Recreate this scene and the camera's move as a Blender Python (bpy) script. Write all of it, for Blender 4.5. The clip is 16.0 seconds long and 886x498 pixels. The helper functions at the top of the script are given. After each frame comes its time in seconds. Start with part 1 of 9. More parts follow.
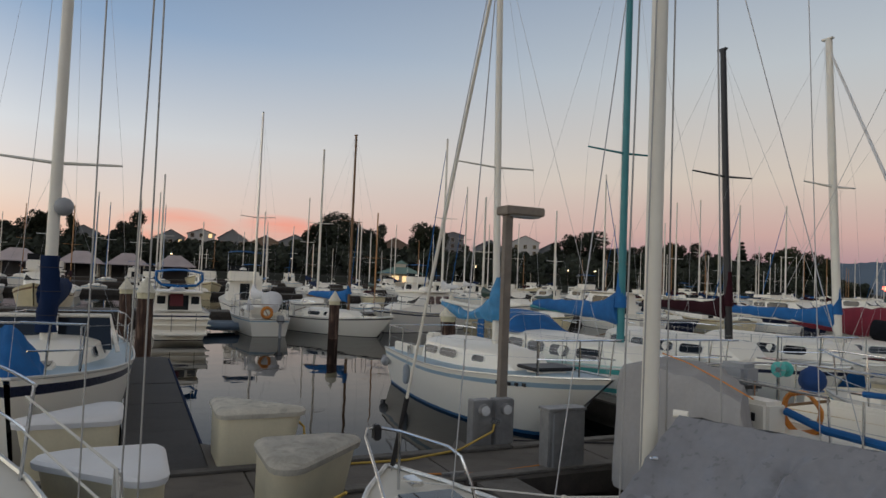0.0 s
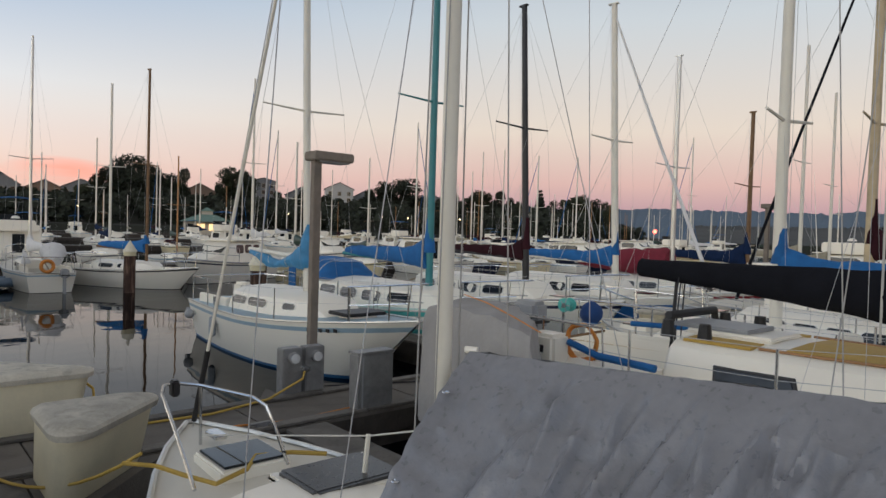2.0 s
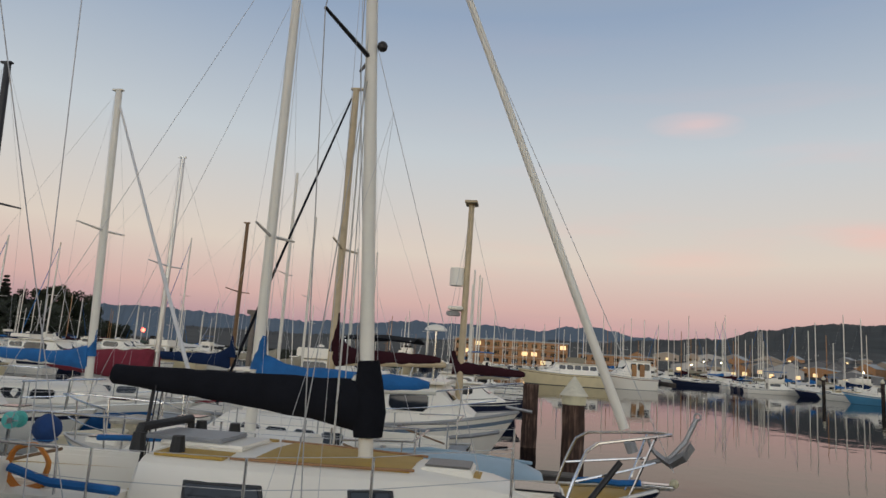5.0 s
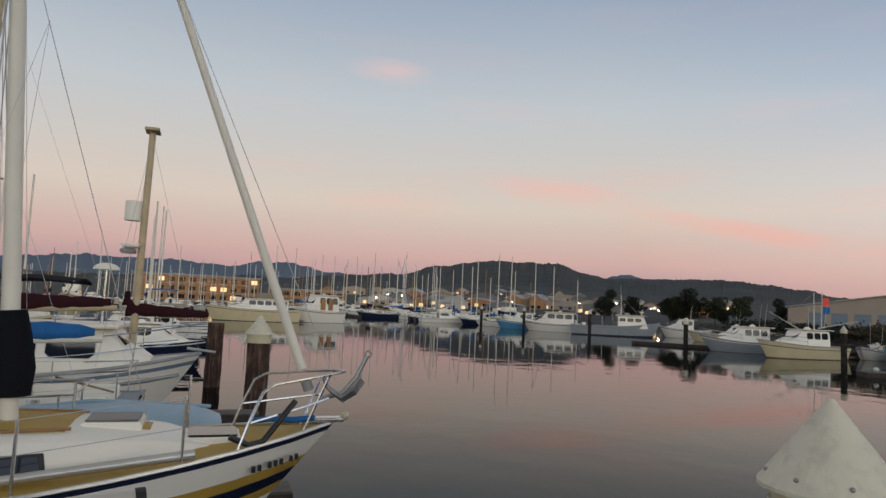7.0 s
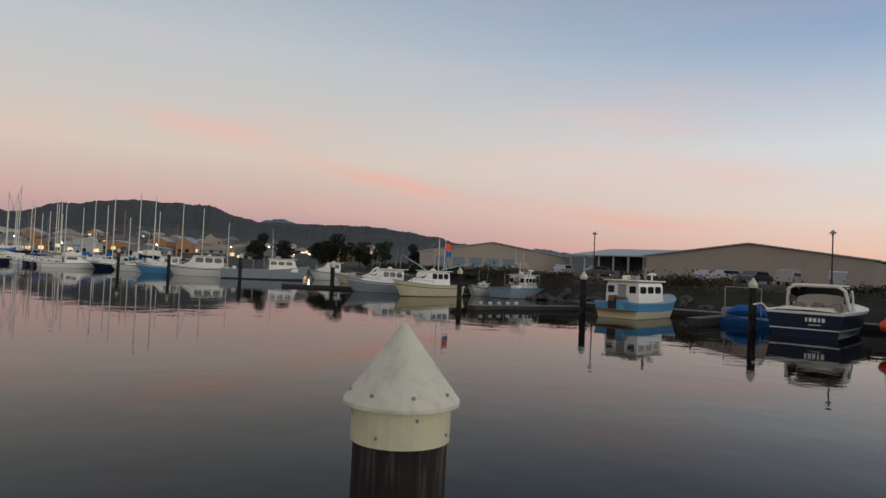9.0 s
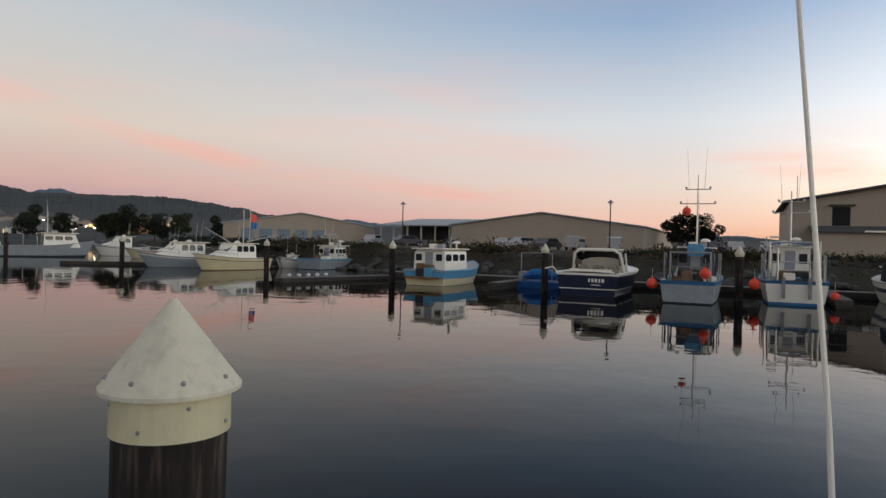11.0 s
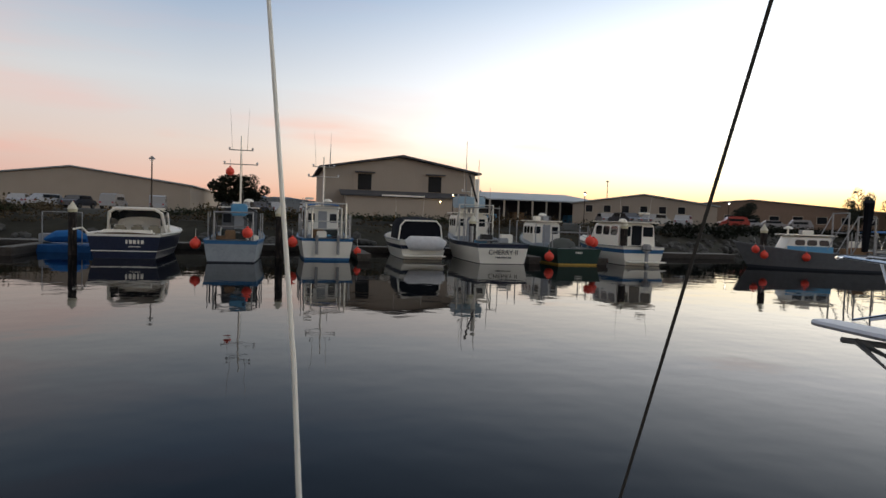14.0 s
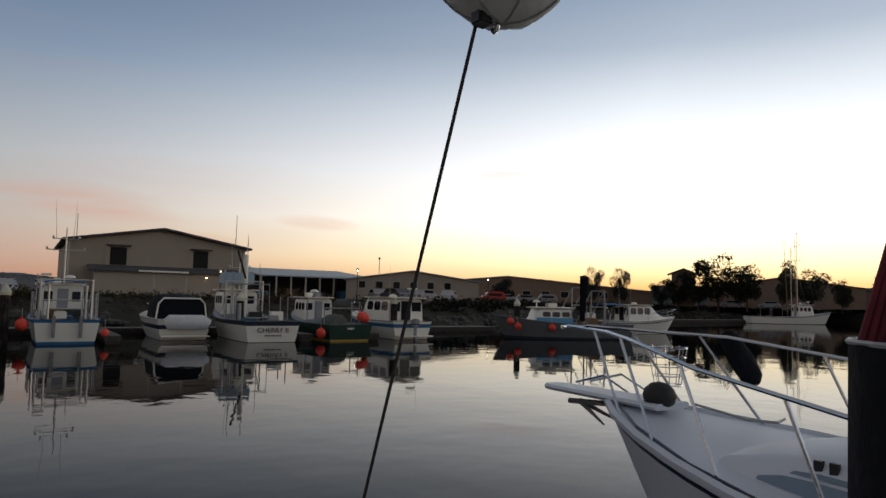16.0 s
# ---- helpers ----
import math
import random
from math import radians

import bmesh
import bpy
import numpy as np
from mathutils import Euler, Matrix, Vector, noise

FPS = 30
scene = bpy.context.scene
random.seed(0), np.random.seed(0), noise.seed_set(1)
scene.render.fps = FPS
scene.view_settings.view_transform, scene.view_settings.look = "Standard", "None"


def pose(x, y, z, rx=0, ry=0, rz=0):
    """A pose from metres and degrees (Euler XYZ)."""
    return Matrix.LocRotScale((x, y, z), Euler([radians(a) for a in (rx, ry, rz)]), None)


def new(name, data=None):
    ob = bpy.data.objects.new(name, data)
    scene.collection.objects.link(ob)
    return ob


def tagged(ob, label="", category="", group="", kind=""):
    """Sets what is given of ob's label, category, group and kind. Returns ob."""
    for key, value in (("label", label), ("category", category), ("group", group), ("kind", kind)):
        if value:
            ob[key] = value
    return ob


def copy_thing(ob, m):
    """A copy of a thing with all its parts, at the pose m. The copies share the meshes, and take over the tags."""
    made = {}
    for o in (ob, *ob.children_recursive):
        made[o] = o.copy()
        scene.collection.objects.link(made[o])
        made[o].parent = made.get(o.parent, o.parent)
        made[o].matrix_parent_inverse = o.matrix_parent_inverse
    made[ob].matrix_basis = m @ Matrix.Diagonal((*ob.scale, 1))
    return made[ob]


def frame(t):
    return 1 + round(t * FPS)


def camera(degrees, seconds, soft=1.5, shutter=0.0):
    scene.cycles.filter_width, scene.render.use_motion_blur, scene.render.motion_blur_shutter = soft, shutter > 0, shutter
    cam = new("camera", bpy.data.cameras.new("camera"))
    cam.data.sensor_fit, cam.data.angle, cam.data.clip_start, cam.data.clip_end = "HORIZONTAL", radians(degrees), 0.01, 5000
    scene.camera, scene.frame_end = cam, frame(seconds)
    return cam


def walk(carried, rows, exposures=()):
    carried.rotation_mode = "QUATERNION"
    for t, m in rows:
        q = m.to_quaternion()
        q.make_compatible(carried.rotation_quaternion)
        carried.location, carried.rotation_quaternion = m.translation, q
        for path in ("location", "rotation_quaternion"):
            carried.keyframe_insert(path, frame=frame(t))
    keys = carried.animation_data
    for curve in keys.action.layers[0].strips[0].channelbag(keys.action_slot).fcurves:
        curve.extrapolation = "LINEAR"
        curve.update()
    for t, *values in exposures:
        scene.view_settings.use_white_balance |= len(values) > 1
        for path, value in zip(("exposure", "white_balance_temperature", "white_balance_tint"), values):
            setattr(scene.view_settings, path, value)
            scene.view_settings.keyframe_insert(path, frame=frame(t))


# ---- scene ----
cam = camera(67.84, 16.0)
PATH = [  # dock axes
    (0.0, pose(0.020, 0.050, 2.576, 92.51, -2.32, -25.19)),
    (0.5, pose(0.027, 0.049, 2.579, 90.74, -1.93, -29.00)),
    (1.0, pose(0.044, 0.048, 2.576, 89.73, -1.86, -32.49)),
    (1.5, pose(0.057, 0.033, 2.574, 89.02, -1.89, -36.25)),
    (2.0, pose(0.083, 0.020, 2.574, 88.47, -1.76, -41.19)),
    (2.5, pose(0.121, 0.024, 2.570, 88.55, -2.25, -47.14)),
    (3.0, pose(0.163, 0.027, 2.569, 90.93, -2.70, -54.29)),
    (3.5, pose(0.193, 0.030, 2.570, 94.15, -2.45, -61.12)),
    (4.0, pose(0.203, 0.020, 2.578, 96.78, -2.65, -67.50)),
    (4.5, pose(0.251, 0.030, 2.600, 98.55, -3.45, -75.52)),
    (7.0, pose(0.132, -0.064, 2.734, 95.12, -2.66, -109.56)),
    (7.5, pose(0.122, -0.085, 2.731, 93.83, -2.58, -115.38)),
    (8.0, pose(0.099, -0.134, 2.725, 92.77, -2.44, -121.79)),
    (8.5, pose(0.067, -0.196, 2.714, 92.18, -2.61, -131.03)),
    (9.0, pose(0.018, -0.223, 2.714, 91.61, -2.51, -139.04)),
    (11.5, pose(0.076, -0.474, 2.687, 89.43, -2.03, -160.24)),
    (12.0, pose(0.025, -0.463, 2.689, 89.24, -3.24, -166.78)),
    (12.5, pose(-0.015, -0.466, 2.687, 88.25, -4.15, -173.78)),
    (13.0, pose(-0.106, -0.465, 2.687, 86.74, -3.02, -180.78)),
    (13.5, pose(-0.163, -0.488, 2.686, 86.22, -2.15, -187.10)),
    (14.0, pose(-0.209, -0.469, 2.687, 87.25, -1.83, -193.17)),
    (14.5, pose(-0.258, -0.455, 2.686, 88.52, -2.58, -199.55)),
    (15.0, pose(-0.296, -0.421, 2.687, 89.71, -2.16, -205.09)),
    (15.5, pose(-0.342, -0.396, 2.685, 91.95, -1.75, -208.98)),
    (16.0, pose(-0.368, -0.378, 2.685, 94.40, -1.27, -212.55)),
]
walk(cam, PATH, [(0.0, -0.08), (1.5, 0.16), (2.5, 0.3), (3.5, 0.28), (4.5, 0.14), (7.0, 0.02), (9.0, -0.02), (11.5, 0.08), (12.5, 0.07), (13.5, 0.07), (14.0, 0.03), (15.0, -0.5), (16.0, -0.62)])

# ---- sky and light ----
def lin(r, g, b, k=1.0):
    """Linear colour from 8-bit display values."""
    f = lambda c: (c / 255 / 12.92 if c <= 10 else ((c / 255 + 0.055) / 1.055) ** 2.4) * k
    return (f(r), f(g), f(b), 1.0)


def ramp_node(nt, fac, stops):
    n = nt.nodes.new("ShaderNodeValToRGB")
    while len(n.color_ramp.elements) < len(stops):
        n.color_ramp.elements.new(0.5)
    for e, (p, c) in zip(n.color_ramp.elements, stops):
        e.position, e.color = p, c
    nt.links.new(fac, n.inputs[0])
    return n.outputs[0]


def maths(nt, op, a, b=0.0, clamp=False):
    n = nt.nodes.new("ShaderNodeMath")
    n.operation, n.use_clamp = op, clamp
    for k, v in enumerate((a, b)):
        if isinstance(v, bpy.types.NodeSocket):
            nt.links.new(v, n.inputs[k])
        else:
            n.inputs[k].default_value = v
    return n.outputs[0]


def mixed(nt, fac, a, b, mode="MIX"):
    n = nt.nodes.new("ShaderNodeMix")
    n.data_type, n.blend_type, n.clamp_factor = "RGBA", mode, True
    for k, v in ((0, fac), (6, a), (7, b)):
        if isinstance(v, bpy.types.NodeSocket):
            nt.links.new(v, n.inputs[k])
        else:
            n.inputs[k].default_value = v
    return n.outputs[2]


BANKS = ((122, 0.165, 0.2, 0.03, -0.2, 0.4, (244, 182, 170)), (136, 0.118, 0.2, 0.017, -0.2, 0.6, (250, 172, 154)), (150, 0.09, 0.24, 0.015, -0.1, 0.55, (248, 166, 148)), (168, 0.078, 0.16, 0.014, -0.06, 0.5, (255, 168, 140)),
         (172, 0.1, 0.05, 0.014, -0.1, 0.5, (255, 176, 148)), (150, 0.2, 0.34, 0.07, -0.3, 0.2, (236, 200, 190)), (-176, 0.12, 0.12, 0.03, -0.1, 0.3, (255, 190, 155)), (-170, 0.075, 0.1, 0.02, -0.04, 0.4, (255, 170, 125)),
         (104, 0.34, 0.07, 0.02, -0.05, 0.5, (236, 196, 190)), (3, 0.05, 0.09, 0.035, 0.0, 1.1, (255, 138, 105)), (11, 0.062, 0.07, 0.022, 0.0, 0.9, (252, 150, 125)),
         (-177.5, 0.115, 0.16, 0.022, -0.1, 0.5, (255, 184, 160)), (-158.5, 0.11, 0.07, 0.012, -0.05, 0.4, (255, 196, 166, 1.15)), (-142, 0.187, 0.08, 0.012, 0.02, 0.35, (255, 222, 208, 1.3)))
SUNSET = radians(-95)   # bearing of the afterglow, from +y to +x


def dusk():
    w = bpy.data.worlds.new("dusk_sky")
    w.use_nodes = True
    nt = w.node_tree
    nt.nodes.clear()
    out, bg = nt.nodes.new("ShaderNodeOutputWorld"), nt.nodes.new("ShaderNodeBackground")
    nt.links.new(bg.outputs[0], out.inputs[0])
    tc = nt.nodes.new("ShaderNodeTexCoord")
    sep = nt.nodes.new("ShaderNodeSeparateXYZ")
    nt.links.new(tc.outputs["Generated"], sep.inputs[0])
    x, y, z = sep.outputs
    c = maths(nt, "ADD", maths(nt, "MULTIPLY", x, math.sin(SUNSET)), maths(nt, "MULTIPLY", y, math.cos(SUNSET)))
    h = maths(nt, "MAXIMUM", z, 0.0)
    anti = ramp_node(nt, h, [(0, lin(150, 136, 152)), (0.035, lin(178, 146, 152)), (0.075, lin(206, 171, 164)), (0.15, lin(214, 201, 188)),
                             (0.3, lin(190, 197, 202)), (0.48, lin(142, 160, 184)), (0.7, lin(158, 154, 150)), (1.0, lin(150, 145, 140))])
    side = ramp_node(nt, h, [(0, lin(226, 158, 128)), (0.04, lin(236, 194, 174)), (0.09, lin(230, 212, 200)), (0.18, lin(213, 217, 221)),
                             (0.32, lin(146, 171, 201)), (0.5, lin(94, 119, 155)), (0.7, lin(150, 146, 142)), (1.0, lin(150, 145, 140))])
    glow = ramp_node(nt, h, [(0, lin(255, 172, 92, 1.25)), (0.025, lin(255, 202, 128, 1.85)), (0.06, lin(255, 232, 182, 2.4)), (0.12, lin(255, 248, 234, 2.5)), (0.2, lin(252, 252, 254, 2.0)), (0.28, lin(240, 246, 253, 1.55)),
                             (0.36, lin(216, 230, 248, 1.05)), (0.5, lin(152, 180, 218, 0.9)), (0.7, lin(140, 142, 146)), (1.0, lin(150, 145, 140))])
    a = maths(nt, "MULTIPLY", maths(nt, "ADD", c, 0.75), 1.45, True)
    b = maths(nt, "POWER", maths(nt, "MULTIPLY", maths(nt, "ADD", c, 0.05), 1.2, True), 1.6)
    sky = mixed(nt, b, mixed(nt, a, anti, side), glow)
    # thin rosy streaks of cloud
    mp = nt.nodes.new("ShaderNodeMapping")
    mp.inputs["Scale"].default_value = (1.1, 1.5, 9.0)
    mp.inputs["Rotation"].default_value = (0.06, 0.1, 0.3)
    nt.links.new(tc.outputs["Generated"], mp.inputs[0])
    nz = nt.nodes.new("ShaderNodeTexNoise")
    nz.inputs["Scale"].default_value, nz.inputs["Detail"].default_value = 2.2, 5.0
    nt.links.new(mp.outputs[0], nz.inputs[0])
    streak = maths(nt, "MULTIPLY", maths(nt, "SUBTRACT", nz.outputs[0], 0.5), 4.5, True)
    low = ramp_node(nt, h, [(0, (0, 0, 0, 1)), (0.02, (0.5, 0.5, 0.5, 1)), (0.1, (0.9, 0.9, 0.9, 1)), (0.24, (0.45, 0.45, 0.45, 1)), (0.45, (0.1, 0.1, 0.1, 1)), (0.7, (0, 0, 0, 1))])
    east = maths(nt, "MULTIPLY", maths(nt, "SUBTRACT", 0.3, y), 2.2, True)
    away = maths(nt, "MULTIPLY", maths(nt, "SUBTRACT", 0.55, c), 1.6, True)
    streak = maths(nt, "MULTIPLY", streak, maths(nt, "MULTIPLY", east, away))
    sky = mixed(nt, maths(nt, "MULTIPLY", maths(nt, "MULTIPLY", streak, low), 0.35), sky, lin(246, 180, 168))
    # single banks of cloud lit from below: bearing, height, half width, half depth, slant, strength, colour
    for az, hc, wa, wd, tilt, k, col in BANKS:
        q = radians(az)
        side_ = maths(nt, "SUBTRACT", maths(nt, "MULTIPLY", x, math.cos(q)), maths(nt, "MULTIPLY", y, math.sin(q)))
        ahead = maths(nt, "ADD", maths(nt, "MULTIPLY", x, math.sin(q)), maths(nt, "MULTIPLY", y, math.cos(q)))
        lift = maths(nt, "SUBTRACT", maths(nt, "SUBTRACT", z, hc), maths(nt, "MULTIPLY", side_, tilt))
        e = maths(nt, "SUBTRACT", 1.0, maths(nt, "ADD", maths(nt, "POWER", maths(nt, "DIVIDE", side_, wa), 2.0), maths(nt, "POWER", maths(nt, "DIVIDE", lift, wd), 2.0)), True)
        e = maths(nt, "MULTIPLY", maths(nt, "MULTIPLY", e, maths(nt, "GREATER_THAN", ahead, 0.0)), maths(nt, "MULTIPLY", maths(nt, "SUBTRACT", nz.outputs[0], 0.36), 4.0 * k, True), True)
        sky = mixed(nt, e, sky, lin(*col))
    below = maths(nt, "MULTIPLY", maths(nt, "SUBTRACT", 0.0, z), 30.0, True)
    sky = mixed(nt, below, sky, lin(60, 62, 70))
    nt.links.new(sky, bg.inputs[0])
    bg.inputs[1].default_value = 1.0
    scene.world = w


dusk()


# ---- materials ----
def mat(name, col, rough=0.5, metal=0.0, var=0.12, scale=3.0, bump=0.0, bscale=60.0, spot=0.0, emit=0.0, coat=0.0, gloss=None):
    """A surface with a colour that varies at two sizes, fine relief and, with spot, darker stains."""
    m = bpy.data.materials.new(name)
    m.use_nodes = True
    nt = m.node_tree
    p = nt.nodes["Principled BSDF"]
    col = (*col[:3], 1)
    tc = nt.nodes.new("ShaderNodeTexCoord")
    n1, n2 = nt.nodes.new("ShaderNodeTexNoise"), nt.nodes.new("ShaderNodeTexNoise")
    for n, s in ((n1, scale), (n2, scale * 13)):
        n.inputs["Scale"].default_value, n.inputs["Detail"].default_value = s, 4.0
        nt.links.new(tc.outputs["Object"], n.inputs[0])
    info = nt.nodes.new("ShaderNodeObjectInfo")
    t = maths(nt, "ADD", maths(nt, "MULTIPLY", n1.outputs[0], 0.72), maths(nt, "MULTIPLY", n2.outputs[0], 0.28))
    t = maths(nt, "ADD", t, maths(nt, "MULTIPLY", info.outputs["Random"], 0.25))
    lo, hi = [tuple(min(1, v * k) for v in col[:3]) + (1,) for k in (1 - var * 1.6, 1 + var)]
    c = ramp_node(nt, t, [(0.3, lo), (0.8, hi)])
    if spot:
        n3 = nt.nodes.new("ShaderNodeTexNoise")
        n3.inputs["Scale"].default_value, n3.inputs["Detail"].default_value, n3.inputs["Distortion"].default_value = scale * 2.3, 8.0, 0.6
        nt.links.new(tc.outputs["Object"], n3.inputs[0])
        f = maths(nt, "MULTIPLY", maths(nt, "SUBTRACT", n3.outputs[0], 0.52), 6 * spot, True)
        c = mixed(nt, f, c, tuple(v * 0.45 for v in col[:3]) + (1,))
    nt.links.new(c, p.inputs["Base Color"])
    r = maths(nt, "ADD", maths(nt, "MULTIPLY", n2.outputs[0], 0.2), rough - 0.1, True)
    nt.links.new(r, p.inputs["Roughness"])
    p.inputs["Metallic"].default_value = metal
    if gloss is not None:
        p.inputs["Specular IOR Level"].default_value = gloss
    if coat:
        p.inputs["Coat Weight"].default_value, p.inputs["Coat Roughness"].default_value = coat, 0.15
    if bump:
        n4, b = nt.nodes.new("ShaderNodeTexNoise"), nt.nodes.new("ShaderNodeBump")
        n4.inputs["Scale"].default_value, n4.inputs["Detail"].default_value = bscale, 5.0
        nt.links.new(tc.outputs["Object"], n4.inputs[0])
        b.inputs["Strength"].default_value, b.inputs["Distance"].default_value = bump, 0.02
        nt.links.new(n4.outputs[0], b.inputs["Height"])
        nt.links.new(b.outputs[0], p.inputs["Normal"])
    if emit:
        p.inputs["Emission Color"].default_value, p.inputs["Emission Strength"].default_value = col, emit
    return m


def water_material():
    m = bpy.data.materials.new("harbour_water")
    m.use_nodes = True
    nt = m.node_tree
    p = nt.nodes["Principled BSDF"]
    p.inputs["Base Color"].default_value = (0.0015, 0.0025, 0.0035, 1)
    p.inputs["Roughness"].default_value, p.inputs["IOR"].default_value = 0.025, 1.15
    tc, b = nt.nodes.new("ShaderNodeTexCoord"), nt.nodes.new("ShaderNodeBump")
    n1, n2 = nt.nodes.new("ShaderNodeTexNoise"), nt.nodes.new("ShaderNodeTexNoise")
    for n, s in ((n1, 0.55), (n2, 2.6)):
        n.inputs["Scale"].default_value, n.inputs["Detail"].default_value = s, 2.0
        nt.links.new(tc.outputs["Object"], n.inputs[0])
    hgt = maths(nt, "ADD", n1.outputs[0], maths(nt, "MULTIPLY", n2.outputs[0], 0.12))
    b.inputs["Strength"].default_value, b.inputs["Distance"].default_value = 0.5, 0.02
    nt.links.new(hgt, b.inputs["Height"])
    nt.links.new(b.outputs[0], p.inputs["Normal"])
    return m


def glass_material():
    m = bpy.data.materials.new("dark_glass")
    m.use_nodes = True
    p = m.node_tree.nodes["Principled BSDF"]
    p.inputs["Base Color"].default_value = (0.015, 0.018, 0.022, 1)
    p.inputs["Roughness"].default_value = 0.06
    return m


def streaked(name, dark, pale, amount=0.5, along=2.2, across=26.0):
    """Wood worn in upright streaks."""
    m = bpy.data.materials.new(name)
    m.use_nodes = True
    nt = m.node_tree
    p = nt.nodes["Principled BSDF"]
    tc, mp = nt.nodes.new("ShaderNodeTexCoord"), nt.nodes.new("ShaderNodeMapping")
    mp.inputs["Scale"].default_value = (across, across, along)
    nt.links.new(tc.outputs["Object"], mp.inputs[0])
    n1, n2, b = nt.nodes.new("ShaderNodeTexNoise"), nt.nodes.new("ShaderNodeTexNoise"), nt.nodes.new("ShaderNodeBump")
    for n, q, src in ((n1, 1.0, mp.outputs[0]), (n2, 2.4, tc.outputs["Object"])):
        n.inputs["Scale"].default_value, n.inputs["Detail"].default_value = q, 6.0
        nt.links.new(src, n.inputs[0])
    t = maths(nt, "ADD", maths(nt, "MULTIPLY", n1.outputs[0], 0.65), maths(nt, "MULTIPLY", n2.outputs[0], 0.35))
    c = ramp_node(nt, t, [(0.38, tuple(v * 0.5 for v in dark) + (1,)), (0.5, dark + (1,)), (0.56, tuple(d + (q - d) * amount for d, q in zip(dark, pale)) + (1,)), (0.68, pale + (1,))])
    nt.links.new(c, p.inputs["Base Color"])
    p.inputs["Roughness"].default_value = 0.9
    b.inputs["Strength"].default_value, b.inputs["Distance"].default_value = 0.7, 0.012
    nt.links.new(n1.outputs[0], b.inputs["Height"])
    nt.links.new(b.outputs[0], p.inputs["Normal"])
    return m


WATER, GLASS = water_material(), glass_material()
WHITE = mat("white_gelcoat", (0.87, 0.83, 0.73), 0.33, var=0.018, scale=0.7)
CREAM = mat("cream_gelcoat", (0.72, 0.62, 0.39), 0.35, var=0.08, scale=1.2, spot=0.08)
DECKW = mat("white_deck_nonskid", (0.68, 0.65, 0.57), 0.6, var=0.05, scale=0.8, bump=0.08, bscale=180)
GREYDECK = mat("grey_deck_paint", (0.30, 0.33, 0.36), 0.6, var=0.1, scale=2, bump=0.15, bscale=180)
YELLOW = mat("mustard_deck_paint", (0.46, 0.29, 0.05), 0.6, var=0.12, scale=2, bump=0.2, bscale=160, spot=0.15)
NAVY = mat("navy_paint", (0.012, 0.018, 0.045), 0.3, var=0.1, coat=0.3)
BLACK = mat("black_paint", (0.012, 0.012, 0.014), 0.45)
BOOT = mat("dark_bottom_paint", (0.02, 0.025, 0.035), 0.7, spot=0.3)
BLUEPAINT = mat("light_blue_paint", (0.10, 0.32, 0.52), 0.4, var=0.1)
SKYPAINT = mat("pale_blue_paint", (0.30, 0.42, 0.50), 0.4, var=0.1)
BLUETRIM = mat("mid_blue_trim_paint", (0.03, 0.13, 0.28), 0.45, var=0.12, spot=0.15)
TEAL = mat("teal_paint", (0.09, 0.42, 0.38), 0.4, var=0.1)
GREEN = mat("dark_green_paint", (0.012, 0.04, 0.03), 0.4)
REDPAINT = mat("dark_red_paint", (0.28, 0.02, 0.03), 0.45)
BLUECLOTH = mat("blue_canvas", (0.010, 0.115, 0.33), 0.85, var=0.22, scale=4, bump=0.6, bscale=18)
PALEBLUE = mat("faded_blue_tarpaulin", (0.05, 0.25, 0.48), 0.6, var=0.25, scale=4, bump=0.8, bscale=14)
BLACKCLOTH = mat("black_canvas", (0.008, 0.009, 0.013), 0.9, var=0.2, scale=4, bump=0.6, bscale=16, gloss=0.15)
NAVYCLOTH = mat("navy_canvas", (0.008, 0.02, 0.06), 0.9, var=0.2, scale=4, bump=0.6, bscale=16, gloss=0.15)
MAROON = mat("maroon_canvas", (0.032, 0.009, 0.013), 0.9, var=0.2, scale=4, bump=0.6, bscale=16, gloss=0.15)
REDCLOTH = mat("dark_red_canvas", (0.17, 0.015, 0.03), 0.9, var=0.2, scale=4, bump=0.6, bscale=16)
TANCLOTH = mat("tan_canvas", (0.30, 0.27, 0.20), 0.9, var=0.15, scale=4, bump=0.5, bscale=16)
COOLWHITE = mat("cool_white_gelcoat", (0.60, 0.64, 0.72), 0.5, var=0.05, scale=0.8)
WHITECLOTH = mat("white_canvas", (0.62, 0.62, 0.62), 0.85, var=0.1, scale=4, bump=0.5, bscale=16)
GREYTARP = mat("grey_tarpaulin", (0.20, 0.205, 0.225), 0.3, var=0.25, scale=2.2, bump=0.8, bscale=6)
GREYCOVER = mat("grey_boat_cover", (0.30, 0.29, 0.28), 0.8, var=0.15, scale=2, bump=0.4, bscale=12)
ALU = mat("aluminium_spar", (0.60, 0.59, 0.55), 0.38, 0.75, var=0.08, scale=2)
WHITESPAR = mat("white_painted_spar", (0.72, 0.69, 0.60), 0.4, var=0.06, scale=2)
STEEL = mat("stainless_steel", (0.62, 0.63, 0.64), 0.22, 1.0, var=0.05)
WIRE = mat("stay_wire", (0.34, 0.335, 0.32), 0.5, 0.2)
WIRELIGHT = mat("pale_rigging", (0.45, 0.45, 0.45), 0.5, 0.2)
BUFFSPAR = mat("buff_painted_spar", (0.50, 0.40, 0.25), 0.5, var=0.15, scale=6)
STRIPE = mat("slate_blue_stripe", (0.16, 0.22, 0.29), 0.45, var=0.08)
ROCK = mat("dark_shore_rock", (0.07, 0.068, 0.062), 0.9, var=0.4, scale=2, bump=0.6, bscale=9)
WOODSPAR = mat("varnished_wood", (0.34, 0.17, 0.06), 0.45, var=0.25, scale=6)
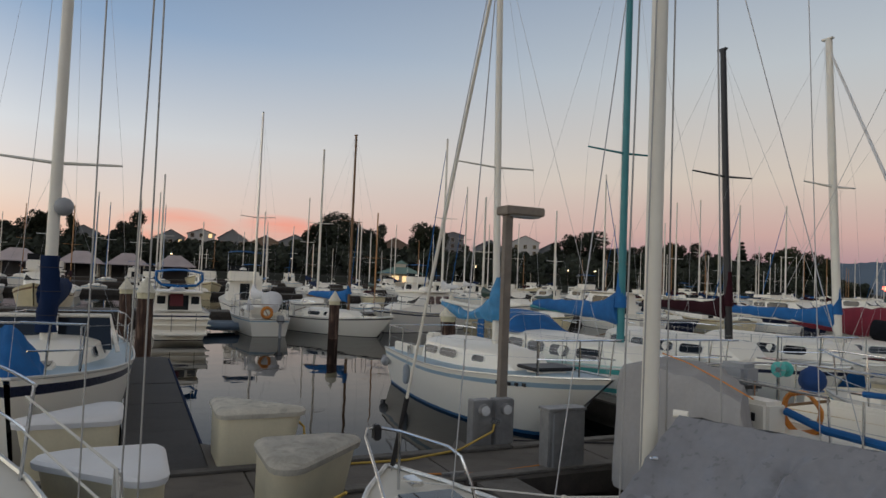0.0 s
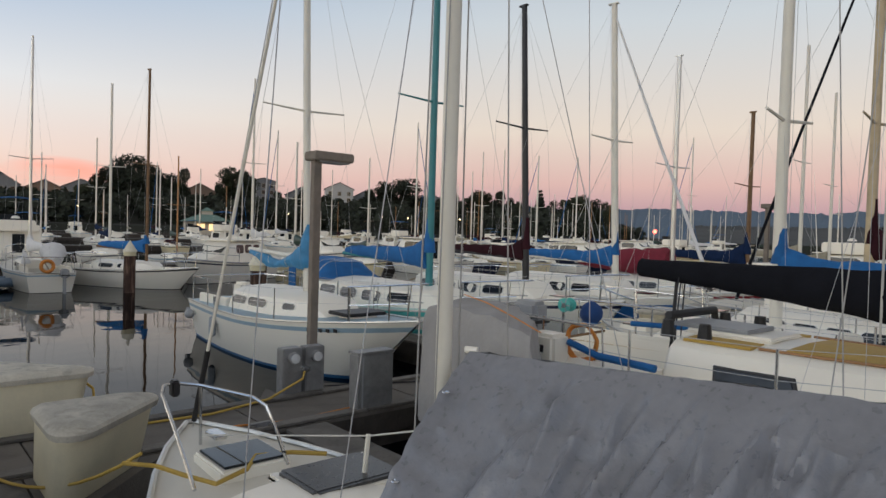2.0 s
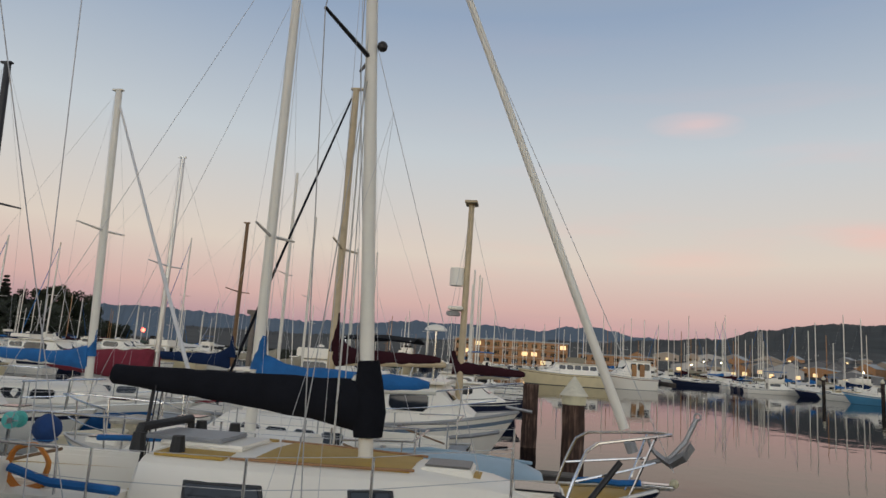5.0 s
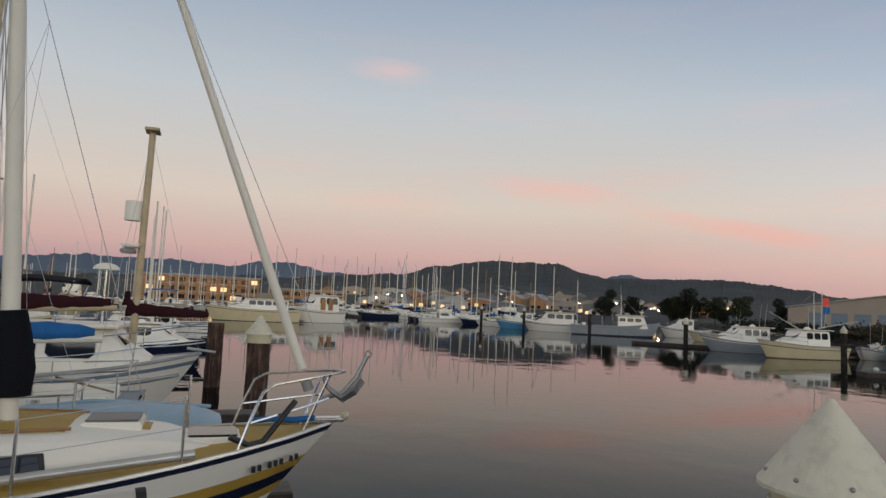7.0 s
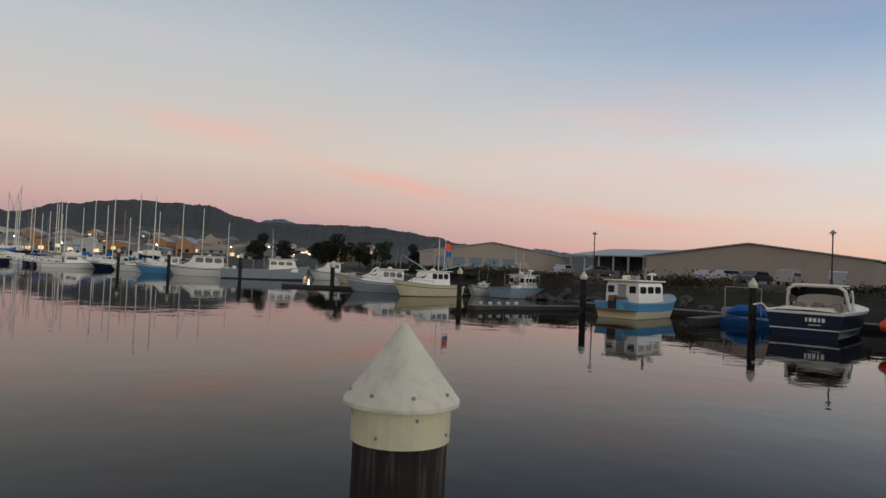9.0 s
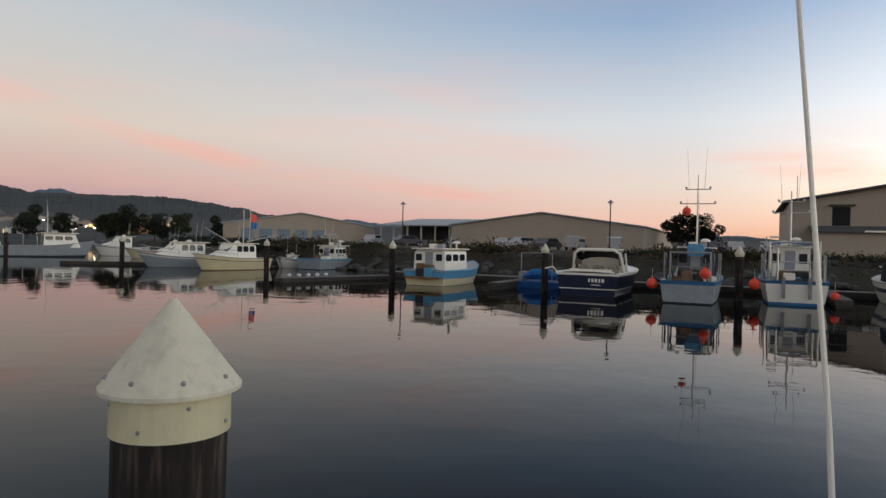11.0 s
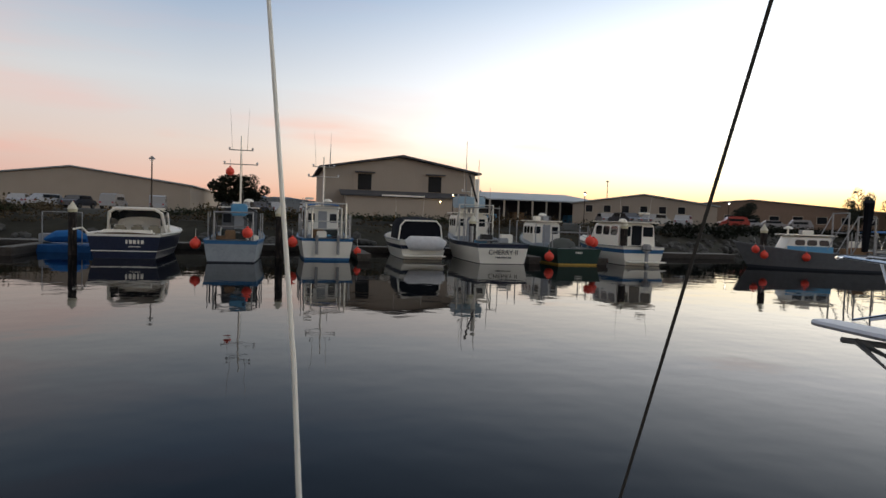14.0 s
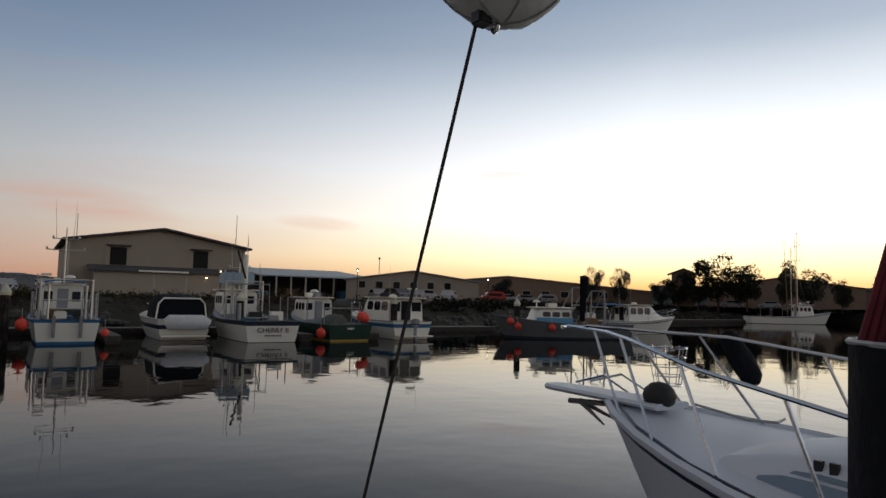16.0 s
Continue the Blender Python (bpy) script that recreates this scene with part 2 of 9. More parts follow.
TEAK = mat("weathered_teak", (0.20, 0.115, 0.055), 0.7, var=0.25, scale=7, bump=0.3)
PLANK = mat("weathered_dock_plank", (0.135, 0.125, 0.11), 0.85, var=0.3, scale=5, bump=0.6, bscale=40, spot=0.4)
CONCRETE = mat("worn_dock_concrete", (0.125, 0.112, 0.096), 0.85, var=0.25, scale=1.6, bump=0.4, bscale=50, spot=0.35)
CONCDARK = mat("damp_dark_dock_surface", (0.032, 0.028, 0.025), 0.7, var=0.3, scale=1.6, bump=0.4, bscale=50, spot=0.4)
TIMBER = mat("dark_dock_timber", (0.06, 0.05, 0.042), 0.9, var=0.3, scale=5, bump=0.6, bscale=30, spot=0.3)
PILE = streaked("creosoted_pile", (0.016, 0.011, 0.009), (0.12, 0.09, 0.07), 0.35)
PILEWORN = streaked("worn_brown_pile", (0.06, 0.032, 0.022), (0.19, 0.12, 0.085), 0.5, 1.6, 14.0)
CAP = mat("white_pile_cap", (0.62, 0.59, 0.47), 0.6, var=0.12, scale=6, bump=0.15, spot=0.25)
CAPRING = mat("cream_cap_band", (0.60, 0.55, 0.36), 0.55, var=0.08, scale=5, spot=0.1)
BOXM = mat("dock_box_fibreglass", (0.64, 0.57, 0.40), 0.5, var=0.1, scale=2.5, spot=0.05)
BOXLID = mat("dock_box_lid", (0.46, 0.43, 0.36), 0.65, var=0.3, scale=3.5, spot=0.5)
BOXWHITE = mat("white_box_lid", (0.70, 0.70, 0.70), 0.5, var=0.05, scale=2)
GALV = mat("galvanised_steel", (0.30, 0.30, 0.30), 0.5, 0.6, var=0.2, scale=6, spot=0.2)
LAMPWOOD = mat("grey_lamp_post", (0.20, 0.17, 0.14), 0.8, var=0.2, scale=6, spot=0.2)
ORANGE = mat("orange_float", (0.80, 0.065, 0.035), 0.5, var=0.1)
HOSE = mat("orange_hose", (0.55, 0.20, 0.03), 0.6)
YROPE = mat("yellow_rope", (0.45, 0.30, 0.06), 0.8)
WROPE = mat("white_rope", (0.55, 0.54, 0.50), 0.85)
DARKROPE = mat("dark_rope", (0.03, 0.03, 0.035), 0.85)
REDROPE = mat("red_rope", (0.13, 0.015, 0.025), 0.85, var=0.3, scale=20)
RUBBER = mat("black_rubber", (0.014, 0.014, 0.014), 0.6)
GREYPLASTIC = mat("grey_plastic", (0.30, 0.31, 0.32), 0.5)

HILLGREEN = mat("wooded_hill", (0.028, 0.036, 0.038), 0.95, var=0.35, scale=0.03, bump=0.5, bscale=0.4)
# aerial haze is painted into this blue; no fog in the air
HAZEHILL = mat("haze_painted_ridge", (0.10, 0.14, 0.19), 1.0, var=0.1, scale=0.004)
BANK = mat("brush_covered_bank", (0.016, 0.019, 0.011), 0.95, var=0.4, scale=0.3, bump=0.6, bscale=2.0)
GRASS = mat("rough_grass_and_stone", (0.040, 0.038, 0.026), 0.95, var=0.4, scale=0.5, bump=0.8, bscale=3.0, spot=0.4)
GRAVEL = mat("grey_parking_gravel", (0.05, 0.047, 0.042), 0.9, var=0.2, scale=0.4, bump=0.4, bscale=8)
LEAF = mat("dark_foliage", (0.016, 0.022, 0.011), 0.8, var=0.5, scale=0.4)
LEAFB = mat("dull_green_foliage", (0.026, 0.032, 0.013), 0.8, var=0.5, scale=0.4)
FLOWER = mat("yellow_broom_flowers", (0.13, 0.075, 0.012), 0.8, var=0.4, scale=1.0)
BARK = mat("tree_bark", (0.06, 0.045, 0.035), 0.9, var=0.3, scale=2)
TANSIDING = mat("tan_metal_siding", (0.36, 0.30, 0.235), 0.6, var=0.06, scale=0.4)
TANLIGHT = mat("pale_tan_trim", (0.50, 0.45, 0.36), 0.6, var=0.05, scale=0.4)
ROOFGREY = mat("grey_metal_roof", (0.30, 0.33, 0.34), 0.45, 0.2, var=0.08, scale=0.3)
ROOFDARK = mat("dark_roof_shingle", (0.07, 0.07, 0.075), 0.85, var=0.2, scale=1)
DOORBLUE = mat("grey_blue_shutter", (0.16, 0.22, 0.27), 0.6, var=0.1)
HOUSEW = mat("white_house_siding", (0.45, 0.44, 0.42), 0.7, var=0.08, scale=1)
HOUSEG = mat("grey_house_siding", (0.19, 0.195, 0.2), 0.7, var=0.08, scale=1)
HOUSET = mat("brown_house_siding", (0.24, 0.16, 0.11), 0.7, var=0.08, scale=1)
TEALROOF = mat("weathered_green_roof", (0.13, 0.22, 0.19), 0.6, var=0.12, scale=1)
BRICKTAN = mat("orange_brick_wall", (0.42, 0.22, 0.10), 0.8, var=0.12, scale=0.5)
# near-black that paints the shade inside an open doorway
SHADEDDARK = mat("painted_doorway_shade", (0.012, 0.012, 0.012), 0.9)
CARPAINT = [mat("car_paint_" + n, c, 0.3, 0.2, var=0.03, coat=0.5) for n, c in (("white", (0.28, 0.28, 0.28)), ("silver", (0.35, 0.36, 0.38)), ("dark", (0.03, 0.035, 0.05)), ("red", (0.32, 0.03, 0.02)))]
TYRE = mat("tyre_rubber", (0.015, 0.015, 0.015), 0.8)
LAMPGLOW = mat("warm_lamp", (1.0, 0.72, 0.38), 0.5, emit=7.0, var=0.02)
WHITEGLOW = mat("white_lamp", (1.0, 0.92, 0.78), 0.5, emit=8.0, var=0.02)
REDGLOW = mat("red_signal_light", (1.0, 0.10, 0.06), 0.5, emit=8.0, var=0.02)
WINGLOW = mat("lit_window", (1.0, 0.66, 0.32), 0.5, emit=1.1, var=0.3, scale=2)


# ---- building helpers ----
def part(name, bm, material, parent=None, label="", smooth=False):
    """Links a bmesh as one mesh object, under a thing or a part."""
    me = bpy.data.meshes.new(name)
    bmesh.ops.recalc_face_normals(bm, faces=bm.faces[:])
    if smooth:
        for f in bm.faces:
            f.smooth = True
    bm.to_mesh(me)
    bm.free()
    for m in material if isinstance(material, (list, tuple)) else [material]:
        me.materials.append(m)
    if smooth:
        me.set_sharp_from_angle(angle=radians(38))
    ob = new(name, me)
    ob.parent = parent
    if label:
        ob["label"] = label
    return ob


def thing(name, m, label, category, group="", kind=""):
    e = new(name)
    e.empty_display_size = 0.2
    e.matrix_basis = m
    return tagged(e, label, category, group, kind)


def solid(name, bm, material, label, category, group="", kind="", smooth=False):
    return tagged(part(name, bm, material, smooth=smooth), label, category, group, kind)


def box(bm, x0, x1, y0, y1, z0, z1, bevel=0.0, taper=0.0, m=0):
    """A box; taper draws its foot in by that many metres a side."""
    t = taper
    v = [bm.verts.new(p) for p in ((x0 + t, y0 + t, z0), (x1 - t, y0 + t, z0), (x1 - t, y1 - t, z0), (x0 + t, y1 - t, z0),
                                   (x0, y0, z1), (x1, y0, z1), (x1, y1, z1), (x0, y1, z1))]
    fs = [bm.faces.new([v[i] for i in q]) for q in ((3, 2, 1, 0), (4, 5, 6, 7), (0, 1, 5, 4), (1, 2, 6, 5), (2, 3, 7, 6), (3, 0, 4, 7))]
    for f in fs:
        f.material_index = m
    if bevel:
        bmesh.ops.bevel(bm, geom=list({e for f in fs for e in f.edges}), offset=bevel, segments=2, affect="EDGES")
    return bm


def boxed(*a, **k):
    return box(bmesh.new(), *a, **k)


def tube(bm, pts, r, n=6, r1=None, cap=True, m=0):
    """A round bar swept along points; r1: the radius at its end."""
    pts = [Vector(p) for p in pts]
    r1 = r if r1 is None else r1
    rings, up = [], None
    for i, p in enumerate(pts):
        d = (pts[min(i + 1, len(pts) - 1)] - pts[max(i - 1, 0)]).normalized()
        if up is None:
            up = d.orthogonal().normalized()
        up = (up - d * up.dot(d)).normalized()
        s, rr = d.cross(up), r + (r1 - r) * i / max(1, len(pts) - 1)
        rings.append([bm.verts.new(p + (up * math.cos(a) + s * math.sin(a)) * rr) for a in [2 * math.pi * k / n for k in range(n)]])
    loft(bm, rings, cap=cap, m=m, made=True)
    return bm


def tubed(*a, **k):
    return tube(bmesh.new(), *a, **k)


def loft(bm, rings, closed=True, cap=True, m=0, made=False, mats=None):
    """Skins rings of equally many points."""
    rows = rings if made else [[bm.verts.new(p) for p in r] for r in rings]
    n = len(rows[0])
    for a, b in zip(rows, rows[1:]):
        for k in range(n if closed else n - 1):
            j = (k + 1) % n
            f = bm.faces.new((a[k], a[j], b[j], b[k]))
            f.material_index = mats[k] if mats else m
    if cap and closed:
        for r in (rows[0], rows[-1]):
            bm.faces.new(r).material_index = m
    return rows


def sweep(path, ru, rv, n=10):
    """Rings of ellipses of half-width ru and half-height rv along a path of points, upright; ru and rv are lists."""
    rings, pts = [], [Vector(p) for p in path]
    for i, p in enumerate(pts):
        d = (pts[min(i + 1, len(pts) - 1)] - pts[max(i - 1, 0)]).normalized()
        s = d.cross(Vector((0, 0, 1)))
        s = s.normalized() if s.length > 0.3 else Vector((1, 0, 0))
        u = s.cross(d)
        rings.append([p + s * math.cos(a) * ru[i] + u * math.sin(a) * rv[i] for a in [2 * math.pi * k / n for k in range(n)]])
    return rings


def dome(bm, c, r, h, n=16, rows=6, m=0):
    rings = [[(c[0] + r * math.cos(q) * math.cos(a), c[1] + r * math.cos(q) * math.sin(a), c[2] + h * math.sin(q)) for a in [2 * math.pi * k / n for k in range(n)]]
             for q in [math.pi / 2 * i / rows * 0.985 for i in range(rows + 1)]]
    loft(bm, rings, m=m)
    return bm


def ball(bm, c, r, n=12, squash=1.0):
    bmesh.ops.create_uvsphere(bm, u_segments=n, v_segments=max(6, n // 2), radius=r, matrix=Matrix.Translation(c) @ Matrix.Diagonal((1, 1, squash, 1)))
    return bm


def ring_pts(c, r, n=20, turns=1.0, axis="z", wob=0.0):
    out = []
    for i in range(int(n * turns) + 1):
        a, q = 2 * math.pi * i / n, r * (1 + wob * math.sin(i * 1.7))
        u, v = q * math.cos(a), q * math.sin(a)
        out.append({"z": (c[0] + u, c[1] + v, c[2]), "x": (c[0], c[1] + u, c[2] + v), "y": (c[0] + u, c[1], c[2] + v)}[axis])
    return out


def sag(a, b, drop, n=8):
    a, b = Vector(a), Vector(b)
    return [a.lerp(b, i / n) - Vector((0, 0, drop * 4 * (i / n) * (1 - i / n))) for i in range(n + 1)]


def tag_text(body, size, material, parent, m, name="lettering", label=""):
    """Raised letters of the built-in font, as a mesh."""
    cu = bpy.data.curves.new(name, "FONT")
    cu.body, cu.size, cu.extrude, cu.align_x = body, size, 0.003, "CENTER"
    tmp = bpy.data.objects.new(name, cu)
    scene.collection.objects.link(tmp)
    bpy.context.view_layer.update()
    me = bpy.data.meshes.new_from_object(tmp.evaluated_get(bpy.context.evaluated_depsgraph_get()))
    bpy.data.objects.remove(tmp)
    me.materials.clear()
    me.materials.append(material)
    ob = new(name, me)
    ob.parent, ob.matrix_basis = parent, m
    if label:
        ob["label"] = label
    return ob


# ---- boats ----
class Hull:
    """The lines of a hull: y ahead, x to starboard, z up from the waterline, origin amidships."""

    def __init__(self, L, B, bow, stern, mid, transom=0.7, rake=0.8, full=0.45, flare=0.3, counter=0.15, blunt=2.2):
        self.L, self.B, self.bow, self.stern, self.mid = L, B, bow, stern, mid
        self.transom, self.rake, self.full, self.flare, self.counter, self.blunt = transom, rake, full, flare, counter, blunt

    def s(self, y):
        return min(1.0, max(0.0, y / self.L + 0.5))

    def half(self, y):
        s = self.s(y)
        if s < self.full:
            return self.B / 2 * (self.transom + (1 - self.transom) * math.sin(s / self.full * math.pi / 2))
        return self.B / 2 * max(0.012, (1 - ((s - self.full) / (1 - self.full)) ** self.blunt)) ** 0.85

    def sheer(self, y):
        s = self.s(y)
        return self.mid + (self.stern - self.mid) * max(0, (0.4 - s) / 0.4) ** 2 + (self.bow - self.mid) * max(0, (s - 0.4) / 0.6) ** 1.7

    def point(self, y, k, side=1):
        """On the skin: k from 0 at the waterline to 1 at the sheer."""
        s, z = self.s(y), self.sheer(y) * k
        fl = self.flare * (0.55 + 0.9 * s ** 3)
        x = self.half(y) * max(0.02, (1 - fl) + fl * (max(k, -0.3) if k < 0 else k ** 0.8))
        yy = y - self.rake * (1 - k) * s ** 6 + self.counter * (1 - k) * (1 - s) ** 8
        return Vector((side * x, yy, z))


def build_hull(h, boat, mats, bands, n=18, label=""):
    """bands: rising (k, material index) rows; each band runs up to its k."""
    ks, ids, last = [-0.3], [], -0.3
    for k, i in bands:
        steps = max(1, round((k - last) / 0.3))
        for j in range(steps):
            ks.append(last + (k - last) * (j + 1) / steps)
            ids.append(i)
        last = k
    bm, rows = bmesh.new(), []
    ys = [-h.L / 2 + h.L * (i / (n - 1)) ** 0.92 for i in range(n)]
    for y in ys:
        right = [h.point(y, k, 1) for k in ks]
        left = [h.point(y, k, -1) for k in reversed(ks)]
        low = Vector((0, right[0].y, right[0].z - 0.12))
        rows.append([low] + right + left)
    row_mats = [ids[0]] + ids + [0] + ids[::-1] + [ids[0]]
    made = [[bm.verts.new(p) for p in r] for r in rows]
    m = len(made[0])
    open_top = len(ks)
    for a, b in zip(made, made[1:]):
        for k in range(m):
            if k == open_top:
                continue
            f = bm.faces.new((a[k], a[(k + 1) % m], b[(k + 1) % m], b[k]))
            f.material_index = row_mats[k]
    # transom, band by band
    r = made[0]
    bm.faces.new((r[0], r[1], r[-1])).material_index = ids[0]
    for k in range(len(ids)):
        bm.faces.new((r[k + 1], r[k + 2], r[-2 - k], r[-1 - k])).material_index = ids[k]
    return part("hull", bm, mats, boat, label, smooth=True)


def build_deck(h, boat, material, well=None, depth=0.42, lip=0.0, n=20, wide=0.62, wellmat=None):
    """The deck, slightly crowned; well: (y0, y1) of a sunken cockpit."""
    ys = [-h.L / 2 + 0.02 + (h.L - 0.04) * i / (n - 1) for i in range(n)]
    if well:
        ys = sorted(set([y for y in ys if not any(abs(y - w) < 0.06 for w in well)] + [well[0], well[0] + 0.02, well[1] - 0.02, well[1]]))
    fr = [-1, -wide - 0.02, -wide, -0.3, 0, 0.3, wide, wide + 0.02, 1]
    bm, rows = bmesh.new(), []
    for y in ys:
        row = []
        for f in fr:
            p = h.point(y, 1.0)
            z = h.sheer(y) - lip + 0.05 * h.half(y) * (1 - f * f)
            if well and well[0] + 0.01 < y < well[1] - 0.01 and abs(f) <= wide:
                z -= depth
            row.append((p.x * f * 0.985, p.y, z))
        rows.append(row)
    loft(bm, rows, closed=False)
    if wellmat:
        for f in bm.faces:
            c = f.calc_center_median()
            if well and well[0] < c.y < well[1] and abs(c.x) < h.half(c.y) * (wide + 0.01):
                f.material_index = 1
    return part("deck", bm, [material, wellmat or material], boat)


def build_rail(h, boat, material, r=0.025, raise_=0.02, name="toe_rail", y0=None, n=16):
    y0 = -h.L / 2 if y0 is None else y0
    ys = [y0 + (h.L / 2 - 0.01 - y0) * i / n for i in range(n + 1)]
    pts = [h.point(y, 1, 1) + Vector((0, 0, raise_)) for y in ys] + [h.point(y, 1, -1) + Vector((0, 0, raise_)) for y in reversed(ys)]
    return part(name, tubed(pts, r, 5), material, boat)


class Cabin:
    """A deckhouse: rows of (y, half width, foot z, height)."""

    def __init__(self, rows, lean=0.14, crown=0.08, shoulder=0.86):
        self.rows, self.lean, self.crown, self.shoulder = rows, lean, crown, shoulder

    def at(self, y):
        r = self.rows
        for a, b in zip(r, r[1:]):
            if a[0] <= y <= b[0]:
                t = (y - a[0]) / max(1e-6, b[0] - a[0])
                return [p + (q - p) * t for p, q in zip(a, b)]
        return list(r[0] if y < r[0][0] else r[-1])

    def side(self, y, k, side=1, out=0.0):
        _, w, z, hh = self.at(y)
        return Vector((side * (w * (1 - 0.9 * self.lean * k / self.shoulder) + out + 0.004), y, z + hh * k))

    def section(self, y, w, z, hh):
        c, l, s = self.crown, self.lean, self.shoulder
        half = [(w, z - 0.12), (w, z), (w * (1 - l * 0.9), z + hh * s), (w * (1 - l) * 0.93, z + hh * (s + 0.09)), (w * (1 - l) * 0.6, z + hh + c * w * 0.6), (0, z + hh + c * w)]
        return [(x, y, q) for x, q in half] + [(-x, y, q) for x, q in half[-2::-1]]

    def build(self, boat, material, name="cabin", label=""):
        bm = bmesh.new()
        loft(bm, [self.section(*r) for r in self.rows])
        return part(name, bm, material, boat, label, smooth=True)


def side_window(cab, parent, y0, y1, k0, k1, side, frame=None, material=None, slant=0.0, name="window"):
    """A pane with a rim on a cabin's side, a little proud of it."""
    rim, g = bmesh.new(), bmesh.new()
    d, e = (y1 - y0) * 0.12, (k1 - k0) * 0.22

    def outline(grow, out):
        q = [(y0 - grow + d, k0), (y1 + grow - d, k0), (y1 + grow, k0 + e), (y1 + grow, k1 - e), (y1 + grow - d, k1), (y0 - grow + d, k1), (y0 - grow, k1 - e), (y0 - grow, k0 + e)]
        m = (k0 + k1) / 2
        q = [(y + slant * (k - m), k + (k - m) * grow * 2.5) for y, k in q]
        return [cab.side(y, k, side, out) for y, k in q]

    loft(rim, [outline(0.018, -0.01), outline(0.018, 0.012), outline(0.0, 0.012)], cap=False)
    loft(g, [outline(0.004, -0.006), outline(0.004, 0.008)])
    w = part(name, g, material or GLASS, parent)
    if frame is False:
        rim.free()
        return w
    part("window_frame", rim, frame or ALU, w)
    return w


def build_mast(boat, y, z0, top, r=0.07, material=None, spread=(), width=0.9, n=10, lean=0.0):
    """A tapered spar with its spreaders and masthead crane."""
    bm = tubed([(0, y, z0), (0, y - lean * 0.5, (z0 + top) / 2), (0, y - lean, top)], r, n, r1=r * 0.8)
    m = part("mast", bm, material or ALU, boat, smooth=True)
    for z in spread:
        yy = y - lean * (z - z0) / (top - z0)
        for sd in (-1, 1):
            part("spreader", tubed([(0, yy, z), (sd * width, yy - 0.08, z + 0.06)], r * 0.34, 6, r1=r * 0.22), material or ALU, m)
    if n > 6:
        part("masthead", box(bmesh.new(), -r * 0.5, r * 0.5, y - lean - r * 1.7, y - lean + r * 1.2, top - 0.02, top + 0.025, 0.006), material or ALU, m)
    return m


def stay(boat, a, b, r=0.006, material=None, name="stay", n=4):
    return part(name, tubed([a, b], r, n), material or WIRE, boat)


def sail_cover(boat, y0, z0, y1, z1, material, r=0.16, collar=0.75, lump=0.02, name="sail_cover", n=14, seed=1, x=0.0, label=""):
    """The flaked sail under its cover, from the mast at y0 to the boom's end at y1, with a collar up the mast."""
    rnd = random.Random(seed)
    pts, ru, rv = [], [], []
    d = 1 if y1 > y0 else -1
    for i in range(n + 1):
        t = i / n
        rr = r * (1.25 - 0.62 * t) * (1 + rnd.uniform(-lump, lump) * 4)
        if i == n:
            rr *= 0.55
        pts.append((x + rnd.uniform(-lump, lump), y0 + (y1 - y0) * t, z0 + (z1 - z0) * t + rr * 0.35))
        ru.append(rr * 0.8)
        rv.append(rr * (1.2 + (1.3 if i == 0 else 0.65 if i == 1 else 0.2 if i == 2 else 0) * collar))
    for i in range(3):
        pts[i] = (pts[i][0], pts[i][1], pts[i][2] + (rv[i] - ru[i] * 1.5) * 0.6)
    bm = bmesh.new()
    rings = sweep(pts, ru, rv, 12)
    loft(bm, rings)
    body = part(name, bm, material, boat, label, smooth=True)
    if collar and n > 8:
        zc = z0 + r * 1.2
        bm = bmesh.new()
        loft(bm, sweep([(x, y0 - d * 0.02, zc + collar * t) for t in (0, 0.3, 0.6, 1)], [r * 0.95, r * 0.8, r * 0.62, r * 0.5], [r * 1.0, r * 0.8, r * 0.62, r * 0.5], 10))
        part("collar", bm, material, body, smooth=True)
    return body


def boom(boat, y0, z0, y1, z1, r=0.05, material=None):
    return part("boom", tubed([(0, y0, z0), (0, y1, z1)], r, 8), material or ALU, boat)


def stanchions(h, boat, ys, height=0.58, r=0.012, wires=(1.0, 0.55), material=None, side=(-1, 1), gate=None):
    """Stanchions along the deck's edge with lifelines through them."""
    for sd in side:
        tops = []
        for y in ys:
            p = h.point(y, 1, sd) * 1.0
            p.x *= 0.95
            tops.append(p)
            part("stanchion", tubed([p, p + Vector((0, 0, height))], r, 6), material or STEEL, boat)
        for w in wires:
            part("lifeline", tubed([p + Vector((0, 0, height * w)) for p in tops], 0.004, 4), WIRELIGHT, boat)


def pulpit(h, boat, back, height=0.6, r=0.014, n=12, over=0.05, mid=True):
    """The bow rail: a top bar round the stem on four legs."""
    ys = [back + (h.L / 2 + over - back) * i / n for i in range(n + 1)]

    def at(y, sd, k):
        p = h.point(min(y, h.L / 2 - 0.02), 1, sd)
        return Vector((p.x * 0.95 + sd * 0.06 * k, y, p.z + height * k))

    top = [at(y, 1, 1) for y in ys] + [at(y, -1, 1) for y in reversed(ys)]
    rail = part("pulpit", tubed(top, r, 7), STEEL, boat, smooth=True)
    for sd in (-1, 1):
        for y in (back, back + (h.L / 2 - back) * 0.62):
            part("pulpit_leg", tubed([at(y - 0.02, sd, 0), at(y + 0.03, sd, 1)], r, 6), STEEL, rail)
        if mid:
            part("mid_rail", tubed([at(y, sd, 0.5) for y in ys[: n - 1]], r * 0.8, 6), STEEL, rail)
    return rail


